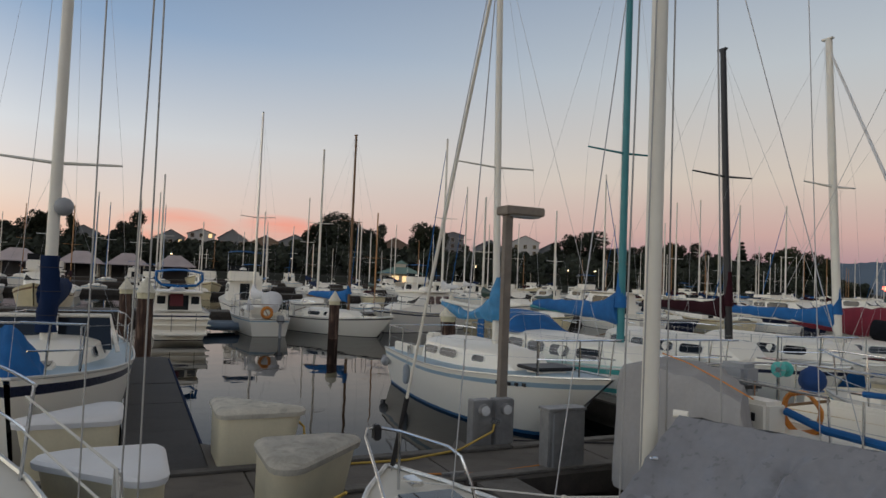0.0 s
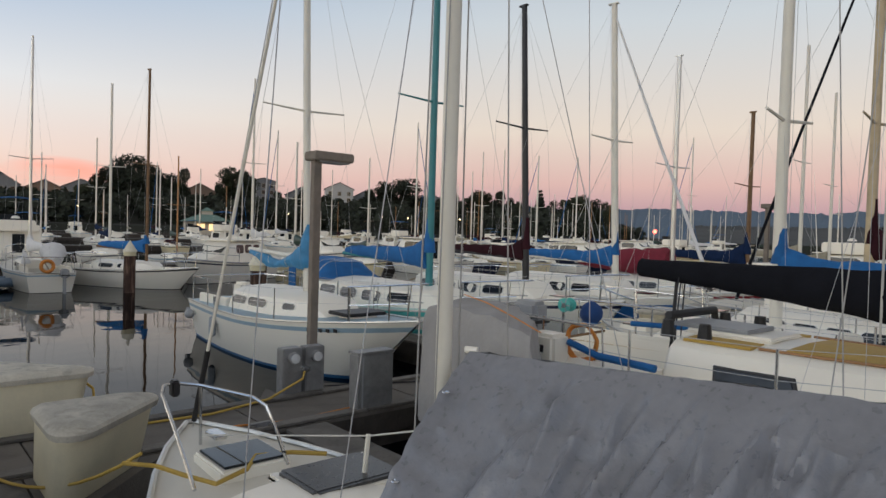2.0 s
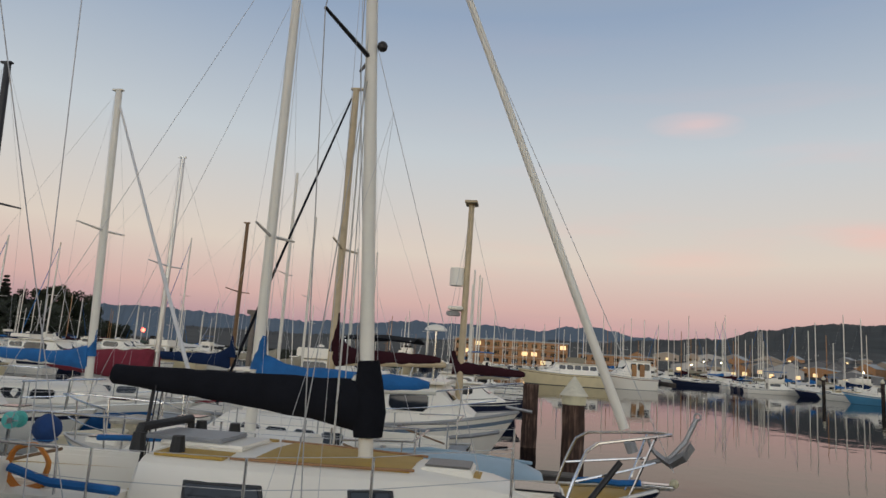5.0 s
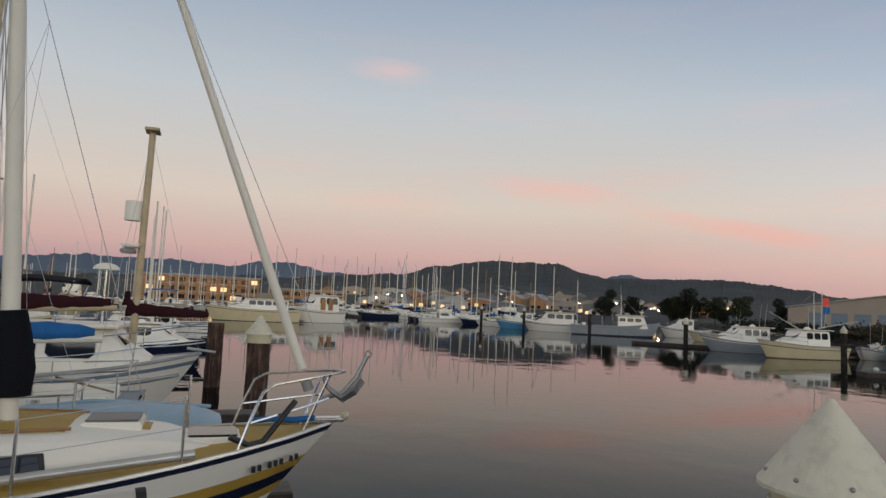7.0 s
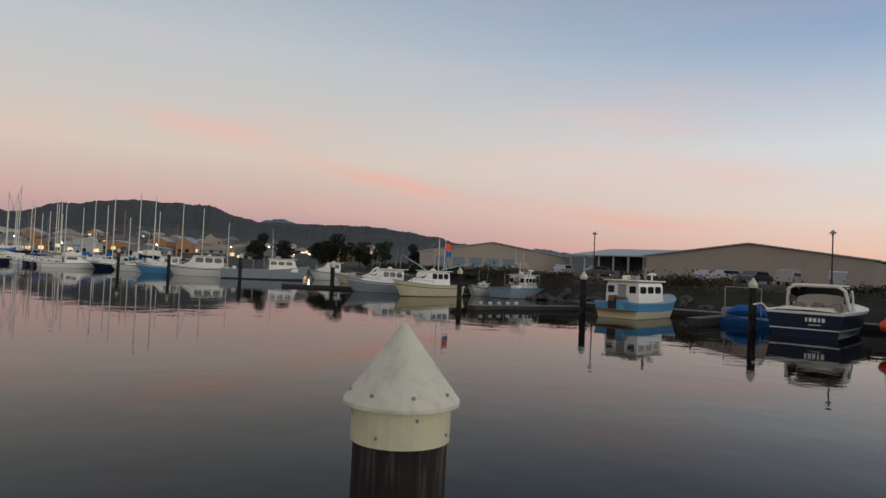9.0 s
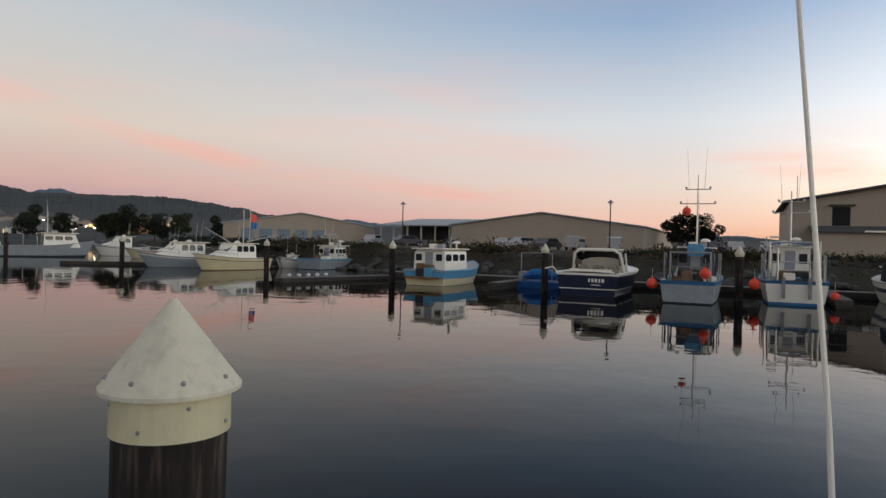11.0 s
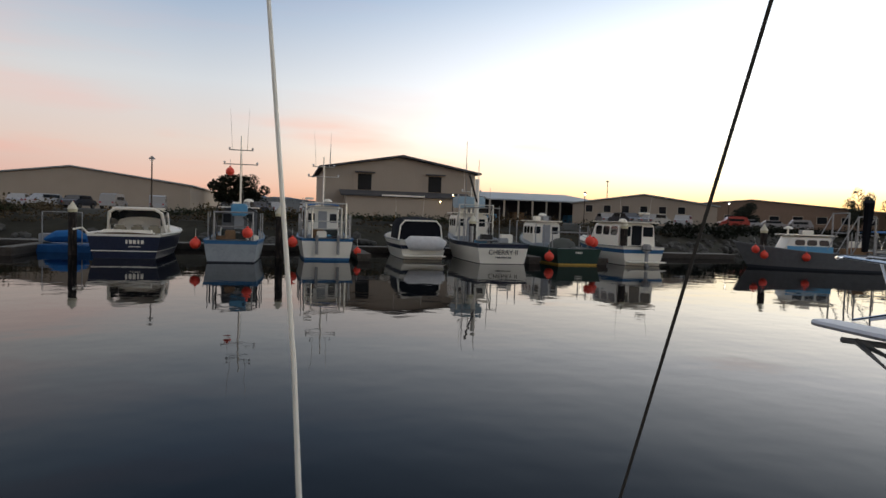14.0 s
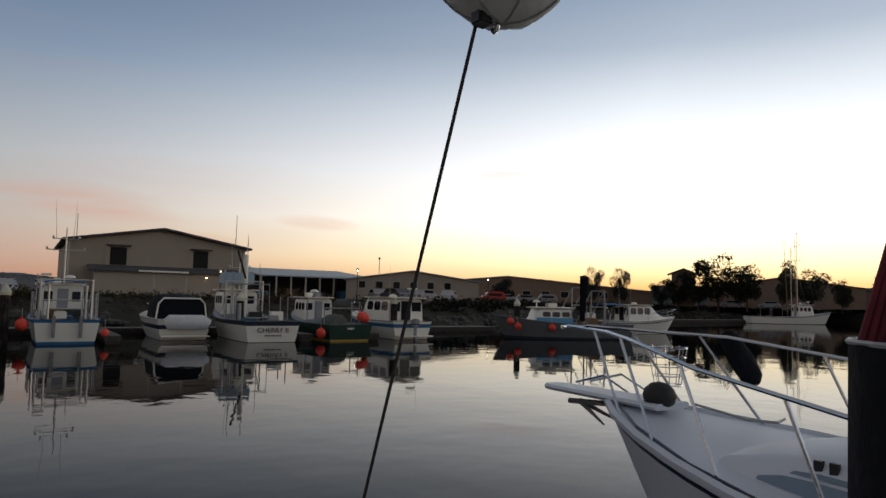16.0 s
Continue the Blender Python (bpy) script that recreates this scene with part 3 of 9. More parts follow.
def fender(boat, p, material=None, r=0.1, ln=0.5):
    x, y, z = p
    bm = bmesh.new()
    rings = [[(x + q * math.cos(a), y + q * math.sin(a), zz) for a in [2 * math.pi * k / 10 for k in range(10)]]
             for q, zz in ((r * 0.3, z - ln / 2), (r * 0.85, z - ln * 0.43), (r, z - ln * 0.3), (r, z + ln * 0.3), (r * 0.85, z + ln * 0.43), (r * 0.25, z + ln / 2))]
    loft(bm, rings)
    f = part("fender", bm, material or GREYPLASTIC, boat, smooth=True)
    part("fender_line", tubed([(x, y, z + ln / 2), (x * 0.93, y, z + ln / 2 + 0.5)], 0.008, 4), WROPE, f)
    return f


def hatch(boat, x, y, z, w, l, material=None, frame=None):
    f = part("hatch", boxed(x - w / 2, x + w / 2, y - l / 2, y + l / 2, z - 0.06, z + 0.05, 0.015), frame or WHITE, boat)
    part("hatch_lid", boxed(x - w / 2 + 0.03, x + w / 2 - 0.03, y - l / 2 + 0.03, y + l / 2 - 0.03, z + 0.052, z + 0.07, 0.006), material or GLASS, f)
    return f


def canopy(boat, y0, y1, w, z0, z1, material, name="dodger", arch=0.25, open_back=True):
    """A cloth hood over hoops, open behind."""
    bm, rows = bmesh.new(), []
    for i in range(6):
        t = i / 5
        y, top = y0 + (y1 - y0) * t, z0 + (z1 - z0) * min(1, math.sin(t * math.pi * 0.5) * 1.15)
        rows.append([(w * math.cos(a) * (0.86 + 0.14 * (1 - math.sin(a))), y, z0 + (top - z0) * min(1, math.sin(a) * 1.25)) for a in [math.pi * k / 12 for k in range(13)]])
    loft(bm, rows, closed=False)
    c = part(name, bm, material, boat, smooth=True)
    for r in (rows[-1], rows[3]):
        part("hoop", tubed([Vector(p) * 1.0 for p in r], 0.014, 6), STEEL, c)
    return c


def bimini(boat, y0, y1, w, z, material, posts=True, foot=1.0, crown=0.1):
    bm, rows = bmesh.new(), []
    for i in range(5):
        y = y0 + (y1 - y0) * i / 4
        top = [(w * f, y, z + crown * (1 - f * f) - 0.05 * abs(i - 2) / 2) for f in (-1, -0.7, -0.3, 0, 0.3, 0.7, 1)]
        rows.append(top + [(x * 0.985, yy, q - 0.03) for x, yy, q in reversed(top)])
    loft(bm, rows)
    b = part("bimini", bm, material, boat, smooth=True)
    if posts:
        for sd in (-1, 1):
            for y in (y0 + 0.05, y1 - 0.05):
                part("bimini_post", tubed([(sd * w * 0.97, (y0 + y1) / 2 * 0.4 + y * 0.6, foot), (sd * w * 0.97, y, z - 0.02)], 0.014, 6), STEEL, b)
    return b


def sailboat(m, label, L=8.0, B=2.6, fb=(1.2, 0.95, 0.85), mats=None, bands=((0.02, 1), (0.86, 0), (0.93, 2), (1.0, 0)), deck=None, cab=(-1.0, 2.0, 0.85, 0.42),
             wins=3, mast=(1.0, 11.0, 0.07), mastm=None, cover=None, boomlen=3.2, boomz=1.0, furl=None, spread=(0.5,), rails=1, cabm=None, well=True, group="", detail=1,
             hood=None, rake=0.9, transom=0.72, blunt=2.2, backstay=True, seed=1, lean=0.0, coverx=0.16, collar=0.75, winframe=None, sheets=True, cat="sailboat"):
    mats = mats or [WHITE, BOOT, BLUEPAINT]
    boat = thing("sailboat", m, label, cat, group)
    h = Hull(L, B, *fb, transom=transom, rake=rake, blunt=blunt)
    build_hull(h, boat, mats, bands, n=18 if detail else 10)
    y0, y1, w, hh = cab
    cock = (-L * 0.44, y0 - 0.12)
    build_deck(h, boat, deck or DECKW, cock if well and detail else None, n=20 if detail else 9, wellmat=WHITE if deck and detail else None)
    zc = h.sheer(y0)
    c = Cabin([(y0, w, zc, hh), (y0 + (y1 - y0) * 0.55, w * 0.92, h.sheer((y0 + y1) / 2), hh * 0.98), (y1 - 0.35, w * 0.62, h.sheer(y1 - 0.3), hh * 0.8), (y1, w * 0.5, h.sheer(y1), hh * 0.12)])
    body = c.build(boat, cabm or WHITE)
    for sd in (-1, 1):
        for i in range(wins):
            a = y0 + 0.25 + (y1 - y0 - 0.9) * i / wins
            side_window(c, body, a, a + (y1 - y0 - 0.9) / wins * 0.74, 0.3, 0.76, sd, frame=winframe if detail else False)
    my, top, r = mast
    zf = h.sheer(my) + hh
    build_mast(boat, my, zf - 0.05, top, r, mastm, [zf + (top - zf) * q for q in spread], B * 0.36, 10 if detail else 6, lean)
    bz = zf + boomz
    if cover:
        sail_cover(boat, my - 0.05, bz, my - boomlen, bz + 0.08, cover, coverx, collar, seed=seed, n=14 if detail else 7)
    boom(boat, my, bz - 0.08, my - boomlen - 0.1, bz + 0.02, 0.05, mastm)
    head = (0, my - lean, top)
    bowp = h.point(L / 2 - 0.08, 1)
    bowp.x = 0
    if furl:
        part("furled_jib", tubed([bowp + Vector((0, 0, 0.35)), bowp.lerp(Vector(head), 0.5) + Vector((0, 0, 0.0)), Vector(head) * 0.98], 0.055, 8, r1=0.03), furl, boat)
        part("furler_drum", tubed([bowp + Vector((0, -0.03, 0.15)), bowp + Vector((0, -0.06, 0.32))], 0.09, 10), BLACK, boat)
    else:
        stay(boat, bowp, head, 0.0035, WIRELIGHT, name="forestay")
    if backstay:
        stay(boat, (0, -L / 2 + 0.05, h.stern), head, 0.003, WIRELIGHT, name="backstay")
    for sd in (-1, 1) if detail else ():
        ch = h.point(my - 0.1, 1, sd)
        ch.x *= 0.96
        tip = Vector((sd * B * 0.36, my - 0.08 - lean * spread[0], zf + (top - zf) * spread[0] + 0.06)) if spread else Vector(head)
        part("shroud", tubed([ch, tip, head], 0.0025, 4), WIRELIGHT, boat)
        if detail:
            stay(boat, h.point(my - 0.6, 1, sd) * 0.97, (0, my, zf + (top - zf) * (spread[0] if spread else 0.5)), 0.0022, WIRELIGHT, name="lower_shroud")
    if sheets and detail:
        stay(boat, (0.02, my - 0.12, zf + 0.3), (0.02, my - lean - 0.1, top - 0.2), 0.004, WIRELIGHT, "halyard")
    if rails:
        pulpit(h, boat, L / 2 - 1.1)
        if detail:
            stanchions(h, boat, [-L / 2 + 0.3, -L / 2 + 1.6, -0.6, 0.9, L / 2 - 1.1])
        back = [h.point(-L / 2 + 1.0, 1, 1), h.point(-L / 2 + 0.05, 1, 1), h.point(-L / 2 + 0.05, 1, -1), h.point(-L / 2 + 1.0, 1, -1)]
        part("stern_rail", tubed([p * 0.96 + Vector((0, 0, 0.6)) for p in back], 0.014, 6), STEEL, boat)
    if detail:
        build_rail(h, boat, TEAK if mats[0] is not WHITE else ALU, 0.02)
        hatch(boat, 0, y1 + 0.45, h.sheer(y1 + 0.4) + 0.05, 0.5, 0.5)
        part("tiller", tubed([(0, -L * 0.43, h.stern + 0.1), (0, -L * 0.43 + 0.9, h.stern + 0.35)], 0.018, 6), TEAK, boat)
        for sd in (-1, 1):
            part("winch", tubed([(sd * B * 0.36, y0 - 0.5, h.sheer(y0) + 0.02), (sd * B * 0.36, y0 - 0.5, h.sheer(y0) + 0.2)], 0.06, 10), STEEL, boat)
            part("coaming", boxed(min(sd * B * 0.3, sd * B * 0.34), max(sd * B * 0.3, sd * B * 0.34), -L * 0.43, y0 - 0.1, h.sheer(y0 - 1) - 0.02, h.sheer(y0 - 1) + 0.2, 0.02), WHITE, boat)
    if hood:
        canopy(boat, y0 + 0.6, y0 - 0.35, w * 0.95, zc + hh, zc + hh + 0.75, hood)
    return boat, h, c


def motorboat(m, label, L=9.0, B=3.1, fb=(1.5, 1.0, 1.05), mats=None, bands=((0.02, 1), (0.84, 0), (0.9, 2), (1.0, 0)), house=(-1.2, 2.2, 1.25, 1.5), fly=None, canvas=None,
              deck=None, housem=None, rails=True, group="", detail=1, arch=False, mastz=0.0, win=(0.48, 0.86), panes=3, rake=1.0, outrig=False, cat="motorboat", front=0.75, roofm=None):
    """A cabin cruiser: hull, deckhouse with a band of windows, and what stands on it."""
    mats = mats or [WHITE, BOOT, NAVY]
    boat = thing("motorboat", m, label, cat, group)
    h = Hull(L, B, *fb, transom=0.9, rake=rake, flare=0.35, full=0.5, blunt=2.4)
    build_hull(h, boat, mats, bands, n=16 if detail else 10)
    y0, y1, w, hh = house
    build_deck(h, boat, deck or DECKW, (-L * 0.46, y0 - 0.1) if y0 > -L * 0.3 else None, 0.5, n=16 if detail else 9, wide=0.8)
    z = h.sheer(y0) - 0.05
    c = Cabin([(y0, w, z, hh), (y1 - front, w * 0.95, z, hh), (y1, w * 0.82, h.sheer(y1) - 0.05, hh * 0.42), (y1 + front * 1.4, w * 0.55, h.sheer(y1 + front) - 0.05, hh * 0.1)], lean=0.1, crown=0.06)
    body = c.build(boat, housem or WHITE, "deckhouse")
    span = y1 - front - y0 - 0.3
    for sd in (-1, 1):
        for i in range(panes):
            a = y0 + 0.2 + span * i / panes
            side_window(c, body, a, a + span / panes * 0.84, *win, sd, frame=None if detail else False)
    # windscreen and door panes
    zt = z + hh
    for i in (-1, 0, 1) if detail else (0,):
        ww = w * (0.5 if detail else 1.9)
        bm = bmesh.new()
        ya, yb, za, zb = y1 - 0.06, y1 - front + 0.02, h.sheer(y1) - 0.05 + hh * 0.46, z + hh * 0.88
        q = [(i * ww - ww * 0.42, ya + 0.03, za), (i * ww + ww * 0.42, ya + 0.03, za), (i * ww + ww * 0.40, yb + 0.06, zb), (i * ww - ww * 0.40, yb + 0.06, zb)]
        loft(bm, [[(x, y - 0.03, zz - 0.01) for x, y, zz in q], [(x, y + 0.02, zz + 0.02) for x, y, zz in q]])
        part("windscreen_pane", bm, GLASS, body)
    part("door", boxed(-0.36, 0.36, y0 - 0.03, y0 + 0.02, z + 0.05, z + hh * 0.9, 0.01), GLASS, body)
    for sd in (-1, 1) if detail else ():
        part("rear_pane", boxed(*sorted((sd * 0.45, sd * w * 0.86)), y0 - 0.03, y0 + 0.02, z + hh * 0.45, z + hh * 0.85, 0.01), GLASS, body)
    part("roof", boxed(-w * 0.98, w * 0.98, y0 - 0.45, y1 - front + 0.15, zt + 0.02, zt + 0.09, 0.03), roofm or WHITE, boat)
    if fly:
        part("flybridge", boxed(-w * 0.85, w * 0.85, y0, y1 - front - 0.2, zt + 0.09, zt + 0.75, 0.08, taper=-0.0), WHITE, boat)
        part("bridge_screen", boxed(-w * 0.8, w * 0.8, y1 - front - 0.26, y1 - front - 0.2, zt + 0.76, zt + 1.15, 0.01), GLASS, boat)
        if canvas:
            bimini(boat, y0 - 0.2, y1 - front - 0.3, w * 0.9, zt + 2.2, canvas, foot=zt + 0.7)
    elif canvas:
        bimini(boat, -L * 0.44, y0 - 0.05, w, zt + 0.05, canvas, foot=h.stern)
    if arch:
        part("radar_arch", tubed([(-w, y0 - 0.1, h.stern + 0.2), (-w * 0.92, y0 - 0.5, zt + 0.7), (w * 0.92, y0 - 0.5, zt + 0.7), (w, y0 - 0.1, h.stern + 0.2)], 0.07, 8), WHITE, boat)
    if mastz:
        mm = part("mast", tubed([(0, y0 + 0.6, zt), (0, y0 + 0.6, mastz)], 0.05, 8, r1=0.03), ALU, boat)
        part("crosstree", tubed([(-0.8, y0 + 0.6, mastz * 0.8), (0.8, y0 + 0.6, mastz * 0.8)], 0.025, 6), ALU, mm)
        stay(boat, (0, L / 2 - 0.3, h.bow), (0, y0 + 0.6, mastz), 0.008)
    for k in range(2) if detail else ():
        part("antenna", tubed([((k - 0.5) * w * 1.5, y0 + 0.4, zt), ((k - 0.5) * w * 1.7, y0 + 0.2, zt + 2.2)], 0.012, 5, r1=0.004), WHITE, boat)
    part("radar", dome(bmesh.new(), (0, (y0 + y1) / 2 - 0.3, zt + 0.1 + (0.75 if fly else 0)), 0.28, 0.2, 12, 4), WHITE, boat, smooth=True)
    if rails:
        pulpit(h, boat, L * 0.05, 0.65)
    if detail:
        build_rail(h, boat, GREYPLASTIC if mats[0] is not BLACK else STEEL, 0.035, 0.0, "rub_rail")
        part("swim_step", boxed(-B * 0.4, B * 0.4, -L / 2 - 0.55, -L / 2 - 0.02, 0.22, 0.3, 0.02), WHITE if mats[0] is WHITE else TEAK, boat)
    return boat, h, c


def pile(x, y, top, r=0.17, cap=True, label="creosoted timber mooring pile with white conical cap", material=None, coner=None, coneh=None, band=0.16, n=18, bolts=False):
    p = thing("pile", pose(x, y, 0), label, "pile", "mooring piles")
    rnd = random.Random(int(x * 31 + y * 17))
    bm, rings = bmesh.new(), []
    for i in range(9):
        z = -1.0 + (top + 1.0) * i / 8
        rings.append([(r * (1 + rnd.uniform(-0.04, 0.04)) * math.cos(a), r * (1 + rnd.uniform(-0.04, 0.04)) * math.sin(a), z) for a in [2 * math.pi * k / n for k in range(n)]])
    loft(bm, rings)
    part("post", bm, material or PILE, p)
    if cap:
        cr, ch = coner or r * 1.25, coneh or r * 2.0
        c = part("cap_cone", tubed([(0, 0, top), (0, 0, top + ch)], cr, 28, r1=0.012), CAP, p)
        part("cap_lip", tubed([(0, 0, top - 0.015), (0, 0, top)], cr, 28), CAP, c)
        part("cap_band", tubed([(0, 0, top - band), (0, 0, top - 0.016)], r * 1.06, 28), CAPRING, p)
        if bolts:
            for i in range(8):
                a, zz, rr = 2 * math.pi * i / 8 + 0.2, top + ch * 0.13, cr * 0.885
                part("bolt", ball(bmesh.new(), (rr * math.cos(a), rr * math.sin(a), zz), 0.009, 8), GALV, c)
                part("bolt", ball(bmesh.new(), (r * 1.06 * math.cos(a + 0.1), r * 1.06 * math.sin(a + 0.1), top - band * (0.3 if i % 2 else 0.75)), 0.008, 8), GALV, p)
    return p


# ---- the water, docks ----
def sheet(name, x0, x1, y0, y1, z, material, label, cat, kind="structure"):
    bm = bmesh.new()
    v = [bm.verts.new(p) for p in ((x0, y0, z), (x1, y0, z), (x1, y1, z), (x0, y1, z))]
    bm.faces.new(v)
    return solid(name, bm, material, label, cat, kind=kind)


sheet("water", -4800, 4800, -4800, 4800, 0.0, WATER, "calm dark harbour water mirroring the dusk sky", "water")
DZ = 0.45


def dock(x0, x1, y0, y1, z=DZ, along="x", label="weathered grey timber floating dock", plank=0.14, pieces=True, gap=0.008, top=None):
    """A floating dock: floats below, fascia boards and laid planks."""
    d = thing("dock", pose(0, 0, 0), label, "dock", kind="structure")
    part("float", boxed(x0 + 0.06, x1 - 0.06, y0 + 0.06, y1 - 0.06, -0.25, z - 0.16), TIMBER, d)
    for a in ((x0, x1, y0, y0 + 0.05), (x0, x1, y1 - 0.05, y1), (x0, x0 + 0.05, y0 + 0.052, y1 - 0.052), (x1 - 0.05, x1, y0 + 0.052, y1 - 0.052)):
        part("fascia", boxed(*a, z - 0.28, z - 0.03, 0.006), TIMBER, d)
    if not pieces:
        part("deck_boards", boxed(x0 + 0.01, x1 - 0.01, y0 + 0.01, y1 - 0.01, z - 0.155, z), PLANK, d)
        return d
    part("bearer", boxed(x0 + 0.06, x1 - 0.06, y0 + 0.06, y1 - 0.06, z - 0.155, z - 0.04), TIMBER, d)
    along_x = along == "x"
    n = int(((x1 - x0) if along_x else (y1 - y0)) / plank)
    ln = (y1 - y0) if along_x else (x1 - x0)
    me = bpy.data.meshes.new("deck_panel" if plank > 1 else "plank")
    b = boxed(0, plank - gap, 0, ln, -0.038, 0, 0.005) if along_x else boxed(0, ln, 0, plank - gap, -0.038, 0, 0.005)
    b.to_mesh(me)
    b.free()
    me.materials.append(top or PLANK)
    rnd = random.Random(int(x0 * 7 + y0 * 3))
    for i in range(n):
        o = new("deck_panel" if plank > 1 else "plank", me)
        o.parent = d
        o.location = (x0 + i * plank, y0, z + rnd.uniform(-0.003, 0.003)) if along_x else (x0, y0 + i * plank, z + rnd.uniform(-0.003, 0.003))
    return d


dock(-3.0, 9.6, 6.25, 7.45, along="x", label="weathered grey main floating dock with concrete deck panels", plank=2.1, gap=0.015, top=CONCRETE)
edge_of = bpy.data.objects["dock"]
for y in (6.27, 7.27):
    for k in range(5):
        part("edge_board", boxed(-3.0 + 2.5 * k, -0.52 + 2.5 * k, y, y + 0.16, DZ + 0.004, DZ + 0.035, 0.008), PLANK, edge_of)
dock(9.62, 60, 6.25, 7.45, pieces=False)
dock(-40, -3.02, 6.25, 7.45, pieces=False)
dock(0.0, 0.86, 7.47, 17.2, along="y", label="narrow dark finger dock with blue bumper edge", plank=1.9, gap=0.015, top=CONCDARK)
for x in (-4.6, 7.95, 10.8, 13.9, 17.2, 21.0):
    dock(x, x + 0.6, 7.47, 15.5, pieces=False, label="narrow timber finger dock between slips")
for x, w in ((0.36, 0.69), (3.4, 0.5), (8.4, 0.5), (11.1, 0.5), (14.1, 0.5)):
    dock(x, x + w, -1.2, 6.23, pieces=False, label="narrow timber finger dock between slips")

# piles
pile(1.953, -2.225, 2.16, 0.196, coner=0.245, coneh=0.31, band=0.165, n=32, bolts=True, label="dark timber pile with white cone cap and cream band")
pile(15.5, -1.2, 1.97, 0.25, material=PILEWORN, coneh=0.42, band=0.2, label="worn brown timber pile with white cone cap")
pile(21.9, -0.35, 1.95, 0.25, material=PILEWORN, cap=False, label="worn brown timber pile without cap")
for x, y, t in ((7.3, 25.5, 1.5), (0.36, 19.1, 1.88), (-0.15, 25.4, 1.75), (12.4, 25.4, 1.5), (8.2, 17.0, 1.5)):
    pile(x, y, t, 0.2, material=PILEWORN)
for x, y, t in ((22.5, -41.0, 2.5), (11.2, -39.9, 2.5), (0.3, -39.9, 2.6), (-11.8, -41.5, 2.5), (-21.2, -39.0, 2.5), (-31.2, -38.5, 2.5), (36.7, -44.8, 2.4), (53, -44, 2.4), (88, -44, 3.0), (75, -47, 3.0), (97, -41, 3.0)):
    pile(x, y, t, 0.22)

# ---- boats in the near slips ----
UP, DOWN = 0, 180     # bow ahead (+y), bow back (-y)


def at(x, y, turn=0):
    return pose(x, y, 0, 0, 0, turn)


def bars(parent, x, y, z, n, w, hgt, axis="x", material=None, side=0.0, name="marking"):
    """Plain bars in place of a number or of writing too small to read."""
    for i in range(n):
        ww = w / n * (0.75 if i % 3 else 0.5)
        o = w * ((i + 0.5) / n - 0.5)
        if axis == "x":
            part(name, boxed(x + o - ww / 2, x + o + ww / 2, y - 0.004, y + 0.004, z, z + hgt), material or BLACK, parent)
        else:
            part(name, boxed(x - 0.004 + side * o, x + 0.004 + side * o, y + o - ww / 2, y + o + ww / 2, z, z + hgt), material or BLACK, parent)


def buoy(boat, p, r=0.26, material=None):
    b = part("buoy", ball(bmesh.new(), p, r, 14), material or ORANGE, boat, smooth=True)
    part("buoy_eye", tubed([(p[0], p[1], p[2] + r * 0.9), (p[0], p[1], p[2] + r * 1.25)], r * 0.22, 8), material or ORANGE, b)
    part("buoy_line", tubed([(p[0], p[1], p[2] + r * 1.2), (p[0], p[1] + 0.1, p[2] + r + 0.5)], 0.012, 4), WROPE, b)


def outboard(boat, x, y, z, cowl=None, s=1.0):
    """An outboard engine on a bracket: cowl, leg, skeg and propeller hub."""
    o = part("outboard_engine", boxed(x - 0.16 * s, x + 0.16 * s, y - 0.25 * s, y + 0.22 * s, z, z + 0.42 * s, 0.06 * s), cowl or WHITE, boat, "outboard engine cowl")
    part("engine_leg", boxed(x - 0.06 * s, x + 0.06 * s, y - 0.12 * s, y + 0.08 * s, z - 0.75 * s, z, 0.02), GREYPLASTIC, o)
    part("engine_foot", tubed([(x, y - 0.25 * s, z - 0.75 * s), (x, y + 0.2 * s, z - 0.75 * s)], 0.07 * s, 8, r1=0.03), GREYPLASTIC, o)
    part("cowl_band", boxed(x - 0.165 * s, x + 0.165 * s, y - 0.255 * s, y + 0.225 * s, z + 0.1 * s, z + 0.15 * s), BLACK, o)


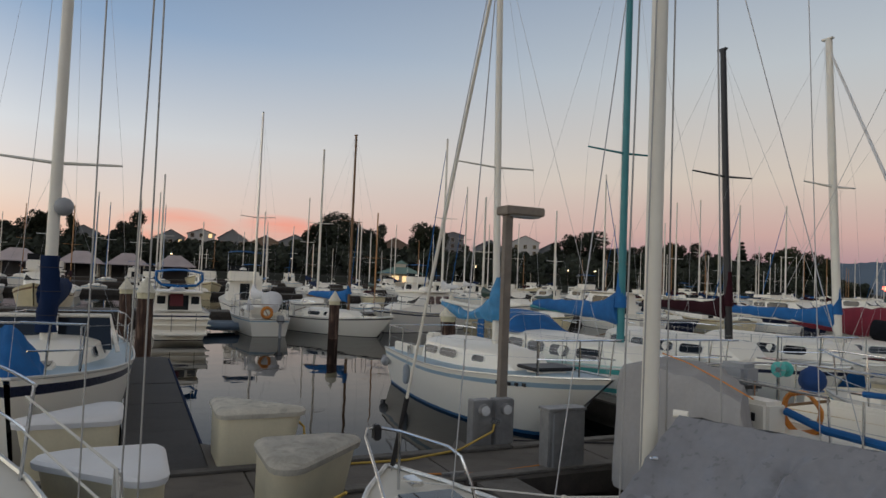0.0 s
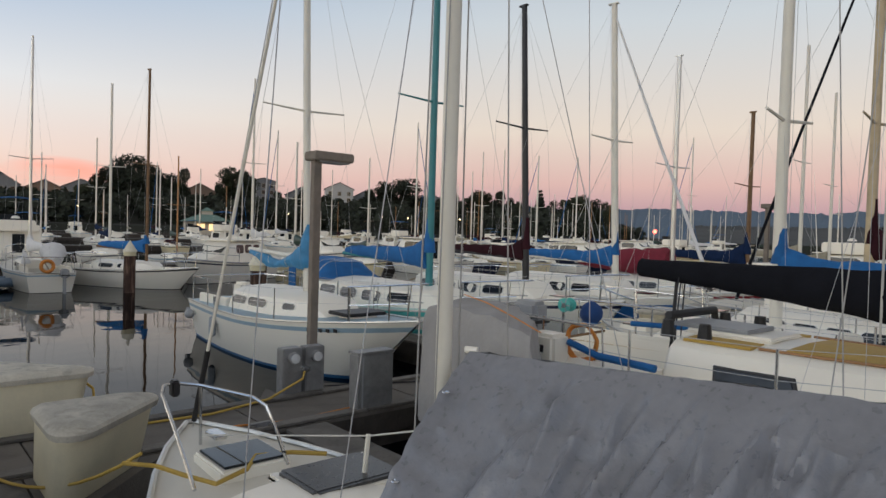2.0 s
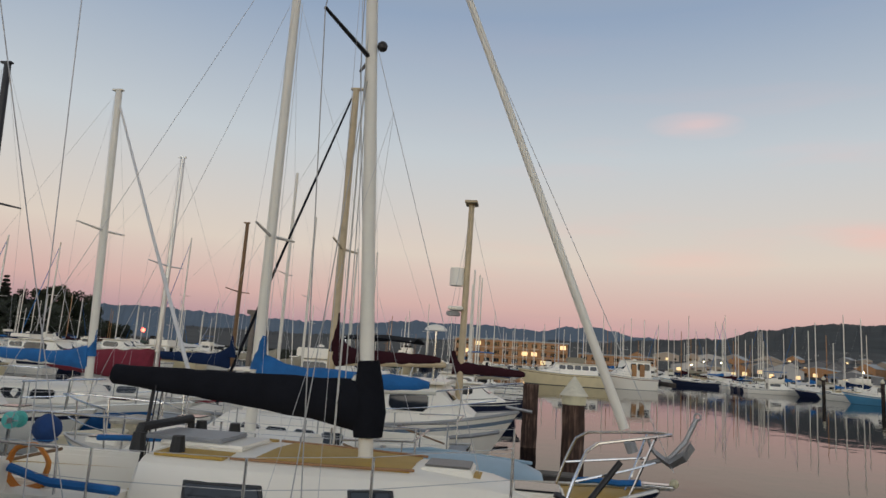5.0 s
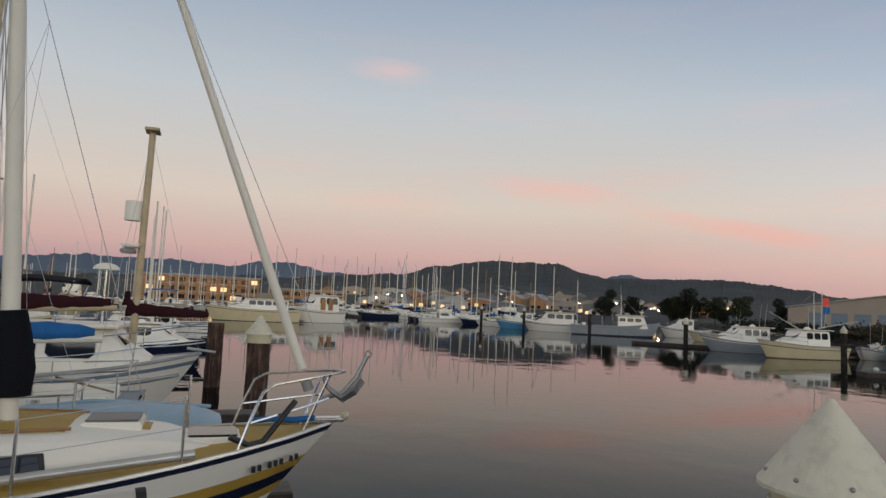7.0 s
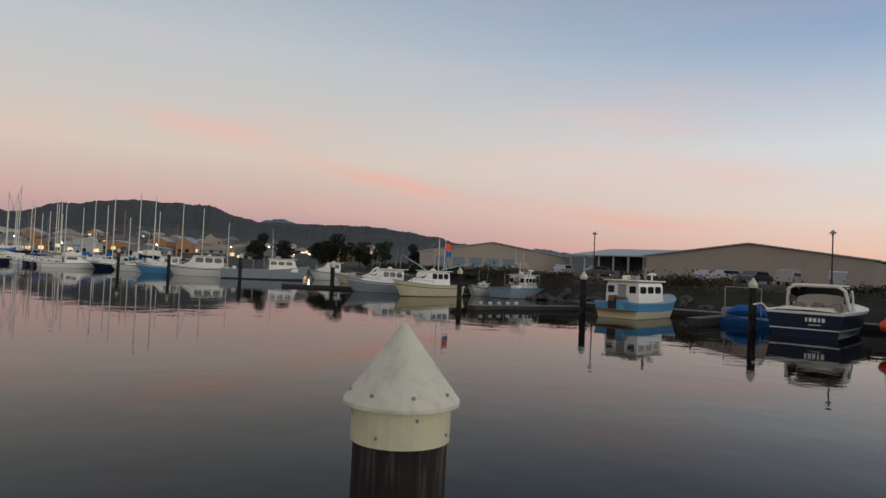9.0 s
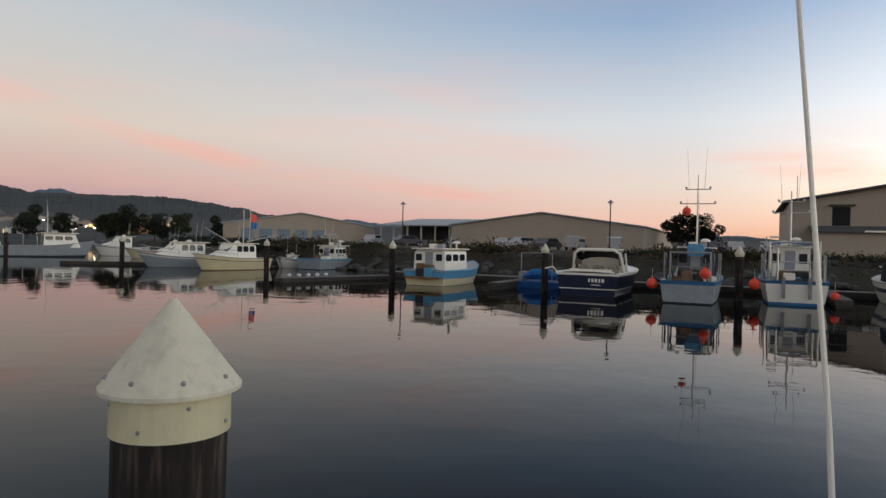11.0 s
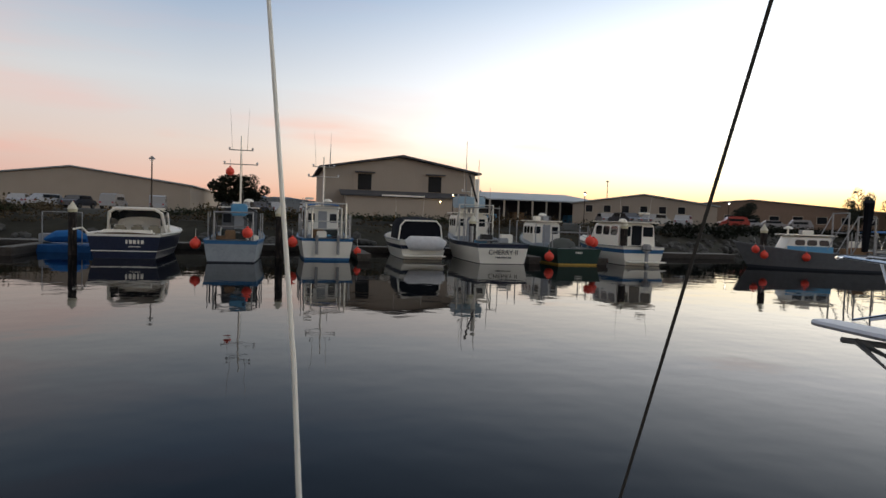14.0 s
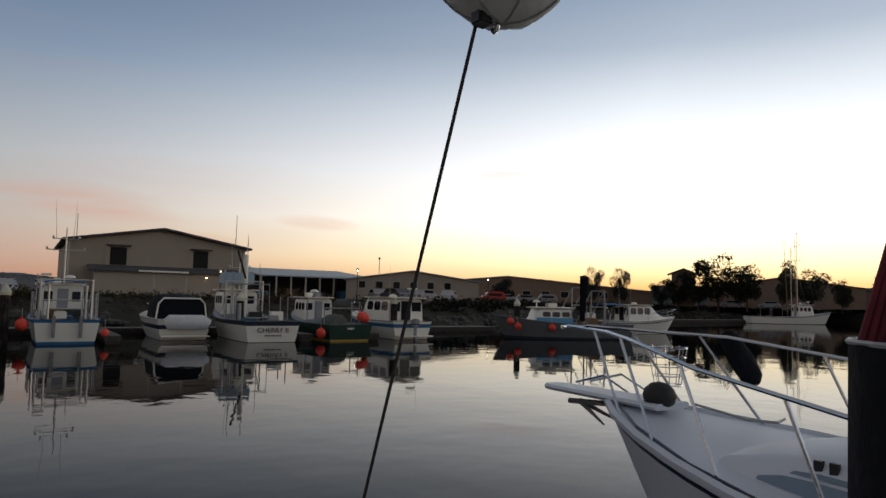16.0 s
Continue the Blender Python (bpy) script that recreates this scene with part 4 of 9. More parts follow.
def white_boat():
    boat, h, c = sailboat(at(6.62, 11.65, DOWN), "white sailboat with pale blue stripe and faded blue sail cover", L=7.4, B=2.5, fb=(1.14, 0.82, 0.84), mats=[WHITE, BLUETRIM, SKYPAINT],
                          bands=((0.06, 1), (0.84, 0), (0.92, 2), (1.0, 0)), rake=1.5, blunt=1.9, deck=SKYPAINT, cab=(-1.6, 1.5, 0.85, 0.42), wins=0, lean=0.4, mast=(0.15, 9.8, 0.075), mastm=WHITESPAR, cover=None, boomlen=2.5, boomz=0.75, spread=(0.42,))
    body = [o for o in boat.children if o.name.startswith("cabin")][0]
    for sd in (-1, 1):
        for a, b_, k0, k1 in ((-1.48, -0.92, 0.36, 0.72), (-0.82, -0.1, 0.36, 0.74), (0.42, 0.75, 0.4, 0.7)):
            side_window(c, body, a, b_, k0, k1, sd)
    # the loosely tied tarpaulin over the boom, bunched at the mast
    zf = h.sheer(0.15) + 0.42
    bm, rows = bmesh.new(), []
    for i in range(49):
        t = i / 48
        mid = zf + 0.66 - 0.1 * math.sin(math.pi * t) + 0.05 * math.sin(t * 7 + 1)
        deep = 0.13 + 0.16 * max(0, 1 - t * 5) + 0.035 * math.sin(t * 11)
        row_ = []
        for k in range(20):
            a = 2 * math.pi * k / 20
            f = 1 + 0.22 * noise.noise((math.cos(a) * 1.5, math.sin(a) * 1.5 + t * 2, t * 9)) + 0.10 * noise.noise((math.cos(a) * 4, math.sin(a) * 4, t * 24))
            row_.append((0.11 * f * math.cos(a) * (1.2 - 0.5 * t), 0.12 - 2.45 * t, mid + deep * f * math.sin(a) * (1.0 - 0.35 * t)))
        rows.append(row_)
    loft(bm, rows)
    tarp = part("boom_tarpaulin", bm, PALEBLUE, boat, "crumpled faded blue tarpaulin", smooth=True)
    bm, rows = bmesh.new(), []
    for i in range(15):
        t = i / 14
        rr = 0.15 * math.sin(math.pi * (0.25 + 0.72 * t)) + 0.02
        rows.append([(rr * (1 + 0.25 * noise.noise((math.cos(a) * 2, math.sin(a) * 2, t * 5))) * math.cos(a), 0.15 + rr * (1 + 0.25 * noise.noise((math.cos(a) * 2, math.sin(a) * 2 + 5, t * 5))) * math.sin(a), zf + 0.5 + 0.85 * t) for a in [2 * math.pi * k / 18 for k in range(18)]])
    loft(bm, rows)
    part("mast_bundle", bm, PALEBLUE, tarp, "tarpaulin bunched round the mast", smooth=True)
    for y in (-0.55, -1.3, -1.9):
        part("tie_cord", tubed(ring_pts((0, y, zf + 0.6), 0.13, 12, axis="y"), 0.005, 4), WROPE, tarp)
    for y, z, m in ((1.5, 0.5, GREYDECK), (-1.9, 0.5, GREYDECK)):
        p = h.point(-y, 0.6, 1)
        fender(boat, (p.x + 0.08, -y, z), m, 0.075, 0.42)
    p = h.point(-3.0, 0.6, 1)
    part("fender_ball", ball(bmesh.new(), (p.x + 0.1, -3.2, 0.55), 0.11, 12), GREYPLASTIC, boat, smooth=True)
    part("transom_fender", tubed([(0.4, -3.82, 0.55), (0.9, -3.78, 0.55)], 0.08, 10), GREYPLASTIC, boat)
    for yy in (2.35, 2.2, 2.05, 1.9, 1.8):
        q = h.point(yy, 0.875, 1)
        part("marking", boxed(q.x - 0.008, q.x + 0.01, yy - 0.045, yy + 0.045, q.z - 0.028, q.z + 0.028), BLACK, boat)
    part("hatch_cover", boxed(-0.42, 0.42, 1.62, 2.25, h.sheer(1.9) + 0.1, h.sheer(1.9) + 0.16, 0.02), BLACK, boat, "raised dark forehatch")
    outboard(boat, -0.5, -3.85, 0.75)
    return boat


white_boat()
tb, th, tc_ = sailboat(at(9.5, 12.4, DOWN), "white and teal sailboat with teal mast and blue dodger", L=8.2, B=2.6, fb=(1.1, 0.82, 0.8), mats=[WHITE, TEAL, TEAL], bands=((0.42, 1), (0.5, 0), (0.6, 2), (0.9, 0), (1.0, 2)),
                       cab=(-2.2, 2.2, 0.95, 0.5), wins=4, mast=(1.2, 11.0, 0.085), mastm=mat("dark_teal_spar", (0.03, 0.20, 0.22), 0.45, var=0.1), cover=BLUECLOTH, boomlen=3.4, boomz=0.55, spread=(0.42,), hood=None, coverx=0.15, deck=mat("mint_deck_paint", (0.42, 0.60, 0.56), 0.6, var=0.05, scale=1), collar=0.75)
canopy(tb, -1.7, -2.6, 0.85, 1.3, 1.75, BLUECLOTH)
bimini(tb, -3.7, -2.65, 0.85, 1.72, BLUECLOTH, foot=0.95)
for sd in (-1, 1):
    part("side_curtain", boxed(*sorted((sd * 0.83, sd * 0.855)), -3.65, -3.3, 0.95, 1.68), BLUECLOTH, tb)
sailboat(at(12.6, 12.4, DOWN), "white sailboat with black mast and brown sail cover", L=8.4, B=2.7, fb=(1.15, 0.9, 0.88), mats=[WHITE, BOOT, NAVY], lean=0.35, mast=(1.3, 8.35, 0.09), mastm=BLACK, cover=MAROON, boomlen=2.9, spread=(0.55,), boomz=0.6, coverx=0.12, cab=(-2.0, 2.0, 1.0, 0.5), wins=4, collar=0.8)
sailboat(at(15.6, 12.0, DOWN), "white and blue sailboat with white mast and blue sail cover", L=8.6, B=2.7, fb=(1.15, 0.88, 0.86), mats=[WHITE, BOOT, BLUECLOTH], bands=((0.02, 1), (0.35, 0), (0.85, 2), (1, 0)), lean=0.35, mast=(1.5, 9.0, 0.1), mastm=WHITESPAR, cover=BLUECLOTH, boomlen=3.9, spread=(0.5,), boomz=0.48,
         furl=WHITECLOTH, coverx=0.13, wins=4, cab=(-1.8, 2.0, 1.0, 0.5), collar=0.65)
sailboat(at(18.9, 12.0, DOWN), "white sailboat under a dark red boom tent", L=8.6, B=2.8, fb=(1.15, 0.88, 0.86), mats=[WHITE, BOOT, REDPAINT], mast=(1.3, 8.2, 0.08), cover=REDCLOTH, boomlen=3.6, boomz=0.3, coverx=0.33, spread=(0.5,), collar=0)
sailboat(at(23.0, 11.6, DOWN), "white sailboat with dark brown mast", L=8.4, B=2.8, fb=(1.1, 0.85, 0.82), mats=[WHITE, BOOT, NAVY], mast=(1.4, 7.0, 0.08), mastm=TEAK, cover=NAVYCLOTH, spread=(0.55,), boomz=0.6)


def left_boat():
    boat, h, c = sailboat(at(-1.08, 12.2, DOWN), "white sailboat with dark sheer stripe, windscreen and blue sail bag", L=8.4, B=2.4, fb=(1.35, 1.0, 1.02), mats=[WHITE, BOOT, NAVY, SKYPAINT],
                          bands=((0.02, 1), (0.86, 0), (0.95, 2), (1.0, 0)), deck=SKYPAINT, cab=(-1.6, 1.9, 0.85, 0.35), wins=2, mast=(0.9, 11.5, 0.085), mastm=WHITESPAR, cover=NAVYCLOTH, boomlen=3.0, boomz=0.6, spread=(0.26, 0.62),
                          coverx=0.17, collar=0)
    z = h.sheer(0.5) + 0.06
    # raked windscreen of three panes with white frames
    ws = part("windscreen", tubed([(-0.95, 0.2, z + 0.05), (-0.8, 0.0, z + 0.62), (0.8, 0.0, z + 0.62), (0.95, 0.2, z + 0.05)], 0.035, 6), WHITE, boat, "white framed windscreen")
    part("centre_post", boxed(-0.06, 0.06, 0.02, 0.16, z, z + 0.66, 0.01), WHITE, ws)
    for a, b in ((-0.86, -0.08), (0.08, 0.86)):
        bm = bmesh.new()
        q = [(a, 0.17, z + 0.08), (b, 0.17, z + 0.08), (b * 0.93, 0.02, z + 0.58), (a * 0.93, 0.02, z + 0.58)]
        loft(bm, [q, [(x, y + 0.012, zz + 0.003) for x, y, zz in q]])
        part("pane", bm, GLASS, ws)
    rr = random.Random(12)
    bm, rings = bmesh.new(), []
    for k in range(12):
        t = k / 11
        rings.append([((0.135 - 0.02 * t + 0.02 * math.sin(3 * a + k * 0.8) + rr.uniform(-0.008, 0.008)) * math.cos(a), 0.9 + (0.145 - 0.03 * t + 0.015 * math.sin(2 * a + k)) * math.sin(a), 1.55 + 1.12 * t) for a in [2 * math.pi * q / 16 for q in range(16)]])
    loft(bm, rings)
    mc = part("mast_cloth", bm, NAVYCLOTH, boat, "navy cloth wrapped round the foot of the mast", smooth=True)
    for z in (1.8, 2.15, 2.5):
        part("lashing", tubed(ring_pts((0, 0.9, z), 0.15, 18), 0.006, 4), DARKROPE, mc)
    bm, rings = bmesh.new(), []
    for k in range(18):
        t = k / 17
        q = 0.33 * (1 - t) ** 0.75 + 0.03
        rings.append([(0.05 + 0.1 * t + q * (1 + 0.16 * math.sin(5 * a + k * 0.35) + 0.07 * math.sin(9 * a - k * 0.5)) * math.cos(a), 3.45 - 0.2 * t + q * (1 + 0.14 * math.sin(4 * a + 1)) * math.sin(a), 1.22 + 0.62 * t - 0.04 * math.sin(3 * a) * (1 - t)) for a in [2 * math.pi * u / 30 for u in range(30)]])
    loft(bm, rings)
    part("sail_bag", bm, BLUECLOTH, boat, "blue sail bag heaped on the foredeck", smooth=True)
    part("radar_reflector", ball(bmesh.new(), (-0.12, 0.95, 3.4), 0.14, 12), GREYPLASTIC, boat, smooth=True)
    return boat


left_boat()


def interp(table, a):
    for (a0, v0), (a1, v1) in zip(table, table[1:]):
        if a0 <= a <= a1:
            t = (a - a0) / (a1 - a0)
            return v0 + (v1 - v0) * (t * t * (3 - 2 * t))
    return table[0][1] if a < table[0][0] else table[-1][1]


def folds(u, v, seed=0.0):
    """Creases of a hanging cloth."""
    return 0.035 * math.sin(u * 9 + 2 * math.sin(v * 2.2 + seed)) * min(1, v * 1.6) + 0.02 * noise.noise((u * 3.1, v * 2.3, seed)) + 0.012 * noise.noise((u * 11, v * 7, seed + 4))


def covered_boat():
    boat, h, c = sailboat(at(2.07, 1.95, UP), "small white sailboat with grey tarpaulin tent over its boom", L=6.8, B=2.2, fb=(0.95, 0.75, 0.75), cab=(-1.2, 1.95, 0.78, 0.26), wins=2, mast=(0.31, 8.6, 0.039), mastm=WHITESPAR, cover=None,
                          boomlen=0.1, boomz=0.55, spread=(0.55,), rails=0, deck=DECKW, sheets=False, backstay=False)
    pp = part("pulpit", tubed([(0.22, 2.15, 0.93), (0.14, 2.2, 1.2), (0.09, 2.24, 1.34), (0.04, 2.34, 1.385), (-0.14, 2.82, 1.395), (-0.27, 2.99, 1.395), (-0.34, 3.0, 1.385), (-0.375, 2.93, 1.34), (-0.40, 2.6, 1.18), (-0.45, 2.08, 0.93)], 0.0125, 8), STEEL, boat, "single hoop bow rail", smooth=True)
    part("pulpit_leg", tubed([(-0.1, 2.9, 0.93), (-0.14, 2.82, 1.39)], 0.012, 7), STEEL, pp)
    part("bow_light", boxed(-0.3, -0.24, 2.94, 3.02, 1.3, 1.42, 0.012), BLACK, pp)
    for y in (2.18, 2.21):
        part("tape", tubed(ring_pts((0.19, y - 0.03, 1.02 + (y - 2.18)), 0.014, 10), 0.004, 4), BLACK, pp)
    stanchions(h, boat, [-3.0, -1.6, -0.2], 0.55, wires=(), r=0.014)
    for a, b, r in (((0.3, 1.36, 0.93), (0.35, 1.38, 1.31), 0.016), ((0.52, 0.95, 0.93), (0.52, 0.95, 1.43), 0.012)):
        part("stanchion", tubed([a, b], r, 8), WHITESPAR, boat)
    part("lifeline", tubed([(-0.1, 2.9, 1.0), (0.35, 1.38, 1.3), (0.52, 0.95, 1.42), (0.6, 0.3, 1.45)], 0.006, 6), WROPE, boat)
    part("boom_spar", tubed([(0.045, 0.15, 1.965), (0.365, -1.86, 2.085)], 0.045, 14), ALU, boat, smooth=True)
    part("boom_end", tubed([(0.363, -1.845, 2.084), (0.368, -1.875, 2.086)], 0.047, 14), BLACK, boat)
    part("boom_slot", boxed(0.285, 0.305, -1.70, -1.62, 2.085, 2.10, 0.003), BLACK, boat)
    part("reef_eye", tubed(ring_pts((0.306, -1.79, 2.085), 0.016, 10, axis="x"), 0.006, 5), BLACK, boat)
    part("deck_light", tubed([(0.03, 0.2, 2.05), (0.06, 0.15, 2.05)], 0.016, 12), WHITE, boat)
    # tent: ridge along the boom, draped to both sides, gathered into folds towards its after end
    for sd in (-1, 1):
        r = random.Random(31 + sd)
        gather = [(r.uniform(0.22, 1.05), r.uniform(-0.22, 0.12), r.uniform(0.007, 0.022), r.choice((-0.016, 0.014, 0.02, 0.026)), r.uniform(-0.02, 0.16)) for _ in range(36)]
        bm, rows = bmesh.new(), []
        for i in range(193):
            t = i / 192
            y = 0.16 - 1.68 * t
            rx, rz = 0.02 + 0.25 * t, 2.05 + 0.072 * t
            row = []
            for j in range(46):
                v = j / 45 * 1.5
                out = 0.6 * min(v, 1.0) + 0.12 * max(0, v - 1.0)
                drop = 0.62 * min(v, 1.0) ** 1.05 + 1.1 * max(0, v - 1.0)
                f = 0.45 * folds(t * 2.2, v, 1.0 if sd < 0 else 5.0)
                for u0, sl, wd, am, v0 in gather:
                    f += am * math.exp(-((t - u0 - sl * v) / wd) ** 2) * min(1, max(0, v - v0) * 4) * (1.0 if v < 0.9 else 0.8)
                f += 0.03 * (0.5 - abs(noise.noise((t * 9 + v * 3, v * 7 - t * 4, 2.0)))) * min(1, v * 6)
                row.append((rx + sd * (out * (1 - 0.06 * math.sin(t * 3.1)) + f * 0.6), y - 0.06 * v * (1 - t), rz - drop + f))
            rows.append(row)
        loft(bm, rows, closed=False)
        tp = part("tarpaulin", bm, GREYTARP, boat, "creased grey tarpaulin laid over the boom", smooth=True)
        for j in (9, 23, 37):
            p = Vector(rows[0][j])
            part("eyelet", tubed(ring_pts(p + Vector((0, -0.05, 0.012)), 0.014, 10), 0.005, 5), STEEL, tp)
    part("hatch_rim", boxed(-0.14, 0.58, 1.2, 1.76, 1.02, 1.06, 0.02), WHITE, boat)
    part("smoked_hatch", boxed(-0.09, 0.53, 1.25, 1.71, 1.05, 1.085, 0.03), mat("smoked_acrylic", (0.05, 0.05, 0.05), 0.3), boat, "smoked acrylic forehatch")
    line = [(-0.72, 2.62, 1.0), (-0.55, 2.5, 0.98), (-0.45, 2.25, 0.97), (-0.35, 2.0, 0.97), (-0.1, 2.1, 0.98), (0.05, 2.3, 0.98), (0.3, 2.25, 0.97), (0.5, 2.1, 0.96)]
    part("deck_line", tubed(line, 0.016, 6), YROPE, boat, "yellow mooring line lying on the foredeck")
    part("bow_line", tubed(sag((-0.55, 2.8, 0.98), (-1.2, 4.4, 0.47), 0.15), 0.013, 5), YROPE, boat)
    part("forestay_cover", tubed([(0, 3.3, 1.0), (0, 3.05, 1.6)], 0.022, 8), BLACK, boat)
    part("furled_jib", tubed([(0, 3.05, 1.6), (0, 1.5, 5.4), (0, 0.25, 8.5)], 0.013, 8, r1=0.012), WHITESPAR, boat)
    for x, y, z in ((-0.06, 0.3, 1.05), (0.07, 0.28, 1.05), (0.35, 0.2, 1.0), (-0.3, 0.15, 1.0)):
        part("halyard", tubed([(x, y, z), (x * 0.3, 0.26, 8.3)], 0.004, 5), WIRE, boat)
    part("cleat", boxed(-0.05, 0.05, 2.75, 2.95, 0.98, 1.02, 0.01), STEEL, boat)
    bars(boat, -0.2, 1.05, 1.0, 4, 0.3, 0.07)
    return boat


covered_boat()


def grey_covered():
    boat = thing("covered_runabout", at(5.0, 4.0, UP), "small boat wrapped in a grey canvas cover", "boat")
    h = Hull(3.0, 1.2, 0.8, 0.7, 0.68, transom=0.85, rake=0.2)
    build_hull(h, boat, [WHITE, BOOT], ((0.02, 1), (1.0, 0)), n=12)
    table = [(-1.45, 0.80), (-0.55, 0.9), (-0.42, 1.0), (-0.3, 1.35), (-0.2, 1.70), (0.0, 1.77), (0.4, 1.84), (1.1, 1.87), (1.45, 1.80)]
    ys = [1.45 - 1.6 * i / 40 for i in range(41)] + [-0.2, -0.24, -0.28, -0.32, -0.36, -0.42, -0.5, -0.6, -1.0, -1.45]
    bm, rows = bmesh.new(), []
    for y in ys:
        top = interp(table, y)
        w = 0.54 if y < 1.2 else 0.54 - 0.12 * ((y - 1.2) / 0.25) ** 2
        row = []
        for k in range(33):
            a = -1 + k / 16
            q = abs(a)
            x = math.copysign(w * (min(1, q * 1.5) * 0.75 + 0.25 * q), a) if q > 1e-6 else 0
            z = top - 0.1 * q if q < 0.6 else top - 0.06 - (q - 0.6) / 0.4 * (top - 0.64)
            f = folds(y * 1.3, q * 1.2, 3.0) + (0.08 * math.sin((y - q) * 26) * max(0, q - 0.62) if y < 0.9 else 0.04 * math.sin(y * 17) * max(0, q - 0.6))
            row.append((x + math.copysign(f * 0.9, a), y + 0.85 * (x + 0.54) * min(1, max(0, (1.45 - y) / 1.65)), z + f * 0.3))
        rows.append(row)
    rows.insert(0, [(x * 0.96, y + 0.05, 0.72 if z > 1 else z - 0.02) for x, y, z in rows[0]])
    loft(bm, rows, closed=False)
    part("canvas_cover", bm, GREYCOVER, boat, "sagging grey canvas boat cover", smooth=True)
    part("tie_line", tubed([(-0.05, 1.2, 1.9), (-0.15, 0.75, 1.86), (-0.25, 0.3, 1.78), (-0.3, -0.1, 1.68)], 0.006, 5), HOSE, boat)
    return boat


grey_covered()


def yellow_boat():
    boat, h, c = sailboat(at(7.0, 2.45, DOWN), "white sailboat with mustard deck, navy stripe and black sail cover", L=7.6, B=2.7, fb=(1.5, 1.05, 1.08), mats=[WHITE, BOOT, YELLOW, NAVY],
                          bands=((0.02, 1), (0.575, 0), (0.65, 2), (0.735, 3), (0.81, 2), (0.965, 0), (1.0, 3)), rake=1.3, deck=YELLOW, cab=(-1.25, 2.2, 1.0, 0.42), wins=0, mast=(0.93, 8.9, 0.078), mastm=WHITESPAR, cover=None,
                          boomlen=0.1, boomz=0.75, furl=None, spread=(), rails=0, winframe=BLACK, lean=0.52)
    for o in [o for o in boat.children if o.name.startswith(("forestay", "cabin"))]:
        bpy.data.objects.remove(o)      # the furled headsail and the longer coach roof take their places
    c = Cabin([(-1.05, 0.93, 1.05, 0.44), (-1.0, 0.97, 1.05, 0.5), (-0.3, 0.98, 1.05, 0.5), (0.6, 0.9, 1.08, 0.46), (1.5, 0.72, 1.17, 0.36), (2.2, 0.5, 1.25, 0.22), (2.7, 0.3, 1.32, 0.03)], lean=0.16, crown=0.05, shoulder=0.9)
    body = c.build(boat, WHITE, label="white coach roof with mustard panels")

    def roof_point(x, y, up=0.0):
        _, w, z, hh = c.at(y)
        f = abs(x) / w
        return Vector((x, y, z + hh + 0.05 * w * (1 - f * 0.67) + up))

    for sd in (-1, 1):
        for y0, y1, k0, k1 in ((-0.5, 0.16, 0.3, 0.64), (0.98, 1.32, 0.32, 0.66)):
            for grow, out, m, n in ((0.03, 0.012, BLACK, "window_frame"), (0.0, 0.02, GLASS, "window")):
                bm = bmesh.new()
                q = [(y0 + 0.03 - grow, k0 - grow * 1.2), (y1 + 0.1 * (y1 - y0) + grow, k0 - grow * 1.2), (y1 + grow, k1 + grow * 1.2), (y0 - grow, k1 + grow * 1.2)]
                loft(bm, [[c.side(y, k, sd, o) for y, k in q] for o in (-0.01, out)])
                bmesh.ops.bevel(bm, geom=bm.edges[:], offset=0.006, segments=1, affect="EDGES")
                part(n, bm, m, body)
        part("handrail", tubed([c.side(y, 0.9, sd) + Vector((-sd * 0.16, 0, 0.075)) for y in (-0.2, 0.3, 0.9, 1.5)], 0.014, 6), WOODSPAR, body, "varnished wooden handrail")
        for y in (-0.9, -0.8):
            part("vent", tubed([c.side(y, 0.25, sd, -0.01), c.side(y, 0.25, sd, 0.015)], 0.02, 10), STEEL, body)
    # mustard panels laid on the coach roof, sliding hatch, garage
    zt = 1.56
    for y0, y1, xa, xb in ((0.0, 1.45, -0.56, 0.56), (-0.92, -0.25, 0.44, 0.74), (-0.92, -0.25, -0.74, -0.44), (1.62, 2.1, -0.3, 0.3)):
        bm = bmesh.new()
        ys = [y0 + (y1 - y0) * k / 6 for k in range(7)]
        sh = lambda y: min(1.0, c.at(y)[1] / 0.9)
        loft(bm, [[roof_point(x * sh(y), y, u) for x in (xa, xa * 0.5 + xb * 0.5, xb) for u in (0.006,)] + [roof_point(x * sh(y), y, -0.02) for x in (xb, xa * 0.5 + xb * 0.5, xa)] for y in ys])
        part("roof_panel", bm, YELLOW, body, "mustard non-slip panel")
    part("hatch_garage", boxed(-0.38, 0.38, -1.1, -0.2, zt + 0.02, zt + 0.075, 0.025), WHITE, boat)
    part("sliding_hatch", boxed(-0.33, 0.33, -1.28, -0.45, zt + 0.075, zt + 0.12, 0.02), GREYPLASTIC, boat)
    for x in (-0.42, 0.42):
        for y in (-1.15, -0.75):
            part("winch", tubed([(x * 1.5, y, zt), (x * 1.5, y, zt + 0.17)], 0.075, 10, r1=0.055), RUBBER, boat, "black covered winch")
    part("grab_hoop", tubed([(-0.55, -1.22, zt + 0.02), (-0.5, -1.22, zt + 0.2), (0.5, -1.22, zt + 0.2), (0.55, -1.22, zt + 0.02)], 0.045, 8), RUBBER, boat)
    hatch(boat, 0, 1.78, 1.53, 0.5, 0.5, mat("smoked_hatch_lid", (0.16, 0.15, 0.14), 0.4))
    # black sail cover: deep at the mast, thin at the boom's end
    zb = 2.22
    pts, ru, rv, r = [], [], [], random.Random(3)
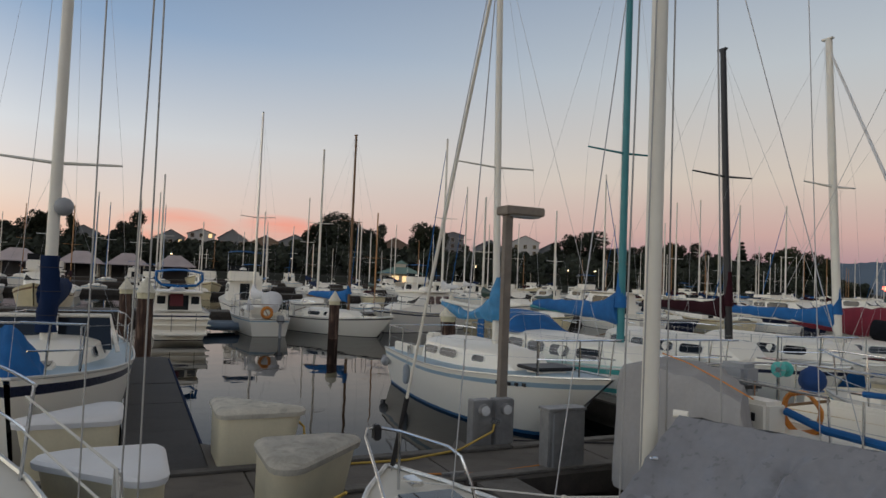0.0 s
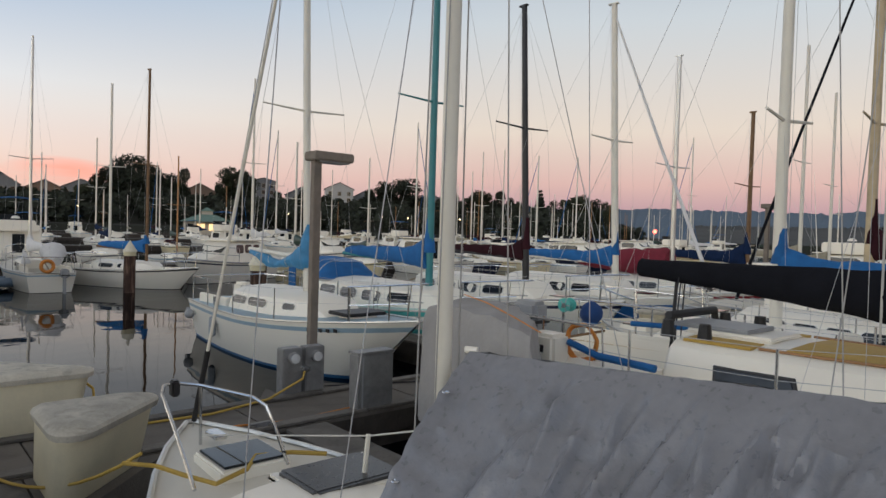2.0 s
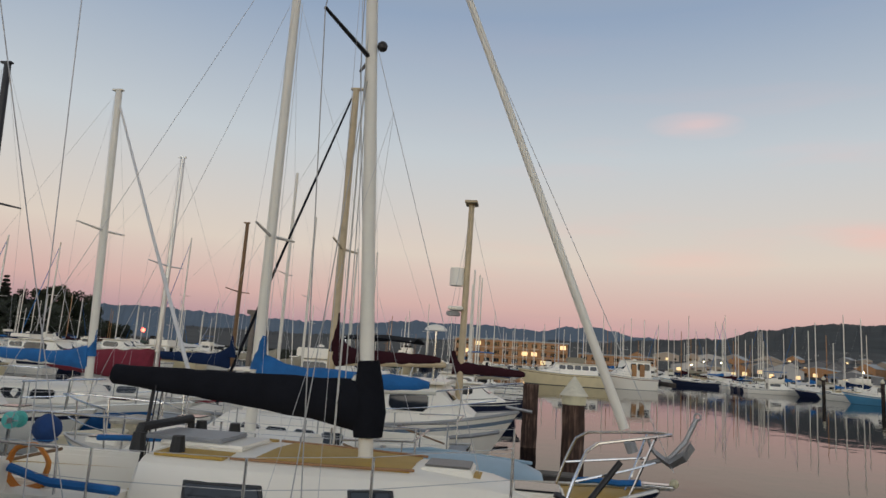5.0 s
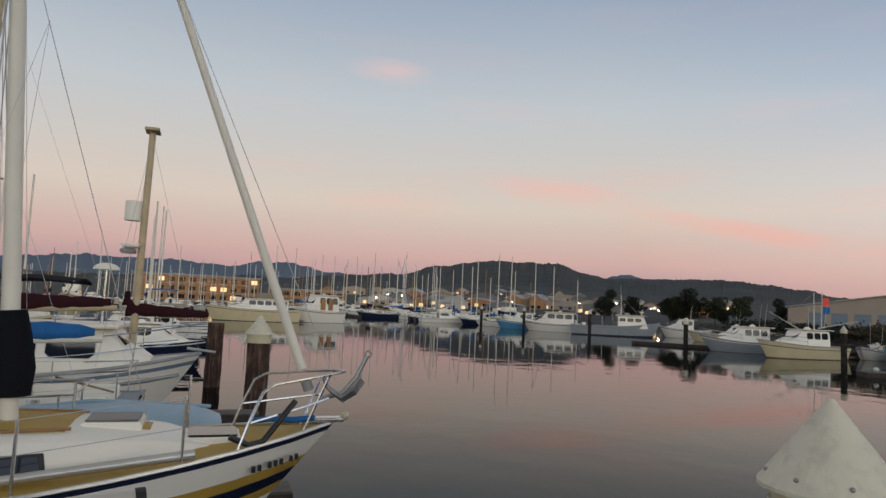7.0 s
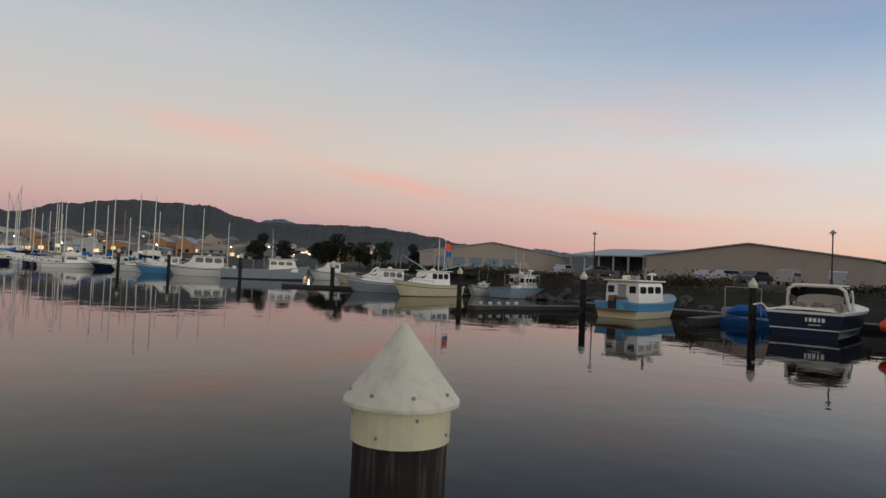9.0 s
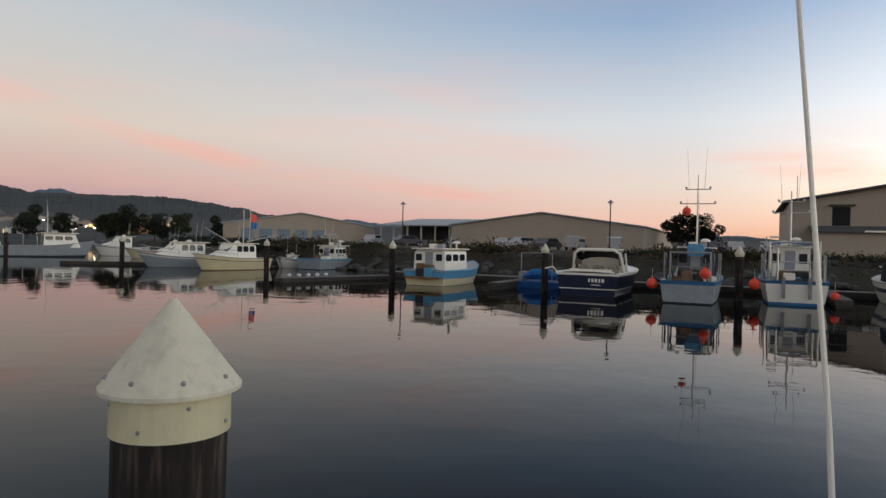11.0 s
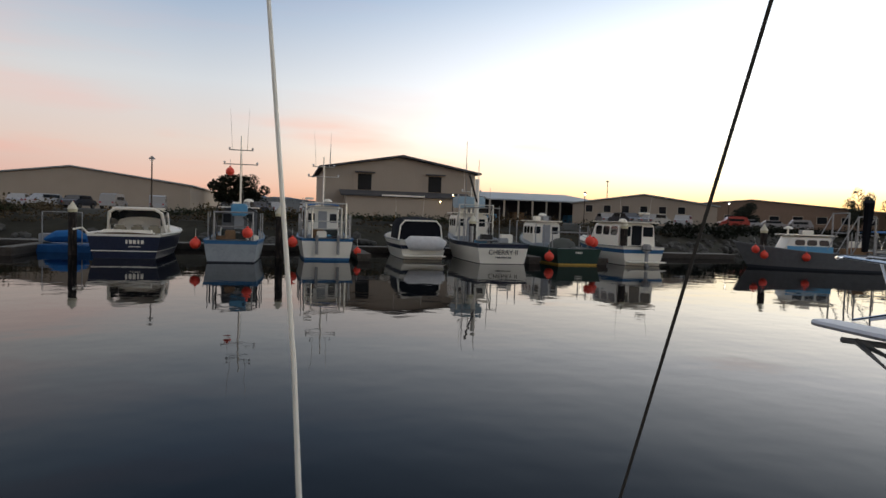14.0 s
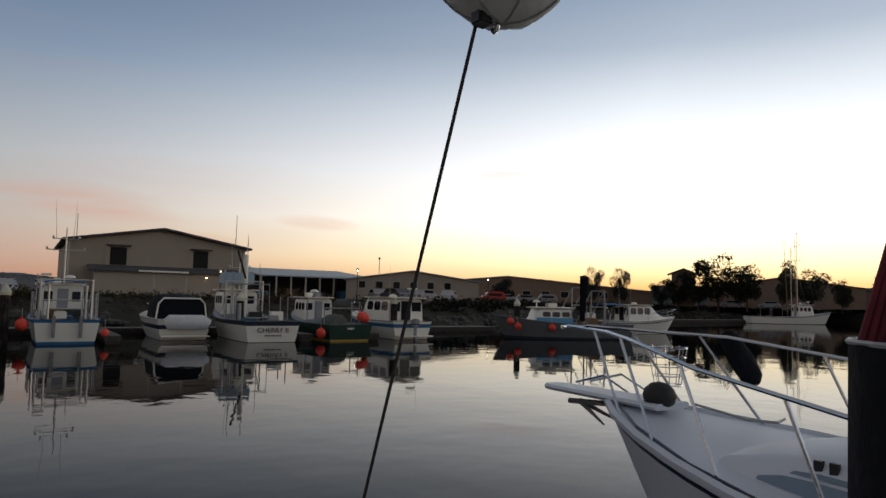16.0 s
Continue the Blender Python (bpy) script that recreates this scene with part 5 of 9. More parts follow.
    for i in range(19):
        t = i / 18
        q = 0.34 - 0.22 * t ** 0.6 + r.uniform(-0.01, 0.01)
        pts.append((r.uniform(-0.015, 0.015), 0.86 - 2.75 * t, 2.08 + 0.14 * t ** 0.7))
        ru.append(0.13 - 0.05 * t)
        rv.append(q * (0.85 if i else 0.8))
    bm = bmesh.new()
    loft(bm, sweep(pts, ru, rv, 14))
    cv = part("sail_cover", bm, BLACKCLOTH, boat, "black sail cover laced along the boom", smooth=True)
    bm = bmesh.new()
    loft(bm, sweep([(0, 0.93, 1.78), (0, 0.92, 2.02), (0, 0.9, 2.3), (0, 0.88, 2.54)], [0.14, 0.155, 0.13, 0.1], [0.15, 0.18, 0.15, 0.11], 12))
    part("collar", bm, BLACKCLOTH, cv, smooth=True)
    part("boom_spar", tubed([(0, 0.9, 1.92), (0, -1.92, 2.19)], 0.045, 10), BLACK, boat)
    part("boom_crutch_chain", tubed([(0.0, -1.42, 2.2), (0.02, -1.46, 1.2)], 0.02, 6), RUBBER, boat)
    for x in (-0.05, 0.03, 0.08):
        part("mainsheet", tubed([(x, -1.35, 2.2), (x * 2, -1.42, 1.05)], 0.008, 5), DARKROPE, boat)
    for x in (-0.14, 0.12, 0.16):
        part("lazy_line", tubed([(x, 0.62, 1.7), (x * 0.3, 0.58, 6.6)], 0.006, 5), WROPE, boat)
    # spreaders swept back, mast light, furled headsail
    for sd in (-1, 1):
        part("spreader", tubed([(0, 0.62, 5.85), (sd * 0.75, 0.3, 6.05)], 0.028, 6, r1=0.018), BLACK, boat)
        part("shroud", tubed([(sd * 1.22, 0.7, 1.05), (sd * 0.75, 0.3, 6.05), (0, 0.42, 8.8)], 0.006, 5), WIRE, boat)
        part("shroud", tubed([(sd * 1.18, 0.55, 1.05), (0, 0.62, 5.8)], 0.006, 5), WIRE, boat)
    part("steaming_light", ball(bmesh.new(), (0, 0.74, 6.0), 0.06, 10), BLACK, boat)
    head = Vector((0, 0.82, 8.75))
    foot = Vector((0, 3.6, 1.7))
    part("furled_headsail", tubed([foot.lerp(head, 0.05 + 0.95 * k / 40) for k in range(41)], 0.048, 12, r1=0.032), WHITESPAR, boat, "white furled headsail", smooth=True)
    part("furler_drum", tubed([foot.lerp(head, 0.02), foot.lerp(head, 0.034)], 0.055, 12), GREYPLASTIC, boat)
    part("inner_stay", tubed([(0, 2.1, 1.45), (0, 0.62, 6.2)], 0.004, 5), WIRELIGHT, boat)
    part("baby_stay_line", tubed([(0.12, 3.9, 1.7), (0.14, 0.6, 8.8)], 0.004, 5), WIRELIGHT, boat)
    # bow rail of two side hoops, anchor hung in it
    for sd in (-1, 1):
        rail = part("pulpit", tubed([(sd * 0.62, 2.85, 1.36), (sd * 0.6, 2.93, 1.6), (sd * 0.54, 3.05, 1.88), (sd * 0.48, 3.16, 1.95), (sd * 0.3, 3.55, 2.0), (sd * 0.12, 3.82, 2.03), (0, 3.9, 2.03)], 0.016, 8), STEEL, boat, smooth=True)
        part("mid_rail", tubed([(sd * 0.59, 2.95, 1.62), (sd * 0.34, 3.45, 1.72), (sd * 0.16, 3.72, 1.78)], 0.012, 6), STEEL, rail)
        part("pulpit_leg", tubed([(sd * 0.13, 3.5, 1.46), (sd * 0.2, 3.72, 2.02)], 0.014, 6), STEEL, rail)
    anchor = part("anchor", tubed([(0.05, 3.62, 1.74), (0.05, 3.88, 1.82), (0.05, 4.02, 1.98), (0.05, 4.12, 2.2)], 0.024, 7), GALV, boat, "galvanised plough anchor hung in the bow rail")
    bm = bmesh.new()
    loft(bm, [[(0.05 - w, y, z), (0.05, y + 0.05, z - 0.06), (0.05 + w, y, z), (0.05, y + 0.02, z + 0.03)] for y, z, w in ((3.66, 1.98, 0.02), (3.72, 1.86, 0.1), (3.84, 1.78, 0.14), (3.98, 1.86, 0.08), (4.06, 1.98, 0.02))])
    part("fluke", bm, GALV, anchor)
    part("anchor_shank_eye", tubed(ring_pts((0.05, 4.13, 2.22), 0.03, 10, axis="x"), 0.01, 5), GALV, anchor)
    part("bow_roller", boxed(-0.06, 0.08, 3.62, 3.92, 1.52, 1.57, 0.015), STEEL, boat)
    part("bow_light", ball(bmesh.new(), (0.0, 3.93, 1.58), 0.045, 10), CAPRING, boat)
    part("black_boathook", tubed([(0.6, 2.78, 1.5), (0.57, 2.95, 1.42), (0.54, 3.08, 1.45), (0.46, 3.36, 1.8)], 0.028, 8), BLACK, boat)
    part("blue_line", tubed([(-0.2, 3.0, 1.5), (-0.1, 3.2, 1.54), (0.05, 3.4, 1.55), (0.12, 3.6, 1.58)], 0.03, 6), BLUECLOTH, boat)
    stanchions(h, boat, [-3.5, -2.4, -1.2, 0.2, 1.25, 2.4], 0.58, r=0.013)
    part("spinnaker_pole", tubed([(1.06, -0.2, 1.14), (0.78, 2.5, 1.4)], 0.042, 10), ALU, boat, smooth=True)
    # cockpit stern: canister, hose, foam tubes, engine, reel on the near rail
    part("rail_hoop", tubed([(1.15, -1.55, 1.02), (1.15, -1.6, 1.62), (1.12, -3.6, 1.62), (0.6, -3.75, 1.62), (-0.6, -3.75, 1.62), (-1.12, -3.6, 1.62), (-1.15, -1.6, 1.62), (-1.15, -1.55, 1.02)], 0.015, 7), STEEL, boat)
    part("canister", boxed(1.1, 1.4, -2.42, -2.04, 1.1, 1.5, 0.04), WHITE, boat, "white liferaft canister on the rail")
    bars(boat, 1.405, -2.22, 1.3, 2, 0.12, 0.08, axis="y")
    for k in range(3):
        part("hose_coil", tubed(ring_pts((0.98 + k * 0.03, -1.98 + k * 0.02, 1.4), 0.19 + 0.01 * k, 22, axis="x", wob=0.04), 0.018, 6), HOSE, boat, "coiled orange hose")
    part("foam_tube", tubed([(1.18, -2.0, 1.42), (1.2, -1.6, 1.33), (1.2, -1.2, 1.32), (1.19, -0.95, 1.31)], 0.04, 8), BLUECLOTH, boat, "blue foam padding on the lifeline")
    part("foam_tube", tubed([(-0.8, -2.5, 1.42), (-0.82, -1.9, 1.45), (-0.85, -1.25, 1.5)], 0.035, 8), BLUECLOTH, boat, "blue foam padding on the lifeline")
    outboard(boat, 0.95, -2.75, 1.45, GREYPLASTIC, 0.8)
    reel = part("line_reel", tubed([(0.38, -2.62, 1.72), (0.50, -2.6, 1.72)], 0.05, 16), TEAL, boat, "teal line reel on a post")
    for x in (0.37, 0.49):
        part("flange", tubed([(x, -2.62, 1.72), (x + 0.015, -2.618, 1.72)], 0.085, 20), TEAL, reel)
    part("hub", tubed([(0.5, -2.6, 1.72), (0.54, -2.595, 1.72)], 0.028, 12), STEEL, reel)
    for k in range(5):
        a = 2 * math.pi * k / 5
        part("spoke", tubed([(0.51, -2.6, 1.72), (0.51, -2.6 + 0.075 * math.cos(a), 1.72 + 0.075 * math.sin(a))], 0.006, 5), GREYDECK, reel)
    part("reel_post", tubed([(0.46, -2.65, 1.0), (0.46, -2.65, 1.7)], 0.02, 6), STEEL, boat)
    bm, rings = bmesh.new(), []
    for k in range(12):
        t = k / 11
        rr = (0.03, 0.07, 0.105, 0.125, 0.135, 0.14, 0.138, 0.132, 0.12, 0.1, 0.075, 0.04)[k]
        rings.append([(0.1 + rr * (1 + 0.12 * noise.noise((math.cos(a) * 2, math.sin(a) * 2, t * 4)) + 0.05 * math.cos(6 * a) * t) * math.cos(a), -2.5 + rr * (1 + 0.12 * noise.noise((math.cos(a) * 2 + 7, math.sin(a) * 2, t * 4)) + 0.05 * math.cos(6 * a) * t) * math.sin(a), 1.76 - 0.3 * t) for a in [2 * math.pi * q / 18 for q in range(18)]])
    loft(bm, rings)
    bq = part("barbecue_cover", bm, mat("royal_blue_cover", (0.01, 0.05, 0.18), 0.8, bump=0.5, bscale=18), boat, "royal blue cloth cover tied over a rail barbecue", smooth=True)
    part("tie_cord", tubed(ring_pts((0.1, -2.5, 1.5), 0.115, 14), 0.006, 5), BLUECLOTH, bq)
    for sd in (-1, 1):
        bm = bmesh.new()
        loft(bm, [[(sd * x, y, z) for x, z in ((1.0 + 0.2 * v, 1.0), (1.0 + 0.19 * v, 1.0 + u), (0.94 + 0.18 * v, 1.03 + u), (0.8, 1.02 + u), (0.78, 1.0))] for y, u, v in ((-3.5, 0.1, 0.3), (-3.2, 0.17, 0.7), (-2.0, 0.2, 1.0), (-1.06, 0.22, 1.0))])
        part("cockpit_coaming", bm, WHITE, boat, smooth=True)
    # plain bars for the bow number
    for i in range(7):
        yy = 3.42 - i * 0.055 - (0.04 if i > 1 else 0) - (0.04 if i > 4 else 0)
        q = h.point(yy, 0.865, 1)
        part("marking", boxed(q.x - 0.03, q.x + 0.010, yy - 0.017, yy + 0.017, q.z - 0.025, q.z + 0.025), BLACK, boat)
    return boat


yellow_boat()
b9, h9, c9 = sailboat(at(9.8, 4.0, UP), "white sailboat with blue sail cover and white mast", L=5.6, B=2.2, fb=(1.1, 0.95, 0.9), mats=[WHITE, BOOT, BLUEPAINT], cab=(-1.0, 1.6, 0.8, 0.42), mast=(-0.1, 8.35, 0.085), mastm=WHITESPAR, cover=BLUECLOTH, boomlen=2.6, boomz=0.78, spread=(0.42,),
                      deck=DECKW, coverx=0.13, collar=0.5)
# pale blue upturned dinghy and clutter beside it
dg = thing("dinghy", pose(9.4, 1.2, 0.68, 0, 0, 4), "pale blue upturned dinghy lashed at the stern", "dinghy")
bm = bmesh.new()
loft(bm, sweep([(0, -1.5, 0.35), (0, -1.2, 0.4), (0, -0.3, 0.44), (0, 0.7, 0.42), (0, 1.3, 0.36), (0, 1.55, 0.3)], [0.5, 0.58, 0.64, 0.55, 0.3, 0.06], [0.16, 0.24, 0.27, 0.24, 0.17, 0.05], 14))
part("hull", bm, SKYPAINT, dg, smooth=True)
part("keel", tubed([(0, -1.4, 0.62), (0, 0, 0.71), (0, 1.3, 0.56)], 0.025, 6), SKYPAINT, dg)
part("gunwale", tubed(ring_pts((0, 0, 0.3), 0.6, 24, wob=0.0), 0.03, 6), WHITE, dg).scale = (0.95, 2.4, 1)
b12 = sailboat(at(12.7, 4.0, UP), "sailboat with buff painted mast, maroon sail cover and black furled jib", L=6.2, B=2.5, mats=[WHITE, BOOT, TEAK], cab=(-1.2, 1.8, 0.85, 0.42), mast=(-0.4, 7.9, 0.085), mastm=BUFFSPAR, cover=MAROON, boomlen=2.1, boomz=1.18, spread=(0.5,), coverx=0.11, wins=4, deck=GREYDECK)[0]
part("furled_jib", tubed([(0, 1.8, 1.45), (0, 0.75, 4.6), (0, -0.32, 7.7)], 0.034, 8, r1=0.02), BLACKCLOTH, b12, "black furled jib")


def motor_sailer():
    boat, h, c = motorboat(at(15.7, 3.7, DOWN), "white pilothouse motor sailer with buff mast and maroon covers", L=7.4, B=2.8, fb=(1.5, 1.1, 1.05), mats=[WHITE, BOOT, STRIPE], house=(-2.4, 2.3, 1.05, 0.98), panes=4, front=0.3, win=(0.42, 0.84))
    m = part("mast", tubed([(0, 2.3, 1.5), (0, 2.35, 6.3)], 0.085, 10, r1=0.07), BUFFSPAR, boat, smooth=True)
    part("masthead", boxed(-0.25, 0.25, 2.2, 2.5, 6.28, 6.34, 0.01), BUFFSPAR, m)
    part("radar", tubed([(-0.0, 2.1, 4.3), (0, 2.1, 4.72)], 0.17, 12), WHITE, m)
    part("radar_bracket", boxed(-0.3, 0.3, 1.95, 2.3, 3.72, 3.8, 0.02), WHITE, m)
    part("deck_floodlight", boxed(-0.35, 0.05, 1.9, 2.2, 3.6, 3.7, 0.02), GREYPLASTIC, m)
    sail_cover(boat, 2.15, 2.36, 3.8, 2.32, MAROON, 0.1, 0.3, seed=9)
    bimini(boat, -0.3, 1.3, 0.95, 2.95, BLACKCLOTH, foot=2.0)
    part("searchlight_mast", tubed([(0.5, 1.75, 2.0), (0.5, 1.75, 3.2)], 0.03, 6), STEEL, boat)
    part("radar_scanner", dome(bmesh.new(), (0.5, 1.75, 3.2), 0.26, 0.14, 14, 4), WHITE, boat, smooth=True)
    stay(boat, (0, 3.65, 1.55), (0, 2.35, 6.2), 0.006, WIRELIGHT)
    for sd in (-1, 1):
        stay(boat, (sd * 1.2, 1.8, 1.3), (0, 2.35, 6.1), 0.005, WIRELIGHT)
        part("rub_strake", tubed([h.point(y, 0.72, sd) + Vector((sd * 0.02, 0, 0)) for y in (-3.6, -2, 0, 1.6, 2.8, 3.5)], 0.05, 6), GREYPLASTIC, boat)
    part("anchor", tubed([(0, 3.4, 1.6), (0, 4.0, 1.52)], 0.035, 6), GALV, boat)
    return boat


motor_sailer()


def own_boat():
    """The sailboat from whose side deck the harbour is seen."""
    ox, oy = -1.35, 1.4
    boat, h, c = sailboat(at(ox, oy, UP), "white sailboat lying bow in at the main dock", L=11.0, B=2.85, fb=(1.1, 0.92, 0.9), cab=(-0.7, 2.9, 0.8, 0.36), mast=(-0.1, 11.5, 0.085), cover=None, boomlen=0.1, rails=0, spread=(), backstay=False, wins=3,
                          sheets=False, blunt=2.6)

    def w(x, y, z):
        return (x - ox, y - oy, z)

    pulpit(h, boat, h.L / 2 - 1.35, 0.66)
    for p, q in (((0.1, 3.4, 0.95), (0.05, 3.3, 9.5)), ((-0.16, 3.8, 0.95), (-0.2, 3.6, 9.5)), ((0.02, 3.45, 0.95), (0.08, 3.3, 9.5))):
        part("shroud", tubed([w(*p), w(*q)], 0.0045, 5), WIRE, boat)
    for z in (1.0, 0.62):
        part("lifeline", tubed([w(-0.62, 5.6, 0.95 + 0.66 * z), w(0.0, 3.95, 0.9 + 0.6 * z), w(0.06, 3.2, 0.5 + 0.6 * z)], 0.009, 5), WROPE, boat)
    part("stanchion", tubed([w(-0.02, 3.98, 0.92), w(0.0, 3.95, 1.5)], 0.015, 6), STEEL, boat)
    part("stanchion", tubed([w(0.06, 3.85, 0.92), w(0.02, 3.95, 1.48)], 0.012, 6), STEEL, boat)
    part("backstay", tubed([Vector(w(-1.363, -2.779, 1.120)).lerp(Vector(w(-1.783, 0.801, 11.320)), k / 60) for k in range(61)], 0.006, 6), mat("dark_wire_sheath", (0.03, 0.026, 0.022), 0.8, var=0.05, scale=0.5), boat, "dark sheathed backstay")
    cx, cy, cz = w(-1.525, -1.895, 3.730)
    bt = part("ball_reflector", ball(bmesh.new(), (cx, cy, cz), 0.225, 22), WHITECLOTH, boat, "round white ball slung on the backstay", smooth=True)
    for a in (0.3, 1.35, 2.4):
        part("seam", tubed([(cx + 0.227 * math.cos(a) * math.cos(q), cy + 0.227 * math.sin(a) * math.cos(q), cz + 0.227 * math.sin(q)) for q in [math.pi * 2 * k / 28 for k in range(29)]], 0.0035, 4), GREYPLASTIC, bt)
    part("clamp", boxed(cx + 0.04, cx + 0.09, cy - 0.04, cy + 0.01, cz - 0.24, cz - 0.18, 0.006), BLACK, bt)
    part("shackle", tubed(ring_pts((cx + 0.02, cy - 0.01, cz - 0.235), 0.016, 12, axis="x"), 0.006, 5), STEEL, bt)
    part("whip_aerial", tubed([w(-0.305, -3.365, 0.970), w(-0.245, -3.395, 2.020), w(-0.035, -3.415, 4.420)], 0.0145, 8, r1=0.008), WHITE, boat, "white whip aerial", smooth=True)
    # black sleeve over gear, pale rim, red lines
    sx, sy, _ = w(-1.820, -0.837, 0)
    sl = bmesh.new()
    loft(sl, sweep([(sx - 0.01, sy, 0.95), (sx - 0.01, sy - 0.01, 1.7), (sx, sy, 2.2), (sx, sy, 2.62)], [0.2, 0.215, 0.235, 0.225], [0.2, 0.22, 0.235, 0.225], 18))
    sv = part("canvas_sleeve", sl, BLACKCLOTH, boat, "black canvas sleeve over coiled gear", smooth=True)
    part("sleeve_rim", tubed(ring_pts((sx, sy, 2.623), 0.222, 24, wob=0.02), 0.006, 6), GREYPLASTIC, sv)
    part("coiled_gear", dome(bmesh.new(), (sx, sy, 2.61), 0.21, 0.03, 16, 4), BLACKCLOTH, sv)
    for k in range(5):
        a, b, c3 = w(-1.727 - 0.006 * k, -1.017 + 0.014 * k, 2.62), w(-1.743 - 0.004 * k, -0.977 + 0.010 * k, 2.78), w(-1.780 - 0.002 * k, -0.865 + 0.006 * k, 3.22)
        part("red_line", tubed([a, b, c3], 0.008, 6), REDROPE, sv, "red braided line")
    return boat


own_boat()


def bow_cruiser():
    boat = thing("motorboat", at(-5.51, -0.90, DOWN), "white sport fishing cruiser with bow pulpit and steel rail", "motorboat")
    boat.scale = (1.043, 1.043, 1.043)
    boat.location.z = 0.05
    h = Hull(8.36, 2.8, 1.62, 1.1, 1.2, transom=0.9, rake=1.05, flare=0.42, full=0.5, blunt=2.3)
    build_hull(h, boat, [COOLWHITE, BOOT, NAVY], ((0.02, 1), (0.93, 0), (0.955, 2), (1.0, 0)), n=24)
    build_deck(h, boat, COOLWHITE, None, n=24)
    build_rail(h, boat, COOLWHITE, 0.04, 0.0, "gunwale")
    c = Cabin([(-2.6, 1.15, 1.15, 1.2), (-0.6, 1.1, 1.2, 1.15), (0.4, 1.08, 1.28, 0.42), (1.7, 0.93, 1.36, 0.28), (2.5, 0.72, 1.42, 0.03)], lean=0.25, crown=0.05)
    body = c.build(boat, COOLWHITE, "deckhouse")
    for sd in (-1, 1):
        side_window(c, body, -2.4, -1.0, 0.5, 0.8, sd)
    part("deck_hatch", boxed(-0.3, 0.3, 1.0, 1.6, 1.63, 1.7, 0.02), GLASS, boat)
    # plank and roller ahead of the stem
    bm = bmesh.new()
    loft(bm, [[(x * w, y, z) for x, z in ((-0.17, 1.60), (0.17, 1.60), (0.2, 1.63), (0.17, 1.655), (-0.17, 1.655), (-0.2, 1.63))] for y, w in ((3.4, 1.2), (4.2, 1.0), (4.85, 0.8), (4.96, 0.62), (4.99, 0.3))])
    pk = part("bow_plank", bm, COOLWHITE, boat, "moulded white anchor plank")
    part("anchor", tubed([(0, 3.9, 1.56), (0, 4.7, 1.5)], 0.03, 6), GALV, pk)
    for sd in (-1, 1):
        part("fluke", tubed([(0, 4.55, 1.52), (sd * 0.12, 4.1, 1.36)], 0.03, 5, r1=0.01), GALV, pk)
        part("plank_rail", tubed([(sd * 0.13, 3.8, 1.71), (sd * 0.12, 4.1, 1.83), (sd * 0.1, 4.5, 1.72)], 0.012, 6), STEEL, pk)
    # the rail: rising forward, open at the plank
    ys = [4.35, 3.9, 3.3, 2.4, 1.2, 0.0, -1.2]
    for sd in (-1, 1):
        top = []
        for k, y in enumerate(ys):
            q = h.point(min(y, 4.25), 1, sd)
            top.append(Vector((q.x * 0.93 + sd * (0.1 if y > 4 else 0.05), y + (0.25 if k == 0 else 0), interp([(-1.2, 1.78), (0.0, 1.84), (1.7, 1.98), (2.5, 2.1), (3.5, 2.25), (4.6, 2.29)], y))))
        rail = part("rail", tubed(top if sd < 0 else top, 0.016, 8), STEEL, boat, smooth=True)
        for y, fwd in ((3.6, 0.5), (3.0, 0.52), (2.25, 0.33), (1.42, 0.26), (0.2, 0.25)):
            q, yt = h.point(y, 1, sd), y + fwd
            k = max(i for i in range(len(ys) - 1) if top[i].y >= yt)
            u = (top[k].y - yt) / (top[k].y - top[k + 1].y)
            part("rail_post", tubed([(q.x * 0.9, y, q.z), tuple(top[k].lerp(top[k + 1], u))], 0.013, 6), STEEL, rail)
    part("rail_bow", tubed([(-0.2, 4.6, 2.27), (-0.12, 4.7, 2.27), (0, 4.74, 2.27), (0.12, 4.7, 2.27), (0.2, 4.6, 2.27)], 0.016, 8), STEEL, boat)
    part("windlass", ball(bmesh.new(), (-0.05, 3.5, 1.71), 0.15, 12, 0.85), RUBBER, boat, "black covered windlass", smooth=True)
    part("bow_line", tubed([(0.0, 3.2, 1.68), (0.1, 2.95, 1.63), (0.02, 2.7, 1.62), (0.2, 2.55, 1.61), (0.42, 2.62, 1.61)], 0.012, 5), GREYPLASTIC, boat)
    for k in range(5):
        part("basket_hoop", tubed(ring_pts((0.5, 3.85, 1.74 + 0.09 * k), 0.13 + 0.014 * k, 14), 0.006, 4), STEEL, boat)
    for k in range(8):
        a = 2 * math.pi * k / 8
        part("basket_wire", tubed([(0.5 + 0.12 * math.cos(a), 3.85 + 0.12 * math.sin(a), 1.72), (0.5 + 0.19 * math.cos(a), 3.85 + 0.19 * math.sin(a), 2.12)], 0.005, 4), STEEL, boat)
    pad = bmesh.new()
    loft(pad, sweep([(0.86, 3.46, 2.27), (0.88, 3.42, 2.2), (0.88, 3.3, 2.02), (0.88, 3.2, 1.86), (0.88, 3.16, 1.8)], [0.08, 0.13, 0.15, 0.13, 0.05], [0.06, 0.09, 0.1, 0.09, 0.04], 10))
    part("folded_cover", pad, BLACKCLOTH, boat, "black folded cover on the rail", smooth=True)
    part("jackstaff", tubed([(-0.12, 4.4, 2.35), (-0.25, 4.25, 2.78)], 0.03, 6, r1=0.045), BLACKCLOTH, boat)
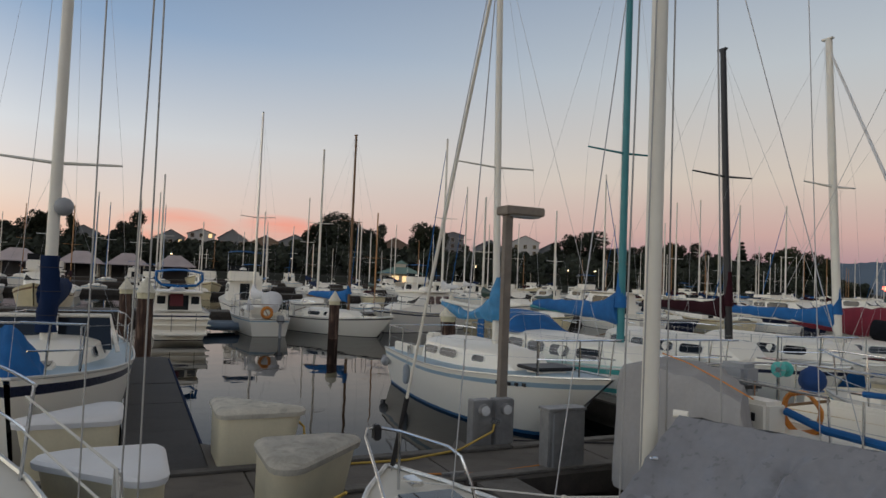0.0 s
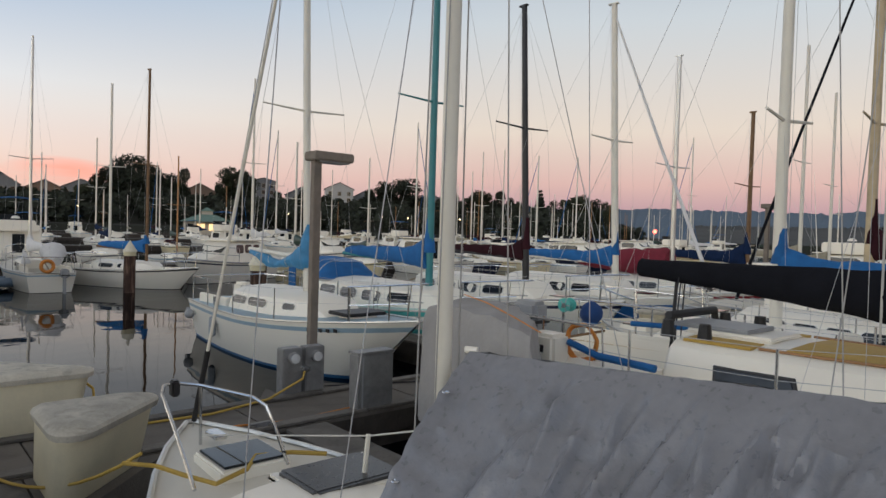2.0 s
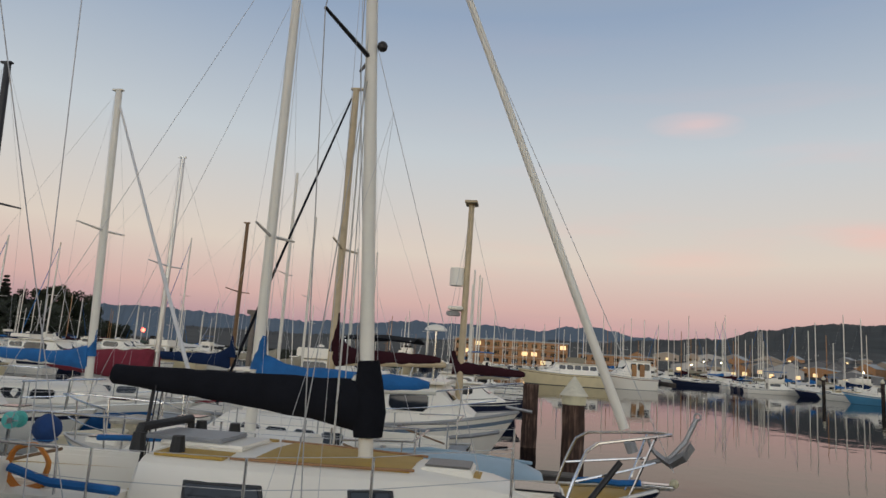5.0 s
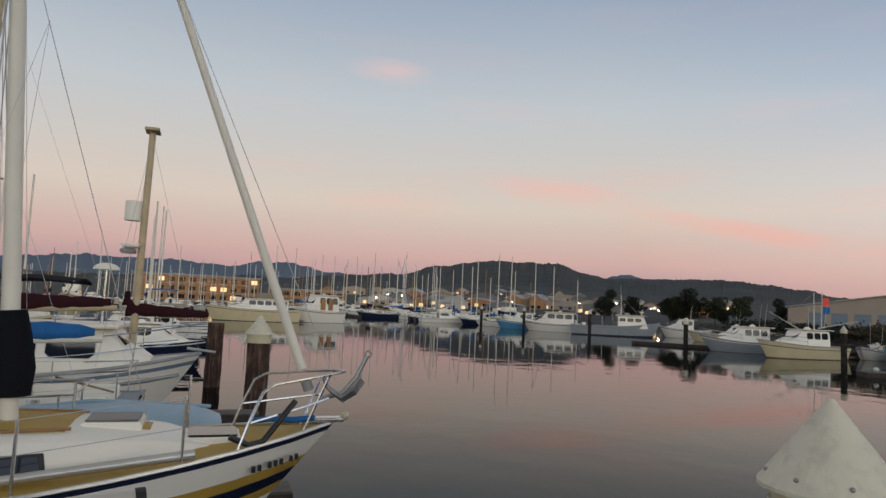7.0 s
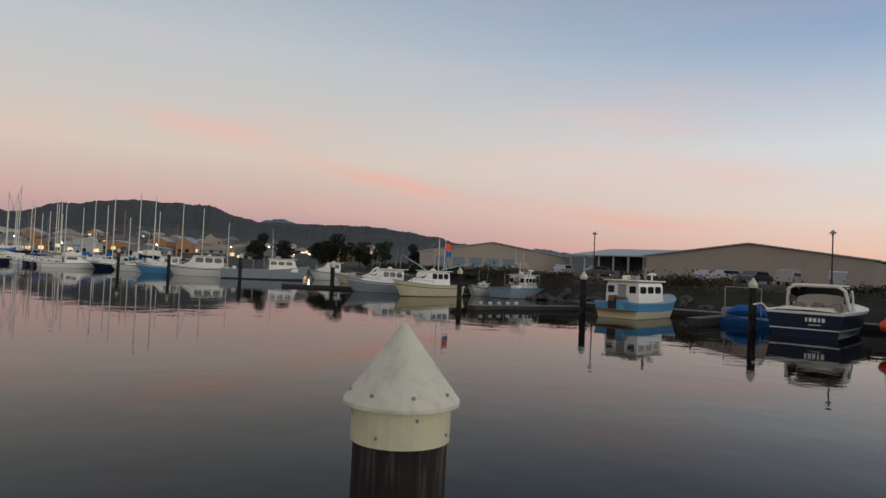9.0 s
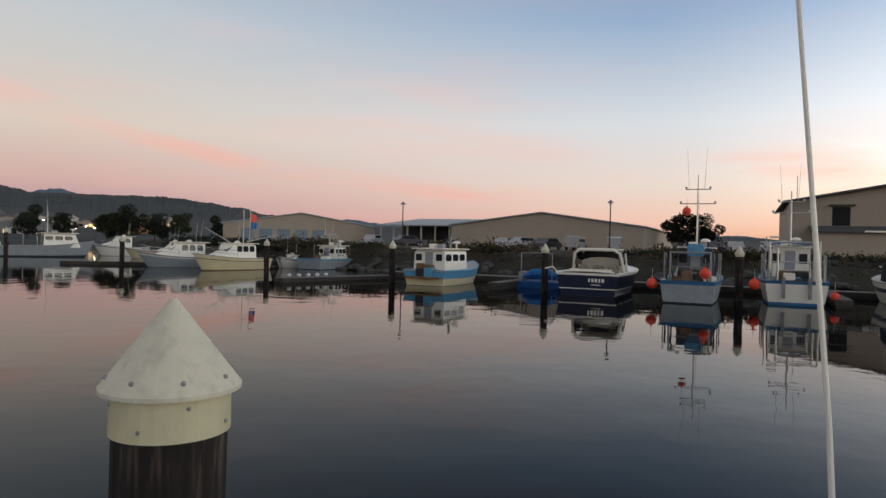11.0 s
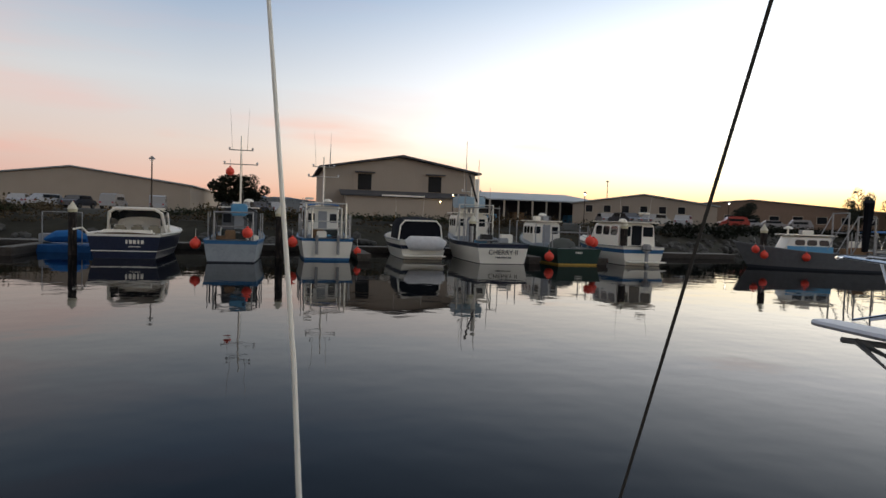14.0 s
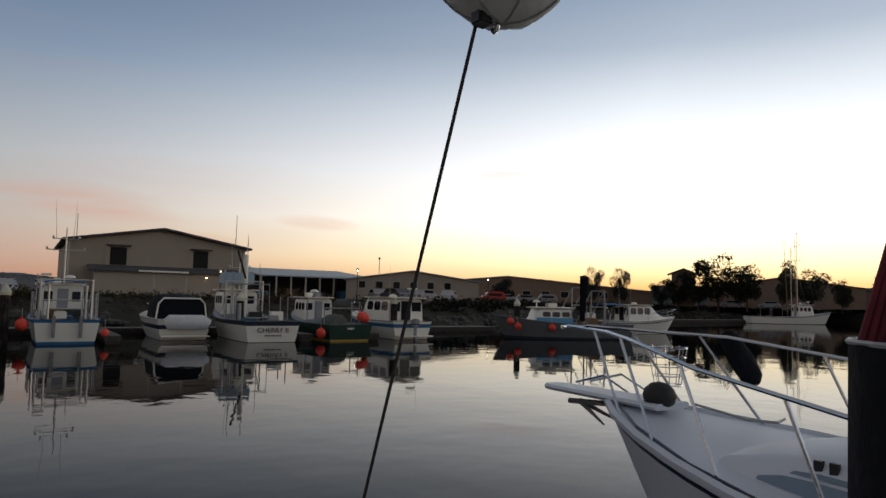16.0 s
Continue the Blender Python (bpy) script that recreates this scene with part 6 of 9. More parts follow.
    for k0, k1, y1 in ((0.12, 0.42, 2.1), (0.5, 0.58, 1.9)):
        bm = bmesh.new()
        loft(bm, [[c.side(y, k, -1, o) for k, o in ((k0, 0.004), (k0, 0.016), (k1, 0.016), (k1, 0.004))] for y in (y1, y1 - 0.2, 1.7, 1.2, 0.4, -0.5)])
        part("side_stripe", bm, STRIPE, body)
    part("sheer_line", tubed([h.point(y, 1, -1) * 0.965 + Vector((0, 0, 0.055)) for y in (4.0, 3.4, 2.6, 1.6, 0.4, -1.0)], 0.012, 5), NAVY, boat)
    for i in range(5):
        y = 1.72 - 0.1 * i - (0.06 if i > 1 else 0)
        q = c.side(y, 0.7, -1, 0.005)
        part("marking", boxed(q.x - 0.012, q.x + 0.02, y - 0.026, y + 0.026, q.z - 0.045, q.z + 0.045), BLACK, boat)
    return boat


bow_cruiser()

# ---- the opposite row, sterns to the fairway ----
mat("tarred_net", (0.025, 0.03, 0.028), 0.95, var=0.4, bump=1.0, bscale=30)
def wheelhouse(boat, h, y0, y1, w, hh, material=None, panes=3, roof=None, z=None):
    z = h.sheer(y0) - 0.1 if z is None else z
    c = Cabin([(y0, w, z, hh), (y1 - 0.25, w * 0.96, z, hh), (y1, w * 0.9, z, hh * 0.55), (y1 + 0.3, w * 0.8, z, hh * 0.1)], lean=0.06, crown=0.05)
    b = c.build(boat, material or WHITE, "wheelhouse")
    for sd in (-1, 1):
        for i in range(panes):
            a = y0 + 0.15 + (y1 - y0 - 0.5) * i / panes
            side_window(c, b, a, a + (y1 - y0 - 0.5) / panes * 0.8, 0.5, 0.8, sd)
    part("aft_door", boxed(-0.3, 0.25, y0 - 0.03, y0 + 0.02, z + 0.1, z + hh * 0.88, 0.01), GREYPLASTIC, b)
    for x in (-0.68, 0.6):
        part("aft_window", boxed(x * w - 0.22, x * w + 0.22, y0 - 0.03, y0 + 0.02, z + hh * 0.5, z + hh * 0.8, 0.02), GLASS, b)
    part("roof", boxed(-w * 1.02, w * 1.02, y0 - 0.35, y1 + 0.1, z + hh + 0.02, z + hh + 0.1, 0.03), roof or WHITE, boat)
    return z + hh + 0.1


def gantry(boat, y, w, z0, z1, material=None, r=0.06):
    g = part("gantry", tubed([(-w, y, z0), (-w, y, z1), (w, y, z1), (w, y, z0)], r, 8), material or ALU, boat, "stern gantry of round tube")
    part("gantry_brace", tubed([(-w, y, z0 + (z1 - z0) * 0.55), (w, y, z0 + (z1 - z0) * 0.55)], r * 0.6, 6), material or ALU, g)
    for sd in (-1, 1):
        part("gantry_stay", tubed([(sd * w, y, z1), (sd * w * 0.9, y + 1.4, z0)], r * 0.6, 6), material or ALU, g)
    return g


def net_drum(boat, y, z, w=0.8, r=0.55, net=None):
    d = part("net_drum", tubed([(-w, y, z), (w, y, z)], r * 0.8, 16), net or bpy.data.materials["tarred_net"], boat, "drum wound with dark net")
    for sd in (-1, 1):
        part("drum_plate", tubed([(sd * w, y, z), (sd * (w + 0.05), y, z)], r, 20), ALU, d)
    return d


def gear_mast(boat, y, z0, z1, arms=((0.6, 1.0), (0.8, 0.7)), r=0.06, material=None, aerials=True):
    m = part("mast", tubed([(0, y, z0), (0, y, z1)], r, 8, r1=r * 0.6), material or ALU, boat)
    for k, a in arms:
        z = z0 + (z1 - z0) * k
        part("crosstree", tubed([(-a, y, z), (a, y, z)], r * 0.5, 6), material or ALU, m)
        for sd in (-1, 1):
            part("mast_light", ball(bmesh.new(), (sd * a * 0.95, y, z + 0.1), 0.07, 8), WHITECLOTH, m)
    if aerials:
        for x in (-0.5, 0.35):
            part("aerial", tubed([(x, y, z0 + (z1 - z0) * 0.8), (x * 1.3, y - 0.1, z1 + 1.6)], 0.016, 5, r1=0.006), WHITE, m)
    stay(boat, (0, y + 3.0, z0 - 0.6), (0, y, z1), 0.012)
    return m


def workboat(m, label, L=10.5, B=3.2, fb=(1.9, 1.15, 1.15), mats=None, bands=((0.12, 1), (0.8, 0), (1.0, 2)), house=(0.6, 3.2, 1.15, 1.9), gear=(), mastz=6.0, housem=None, roof=None, cloth=None, cat="fishing boat", rails=True):
    boat = thing("fishing_boat", m, label, cat, "work boats of the opposite dock")
    h = Hull(L, B, *fb, transom=0.88, rake=1.0, flare=0.25, full=0.45)
    build_hull(h, boat, mats, bands, n=16)
    build_deck(h, boat, GREYDECK, (-L * 0.48, house[0] - 0.2), 0.55, n=16, wide=0.86)
    build_rail(h, boat, mats[2], 0.05, 0.0, "cap_rail")
    zt = wheelhouse(boat, h, *house, material=housem, roof=roof)
    if mastz:
        gear_mast(boat, house[0] + 0.4, zt, mastz)
    for k in range(2):
        part("roof_box", boxed(-0.5 + k * 0.6, -0.1 + k * 0.6, house[0] + 0.9, house[0] + 1.5, zt, zt + 0.3, 0.04), GREYPLASTIC if k else WHITE, boat)
    part("radar", dome(bmesh.new(), (0.4, house[1] - 0.5, zt + 0.35), 0.3, 0.18, 12, 4), WHITE, boat, smooth=True)
    part("radar_foot", tubed([(0.4, house[1] - 0.5, zt), (0.4, house[1] - 0.5, zt + 0.36)], 0.06, 8), WHITE, boat)
    if cloth:
        bimini(boat, -0.4, house[0] - 0.1, 1.0, zt + 0.1, cloth, foot=h.mid)
    if rails:
        for sd in (-1, 1):
            for y in (-L * 0.3, -L * 0.15):
                q = h.point(y, 1, sd)
                part("trolling_post", tubed([q * 0.95, q * 0.95 + Vector((0, 0, 1.5))], 0.035, 6), GALV, boat)
    # fish boxes and coiled lines on the after deck
    r = random.Random(int(L * 100 + B * 10 + fb[0] * 1000))
    for k in range(5):
        x, y = r.uniform(-1.0, 0.6), r.uniform(-L * 0.42, house[0] - 1.2)
        part("deck_gear", boxed(x, x + r.uniform(0.4, 0.8), y, y + r.uniform(0.4, 0.8), h.mid - 0.5, h.mid + r.uniform(0.0, 0.55), 0.04), r.choice((GREYPLASTIC, WHITE, BLUEPAINT, TEAK, BLACK)), boat)
    part("coiled_line", tubed(ring_pts((0.3, -L * 0.3, h.mid + 0.1), 0.28, 16, 3.0, wob=0.05), 0.03, 5), DARKROPE, boat)
    return boat, h


def opposite_row():
    # white workboat with the blue band
    b, h = workboat(at(18.85, -42.8, DOWN), "white workboat with light blue hull band and boxy cabin", L=8.5, B=3.3, fb=(1.5, 1.0, 0.98), mats=[CREAM, BOOT, BLUEPAINT], bands=((0.02, 1), (0.48, 0), (0.97, 2), (1, 0)), house=(-3.4, 0.6, 1.15, 1.45), mastz=0, cat="workboat", rails=False)
    part("stern_step", boxed(-1.3, 1.3, -4.6, -4.25, 0.5, 0.6, 0.03), TEAK, b)
    part("exhaust_stack", tubed([(0.5, -1.2, 2.2), (0.5, -1.2, 3.3)], 0.09, 8), GALV, b)
    # navy sport cruiser: open cockpit under a white arch
    b = thing("motorboat", at(8.05, -42.6, DOWN), "navy blue sport cruiser with white arch and open cockpit", "motorboat")
    h = Hull(10.5, 3.8, 1.6, 1.3, 1.3, transom=0.93, rake=1.2, flare=0.3, full=0.5)
    build_hull(h, b, [NAVY, BOOT, WHITE], ((0.02, 1), (0.3, 0), (0.34, 2), (0.9, 0), (1.0, 2)), n=16)
    build_deck(h, b, WHITE, (-4.9, -0.8), 0.6, n=16, wide=0.84, wellmat=TEAK)
    build_rail(h, b, WHITE, 0.06, 0.0, "gunwale")
    c = Cabin([(-1.0, 1.5, 1.25, 0.8), (0.4, 1.35, 1.3, 0.7), (2.4, 0.9, 1.4, 0.15)], lean=0.2)
    c.build(b, WHITE, "foredeck_cabin")
    for y, lean, r in ((-2.6, 0.5, 0.12), (-0.7, -0.2, 0.07)):
        part("arch", tubed([(-1.5, y + lean, 1.3), (-1.34, y, 2.4), (-1.0, y - 0.1, 2.62), (1.0, y - 0.1, 2.62), (1.34, y, 2.4), (1.5, y + lean, 1.3)], r * 0.8, 8), WHITE, b, smooth=True)
    part("hardtop", boxed(-1.25, 1.25, -2.7, -0.5, 2.61, 2.7, 0.05), WHITE, b)
    part("windscreen", boxed(-1.3, 1.3, -0.62, -0.55, 1.9, 2.58, 0.02), GLASS, b)
    part("companion_bulkhead", boxed(-1.3, 1.3, -0.9, -0.7, 0.75, 1.9, 0.03), TEAK, b)
    for sd in (-1, 1):
        part("side_screen", boxed(*sorted((sd * 1.28, sd * 1.33)), -2.5, -0.7, 1.7, 2.5, 0.02), GLASS, b)
    for x in (-0.9, 0.0, 0.9):
        part("helm_seat", boxed(x - 0.3, x + 0.3, -2.4, -1.9, 0.75, 1.7, 0.1), TANCLOTH, b)
    part("aft_bench", boxed(-1.3, 1.3, -4.7, -4.1, 0.75, 1.5, 0.12), WHITE, b)
    part("davit", tubed([(-1.7, -4.9, 1.2), (-1.9, -5.5, 1.6), (-2.3, -5.6, 1.5)], 0.05, 6), WHITE, b)
    bars(b, 0.5, -5.245, 0.8, 5, 0.95, 0.2, material=WHITE)
    bars(b, 0.5, -5.24, 0.62, 7, 0.6, 0.06, material=WHITE)
    # blue barge behind a pile
    b = thing("barge", at(13.0, -43.5), "small blue work barge with a blue tarpaulin", "barge")
    part("hull", boxed(-2.3, 1.4, -1.2, 1.6, -0.2, 0.42, 0.06, taper=0.12), mat("blue_barge_paint", (0.015, 0.10, 0.28), 0.5, var=0.2, spot=0.2), b)
    bm = bmesh.new()
    loft(bm, sweep([(-1.6, 0, 0.7), (-1.0, 0, 0.9), (0.0, 0.1, 0.85), (0.7, 0, 0.65)], [0.3, 0.6, 0.6, 0.2], [0.2, 0.4, 0.36, 0.15], 10))
    part("tarpaulin", bm, BLUECLOTH, b, smooth=True)
    part("frame", tubed([(-1.5, 0.8, 0.4), (-1.5, 0.8, 2.3), (0.6, 0.8, 2.3), (0.6, 0.8, 0.4)], 0.04, 6), GALV, b)
    part("crate", boxed(0.2, 1.0, -0.8, 0.2, 0.5, 1.0, 0.03), GREYPLASTIC, b)
    # grey fishing boat
    b, h = workboat(at(2.65, -41.0, DOWN), "grey fishing boat with blue trim, net drum and tall mast", L=10.5, B=3.0, fb=(1.8, 1.15, 1.15), mats=[mat("grey_hull_paint", (0.30, 0.33, 0.35), 0.5, spot=0.2), BOOT, BLUETRIM], bands=((0.06, 1), (0.84, 0), (1.0, 2)), house=(0.8, 3.2, 1.05, 1.7), mastz=7.2, housem=mat("weathered_dark_house_paint", (0.12, 0.125, 0.13), 0.6, spot=0.3))
    part("piled_net", ball(bmesh.new(), (0.2, -2.9, 1.1), 0.85, 12, 0.75), bpy.data.materials["tarred_net"], b, "dark net piled on the after deck", smooth=True)
    for x, y, z in ((-1.2, -3.4, 2.3), (1.2, -2.6, 2.6), (-1.1, -1.2, 2.9), (0.9, -4.4, 2.1)):
        part("davit_post", tubed([(x, y, 0.9), (x, y + 0.1, z), (x * 0.6, y + 0.3, z + 0.25)], 0.045, 6), RUBBER, b)
    gantry(b, -3.6, 1.0, 0.9, 2.6, GALV)
    net_drum(b, -1.4, 1.2)
    for x, z in ((0.8, 1.55), (-1.75, 0.95)):
        buoy(b, (x, -4.9, z), 0.28)
    buoy(b, (-0.55, 0.4, 5.0), 0.25)
    part("blue_tub", boxed(-0.4, 0.5, -0.6, 0.2, 2.4, 3.1, 0.08), BLUEPAINT, b)
    # white gillnetter
    b, h = workboat(at(-2.4, -43.9, DOWN), "white gillnetter with blue trim and stern gantry", L=10.5, B=3.3, fb=(1.9, 1.25, 1.2), mats=[WHITE, BLUETRIM, BLUETRIM], bands=((0.12, 1), (0.88, 0), (1.0, 2)), house=(0.4, 3.0, 1.1, 1.9), mastz=6.4, cloth=BLUECLOTH)
    gantry(b, -4.3, 0.85, 0.3, 3.0)
    gantry(b, -3.2, 1.2, 0.9, 3.3)
    net_drum(b, -2.2, 1.3, 0.75)
    for x in (-0.6, 0.6):
        part("stern_roller_arm", boxed(x - 0.08, x + 0.08, -5.42, -5.27, 0.35, 1.45, 0.02), GALV, b)
    part("deck_light", boxed(-1.25, -0.75, -3.3, -3.1, 3.5, 3.62, 0.02), WHITE, b)
    for x, y, z in ((-1.3, -3.9, 3.0), (1.35, -4.0, 2.6), (-1.4, -2.0, 3.6), (1.4, -1.8, 3.4), (1.5, -3.0, 2.0), (-1.5, -2.9, 2.0)):
        part("deck_pole", tubed([(x, y, 1.0), (x * 0.97, y, z)], 0.045, 5, r1=0.03), GALV, b)
    for z in (1.75, 2.2):
        part("side_bar", tubed([(-1.4, -4.0, z), (-1.42, -2.0, z + 0.1)], 0.03, 5), STEEL, b)
        part("side_bar", tubed([(1.38, -4.0, z), (1.42, -1.8, z + 0.1)], 0.03, 5), STEEL, b)
    buoy(b, (-1.95, -4.9, 1.0), 0.3)
    buoy(b, (1.75, -4.9, 0.55), 0.22)
    # white express cruiser with a rolled dinghy across its stern
    b, h, c = motorboat(at(-8.4, -45.2, DOWN), "white express cruiser with dark canvas enclosure and stern dinghy", L=9.3, B=3.3, fb=(1.6, 1.2, 1.2), mats=[WHITE, BOOT, NAVY], bands=((0.02, 1), (0.55, 0), (0.75, 2), (1.0, 0)), house=(0.2, 2.4, 1.2, 0.8), rails=False)
    bm = bmesh.new()
    loft(bm, [[(x * w, y, z) for x, z in ((-1.45, 1.1), (-1.35, zt - 0.35), (-1.1, zt), (0, zt + 0.08), (1.1, zt), (1.35, zt - 0.35), (1.45, 1.1))] for y, w, zt in ((-3.6, 0.94, 2.35), (-2.0, 0.95, 2.6), (0.2, 0.92, 2.5), (1.0, 0.8, 1.8))])
    en = part("canvas_enclosure", bm, BLACKCLOTH, b, "dark canvas cockpit enclosure", smooth=True)
    part("enclosure_frame", tubed([(-1.42, -3.62, 1.15), (-1.3, -3.62, 2.1), (-1.02, -3.62, 2.42), (1.02, -3.62, 2.42), (1.3, -3.62, 2.1), (1.42, -3.62, 1.15)], 0.05, 8), WHITE, en)
    bm = bmesh.new()
    loft(bm, sweep([(-1.1, -4.9, 0.95), (-0.9, -4.95, 1.05), (0.9, -4.95, 1.05), (1.25, -4.9, 0.95)], [0.2, 0.3, 0.3, 0.2], [0.3, 0.44, 0.44, 0.3], 12))
    part("rolled_dinghy", bm, WHITECLOTH, b, "white covered dinghy across the stern", smooth=True)
    # lettered fishing boat
    b, h = workboat(at(-12.7, -43.3, DOWN), "white fishing boat with lettered transom and blue canopy", L=11, B=3.6, fb=(2.0, 1.2, 1.2), mats=[WHITE, BOOT, NAVY], bands=((0.02, 1), (0.8, 0), (1.0, 2)), house=(1.6, 4.0, 1.2, 1.7), mastz=4.9, rails=True)
    tag_text("CHERRY II", 0.41, BLACK, b, pose(0.0, -5.515, 0.58, 90, 0, 0), label="dark capital letters")
    bars(b, 0.0, -5.49, 0.36, 9, 1.0, 0.09)
    gantry(b, 0.6, 1.2, 1.0, 3.6)
    fl = part("flybridge_canopy", boxed(-1.0, 1.0, 1.8, 3.4, 3.4, 4.2, 0.1), SKYPAINT, b, "pale blue flybridge canopy")
    part("tower", tubed([(0.2, 1.3, 1.2), (0.2, 1.3, 5.4)], 0.16, 10), WHITE, b)
    part("boom_derrick", tubed([(0.2, 1.2, 3.8), (-0.6, 0.4, 5.6)], 0.07, 6), RUBBER, b)
    part("hauler", tubed([(-1.3, -3.0, 1.2), (-1.3, -3.0, 2.2)], 0.12, 8), GALV, b)
    part("deck_table", boxed(-0.8, 1.2, -2.8, -1.6, 1.25, 1.33, 0.02), GALV, b)
    for x, y, z in ((-1.2, -0.6, 4.2), (1.25, -0.8, 3.6), (0.9, 0.3, 4.8), (-0.7, 0.9, 6.4), (0.5, 1.9, 6.8)):
        part("deck_pole", tubed([(x, y, 1.1), (x * 0.96, y + 0.05, z)], 0.035, 5, r1=0.015), GALV, b)
    part("cross_beam", tubed([(-1.2, -0.6, 3.4), (1.25, -0.8, 3.4)], 0.04, 6), GALV, b)
    # dark green boat
    b, h = workboat(at(-17.6, -42.6, DOWN), "dark green fishing boat with white wheelhouse and pink floats", L=9.5, B=3.3, fb=(1.8, 1.0, 1.0), mats=[GREEN, YELLOW, GREEN], bands=((0.1, 1), (0.85, 0), (1.0, 2)), house=(0.6, 3.0, 1.0, 1.6), mastz=0)
    part("piled_net", ball(bmesh.new(), (-0.2, -2.6, 1.0), 0.9, 12, 0.7), mat("heaped_net", (0.10, 0.11, 0.10), 0.95, bump=1.0, bscale=25), b, smooth=True)
    part("frame", tubed([(-1.3, -3.6, 0.8), (-1.3, -3.6, 2.0), (1.1, -3.6, 2.0), (1.1, -3.6, 0.8)], 0.05, 6), GALV, b)
    for x, y, z in ((1.35, -3.9, 1.4), (0.95, -4.2, 1.5), (-1.85, -4.5, 0.5)):
        buoy(b, (x, y, z), 0.3)
    bars(b, 0, -4.745, 0.72, 4, 0.5, 0.12, material=WHITE)
    # white cabin boat
    b, h, c = motorboat(at(-22.2, -42.6, DOWN), "white cabin boat with broad blue stripe", L=8.8, B=3.2, fb=(1.7, 1.2, 1.2), mats=[WHITE, BOOT, BLUETRIM], bands=((0.02, 1), (0.66, 0), (0.86, 2), (1, 0)), house=(-3.4, 1.0, 1.35, 1.55), panes=3, cat="workboat")
    part("life_ring", tubed(ring_pts((0.3, -3.7, 3.35), 0.3, 18), 0.06, 8), WHITE, b)
    outboard(b, 0.0, -4.7, 0.9, GREYPLASTIC, 1.2)
    # further along: side-on grey boat, cruiser, troller
    DARKHULL = mat("dull_grey_hull", (0.13, 0.135, 0.14), 0.6, spot=0.2)
    b, h = workboat(at(-34.5, -37.5, 248), "grey fishing boat with blue wheelhouse and orange floats", L=10.5, B=3.2, fb=(1.7, 1.1, 1.1), mats=[DARKHULL, BOOT, DARKHULL], house=(-0.5, 2.2, 1.1, 1.2), mastz=0, housem=WHITE)
    for sd in (-1, 1):
        part("house_band", boxed(*sorted((sd * 1.08, sd * 1.13)), -0.6, 2.2, 1.1, 1.55, 0.01), BLUEPAINT, b)
    gantry(b, -3.0, 1.2, 0.9, 3.6, GALV)
    gantry(b, -1.4, 1.2, 0.9, 3.8, GALV)
    for p in ((-1.25, 4.2, 1.25), (-1.45, 3.7, 0.9), (-1.65, 1.2, 0.85)):
        buoy(b, p, 0.26)
    b, h, c = motorboat(at(-47.6, -41.8, 75), "white cabin cruiser with blue canvas and outboard engine", L=8.5, B=3.0, fb=(1.6, 1.15, 1.1), canvas=BLUECLOTH, house=(-1.4, 1.8, 1.2, 1.5))
    outboard(b, 0, -4.6, 1.0, WHITE, 2.0)
    b, h = workboat(at(-105.4, -60.6, 57), "white double-ended troller with two bare masts", L=13.5, B=3.6, fb=(2.0, 1.2, 1.1), mats=[WHITE, BOOT, GREYPLASTIC], bands=((0.05, 1), (0.9, 0), (1.0, 2)), house=(1.0, 3.4, 1.2, 2.0), mastz=15, cat="troller")
    gear_mast(b, 0.4, 1.2, 12.5)
    for sd in (-1, 1):
        part("trolling_pole", tubed([(sd * 1.4, 0.5, 1.5), (sd * 1.7, 0.2, 13.6)], 0.06, 6, r1=0.03), WOODSPAR, b)
    # cream cruiser and its neighbours at the bend
    b, h, c = motorboat(at(41.3, -45.4, -4), "cream hulled cruiser with white cabin and fishing mast", L=8.0, B=2.9, fb=(1.45, 1.0, 1.05), mats=[CREAM, BOOT, TEAK], bands=((0.06, 2), (0.72, 0), (0.76, 1), (1.0, 0)), house=(-2.2, 1.0, 1.05, 1.3), mastz=5.4, cat="motorboat")
    part("outrigger", tubed([(0.8, -0.8, 2.4), (2.9, 0.2, 3.7)], 0.05, 6, r1=0.02), ALU, b)
    part("outrigger", tubed([(-0.8, -1.2, 2.5), (-2.9, -3.0, 3.2)], 0.05, 6, r1=0.02), ALU, b)
    fl = bmesh.new()
    loft(fl, [[(-0.25 + 0.05 * math.sin(y * 4), y, z) for z in (4.3, 4.6, 5.0)] + [(-0.23 + 0.05 * math.sin(y * 4), y, z) for z in (5.0, 4.6, 4.3)] for y in (-2.2, -2.4, -2.7, -2.95)])
    part("flag", fl, [ORANGE], b, "orange and blue flag hanging slack")
    fl = bmesh.new()
    loft(fl, [[(-0.25 + 0.05 * math.sin(y * 4), y, z) for z in (3.7, 4.28)] + [(-0.23 + 0.05 * math.sin(y * 4), y, z) for z in (4.28, 3.7)] for y in (-2.25, -2.6, -3.0)])
    part("flag_fly", fl, BLUECLOTH, b)
    part("flagstaff", tubed([(-0.24, -2.1, 2.6), (-0.24, -2.2, 5.6)], 0.03, 6), ALU, b)
    motorboat(at(47.4, -45.6, -30), "grey cabin boat moored beside the cream cruiser", L=7.4, B=2.7, fb=(1.4, 1.0, 0.95), mats=[bpy.data.materials["grey_hull_paint"], BOOT, WHITE], house=(-2.0, 1.0, 1.05, 1.35))
    motorboat(at(41.6, -54.4, 15), "small white open boat with dark sheer line", L=5.6, B=2.2, fb=(1.1, 0.8, 0.75), mats=[WHITE, BOOT, BLACK], house=(-0.6, 0.6, 0.6, 0.5), rails=False)
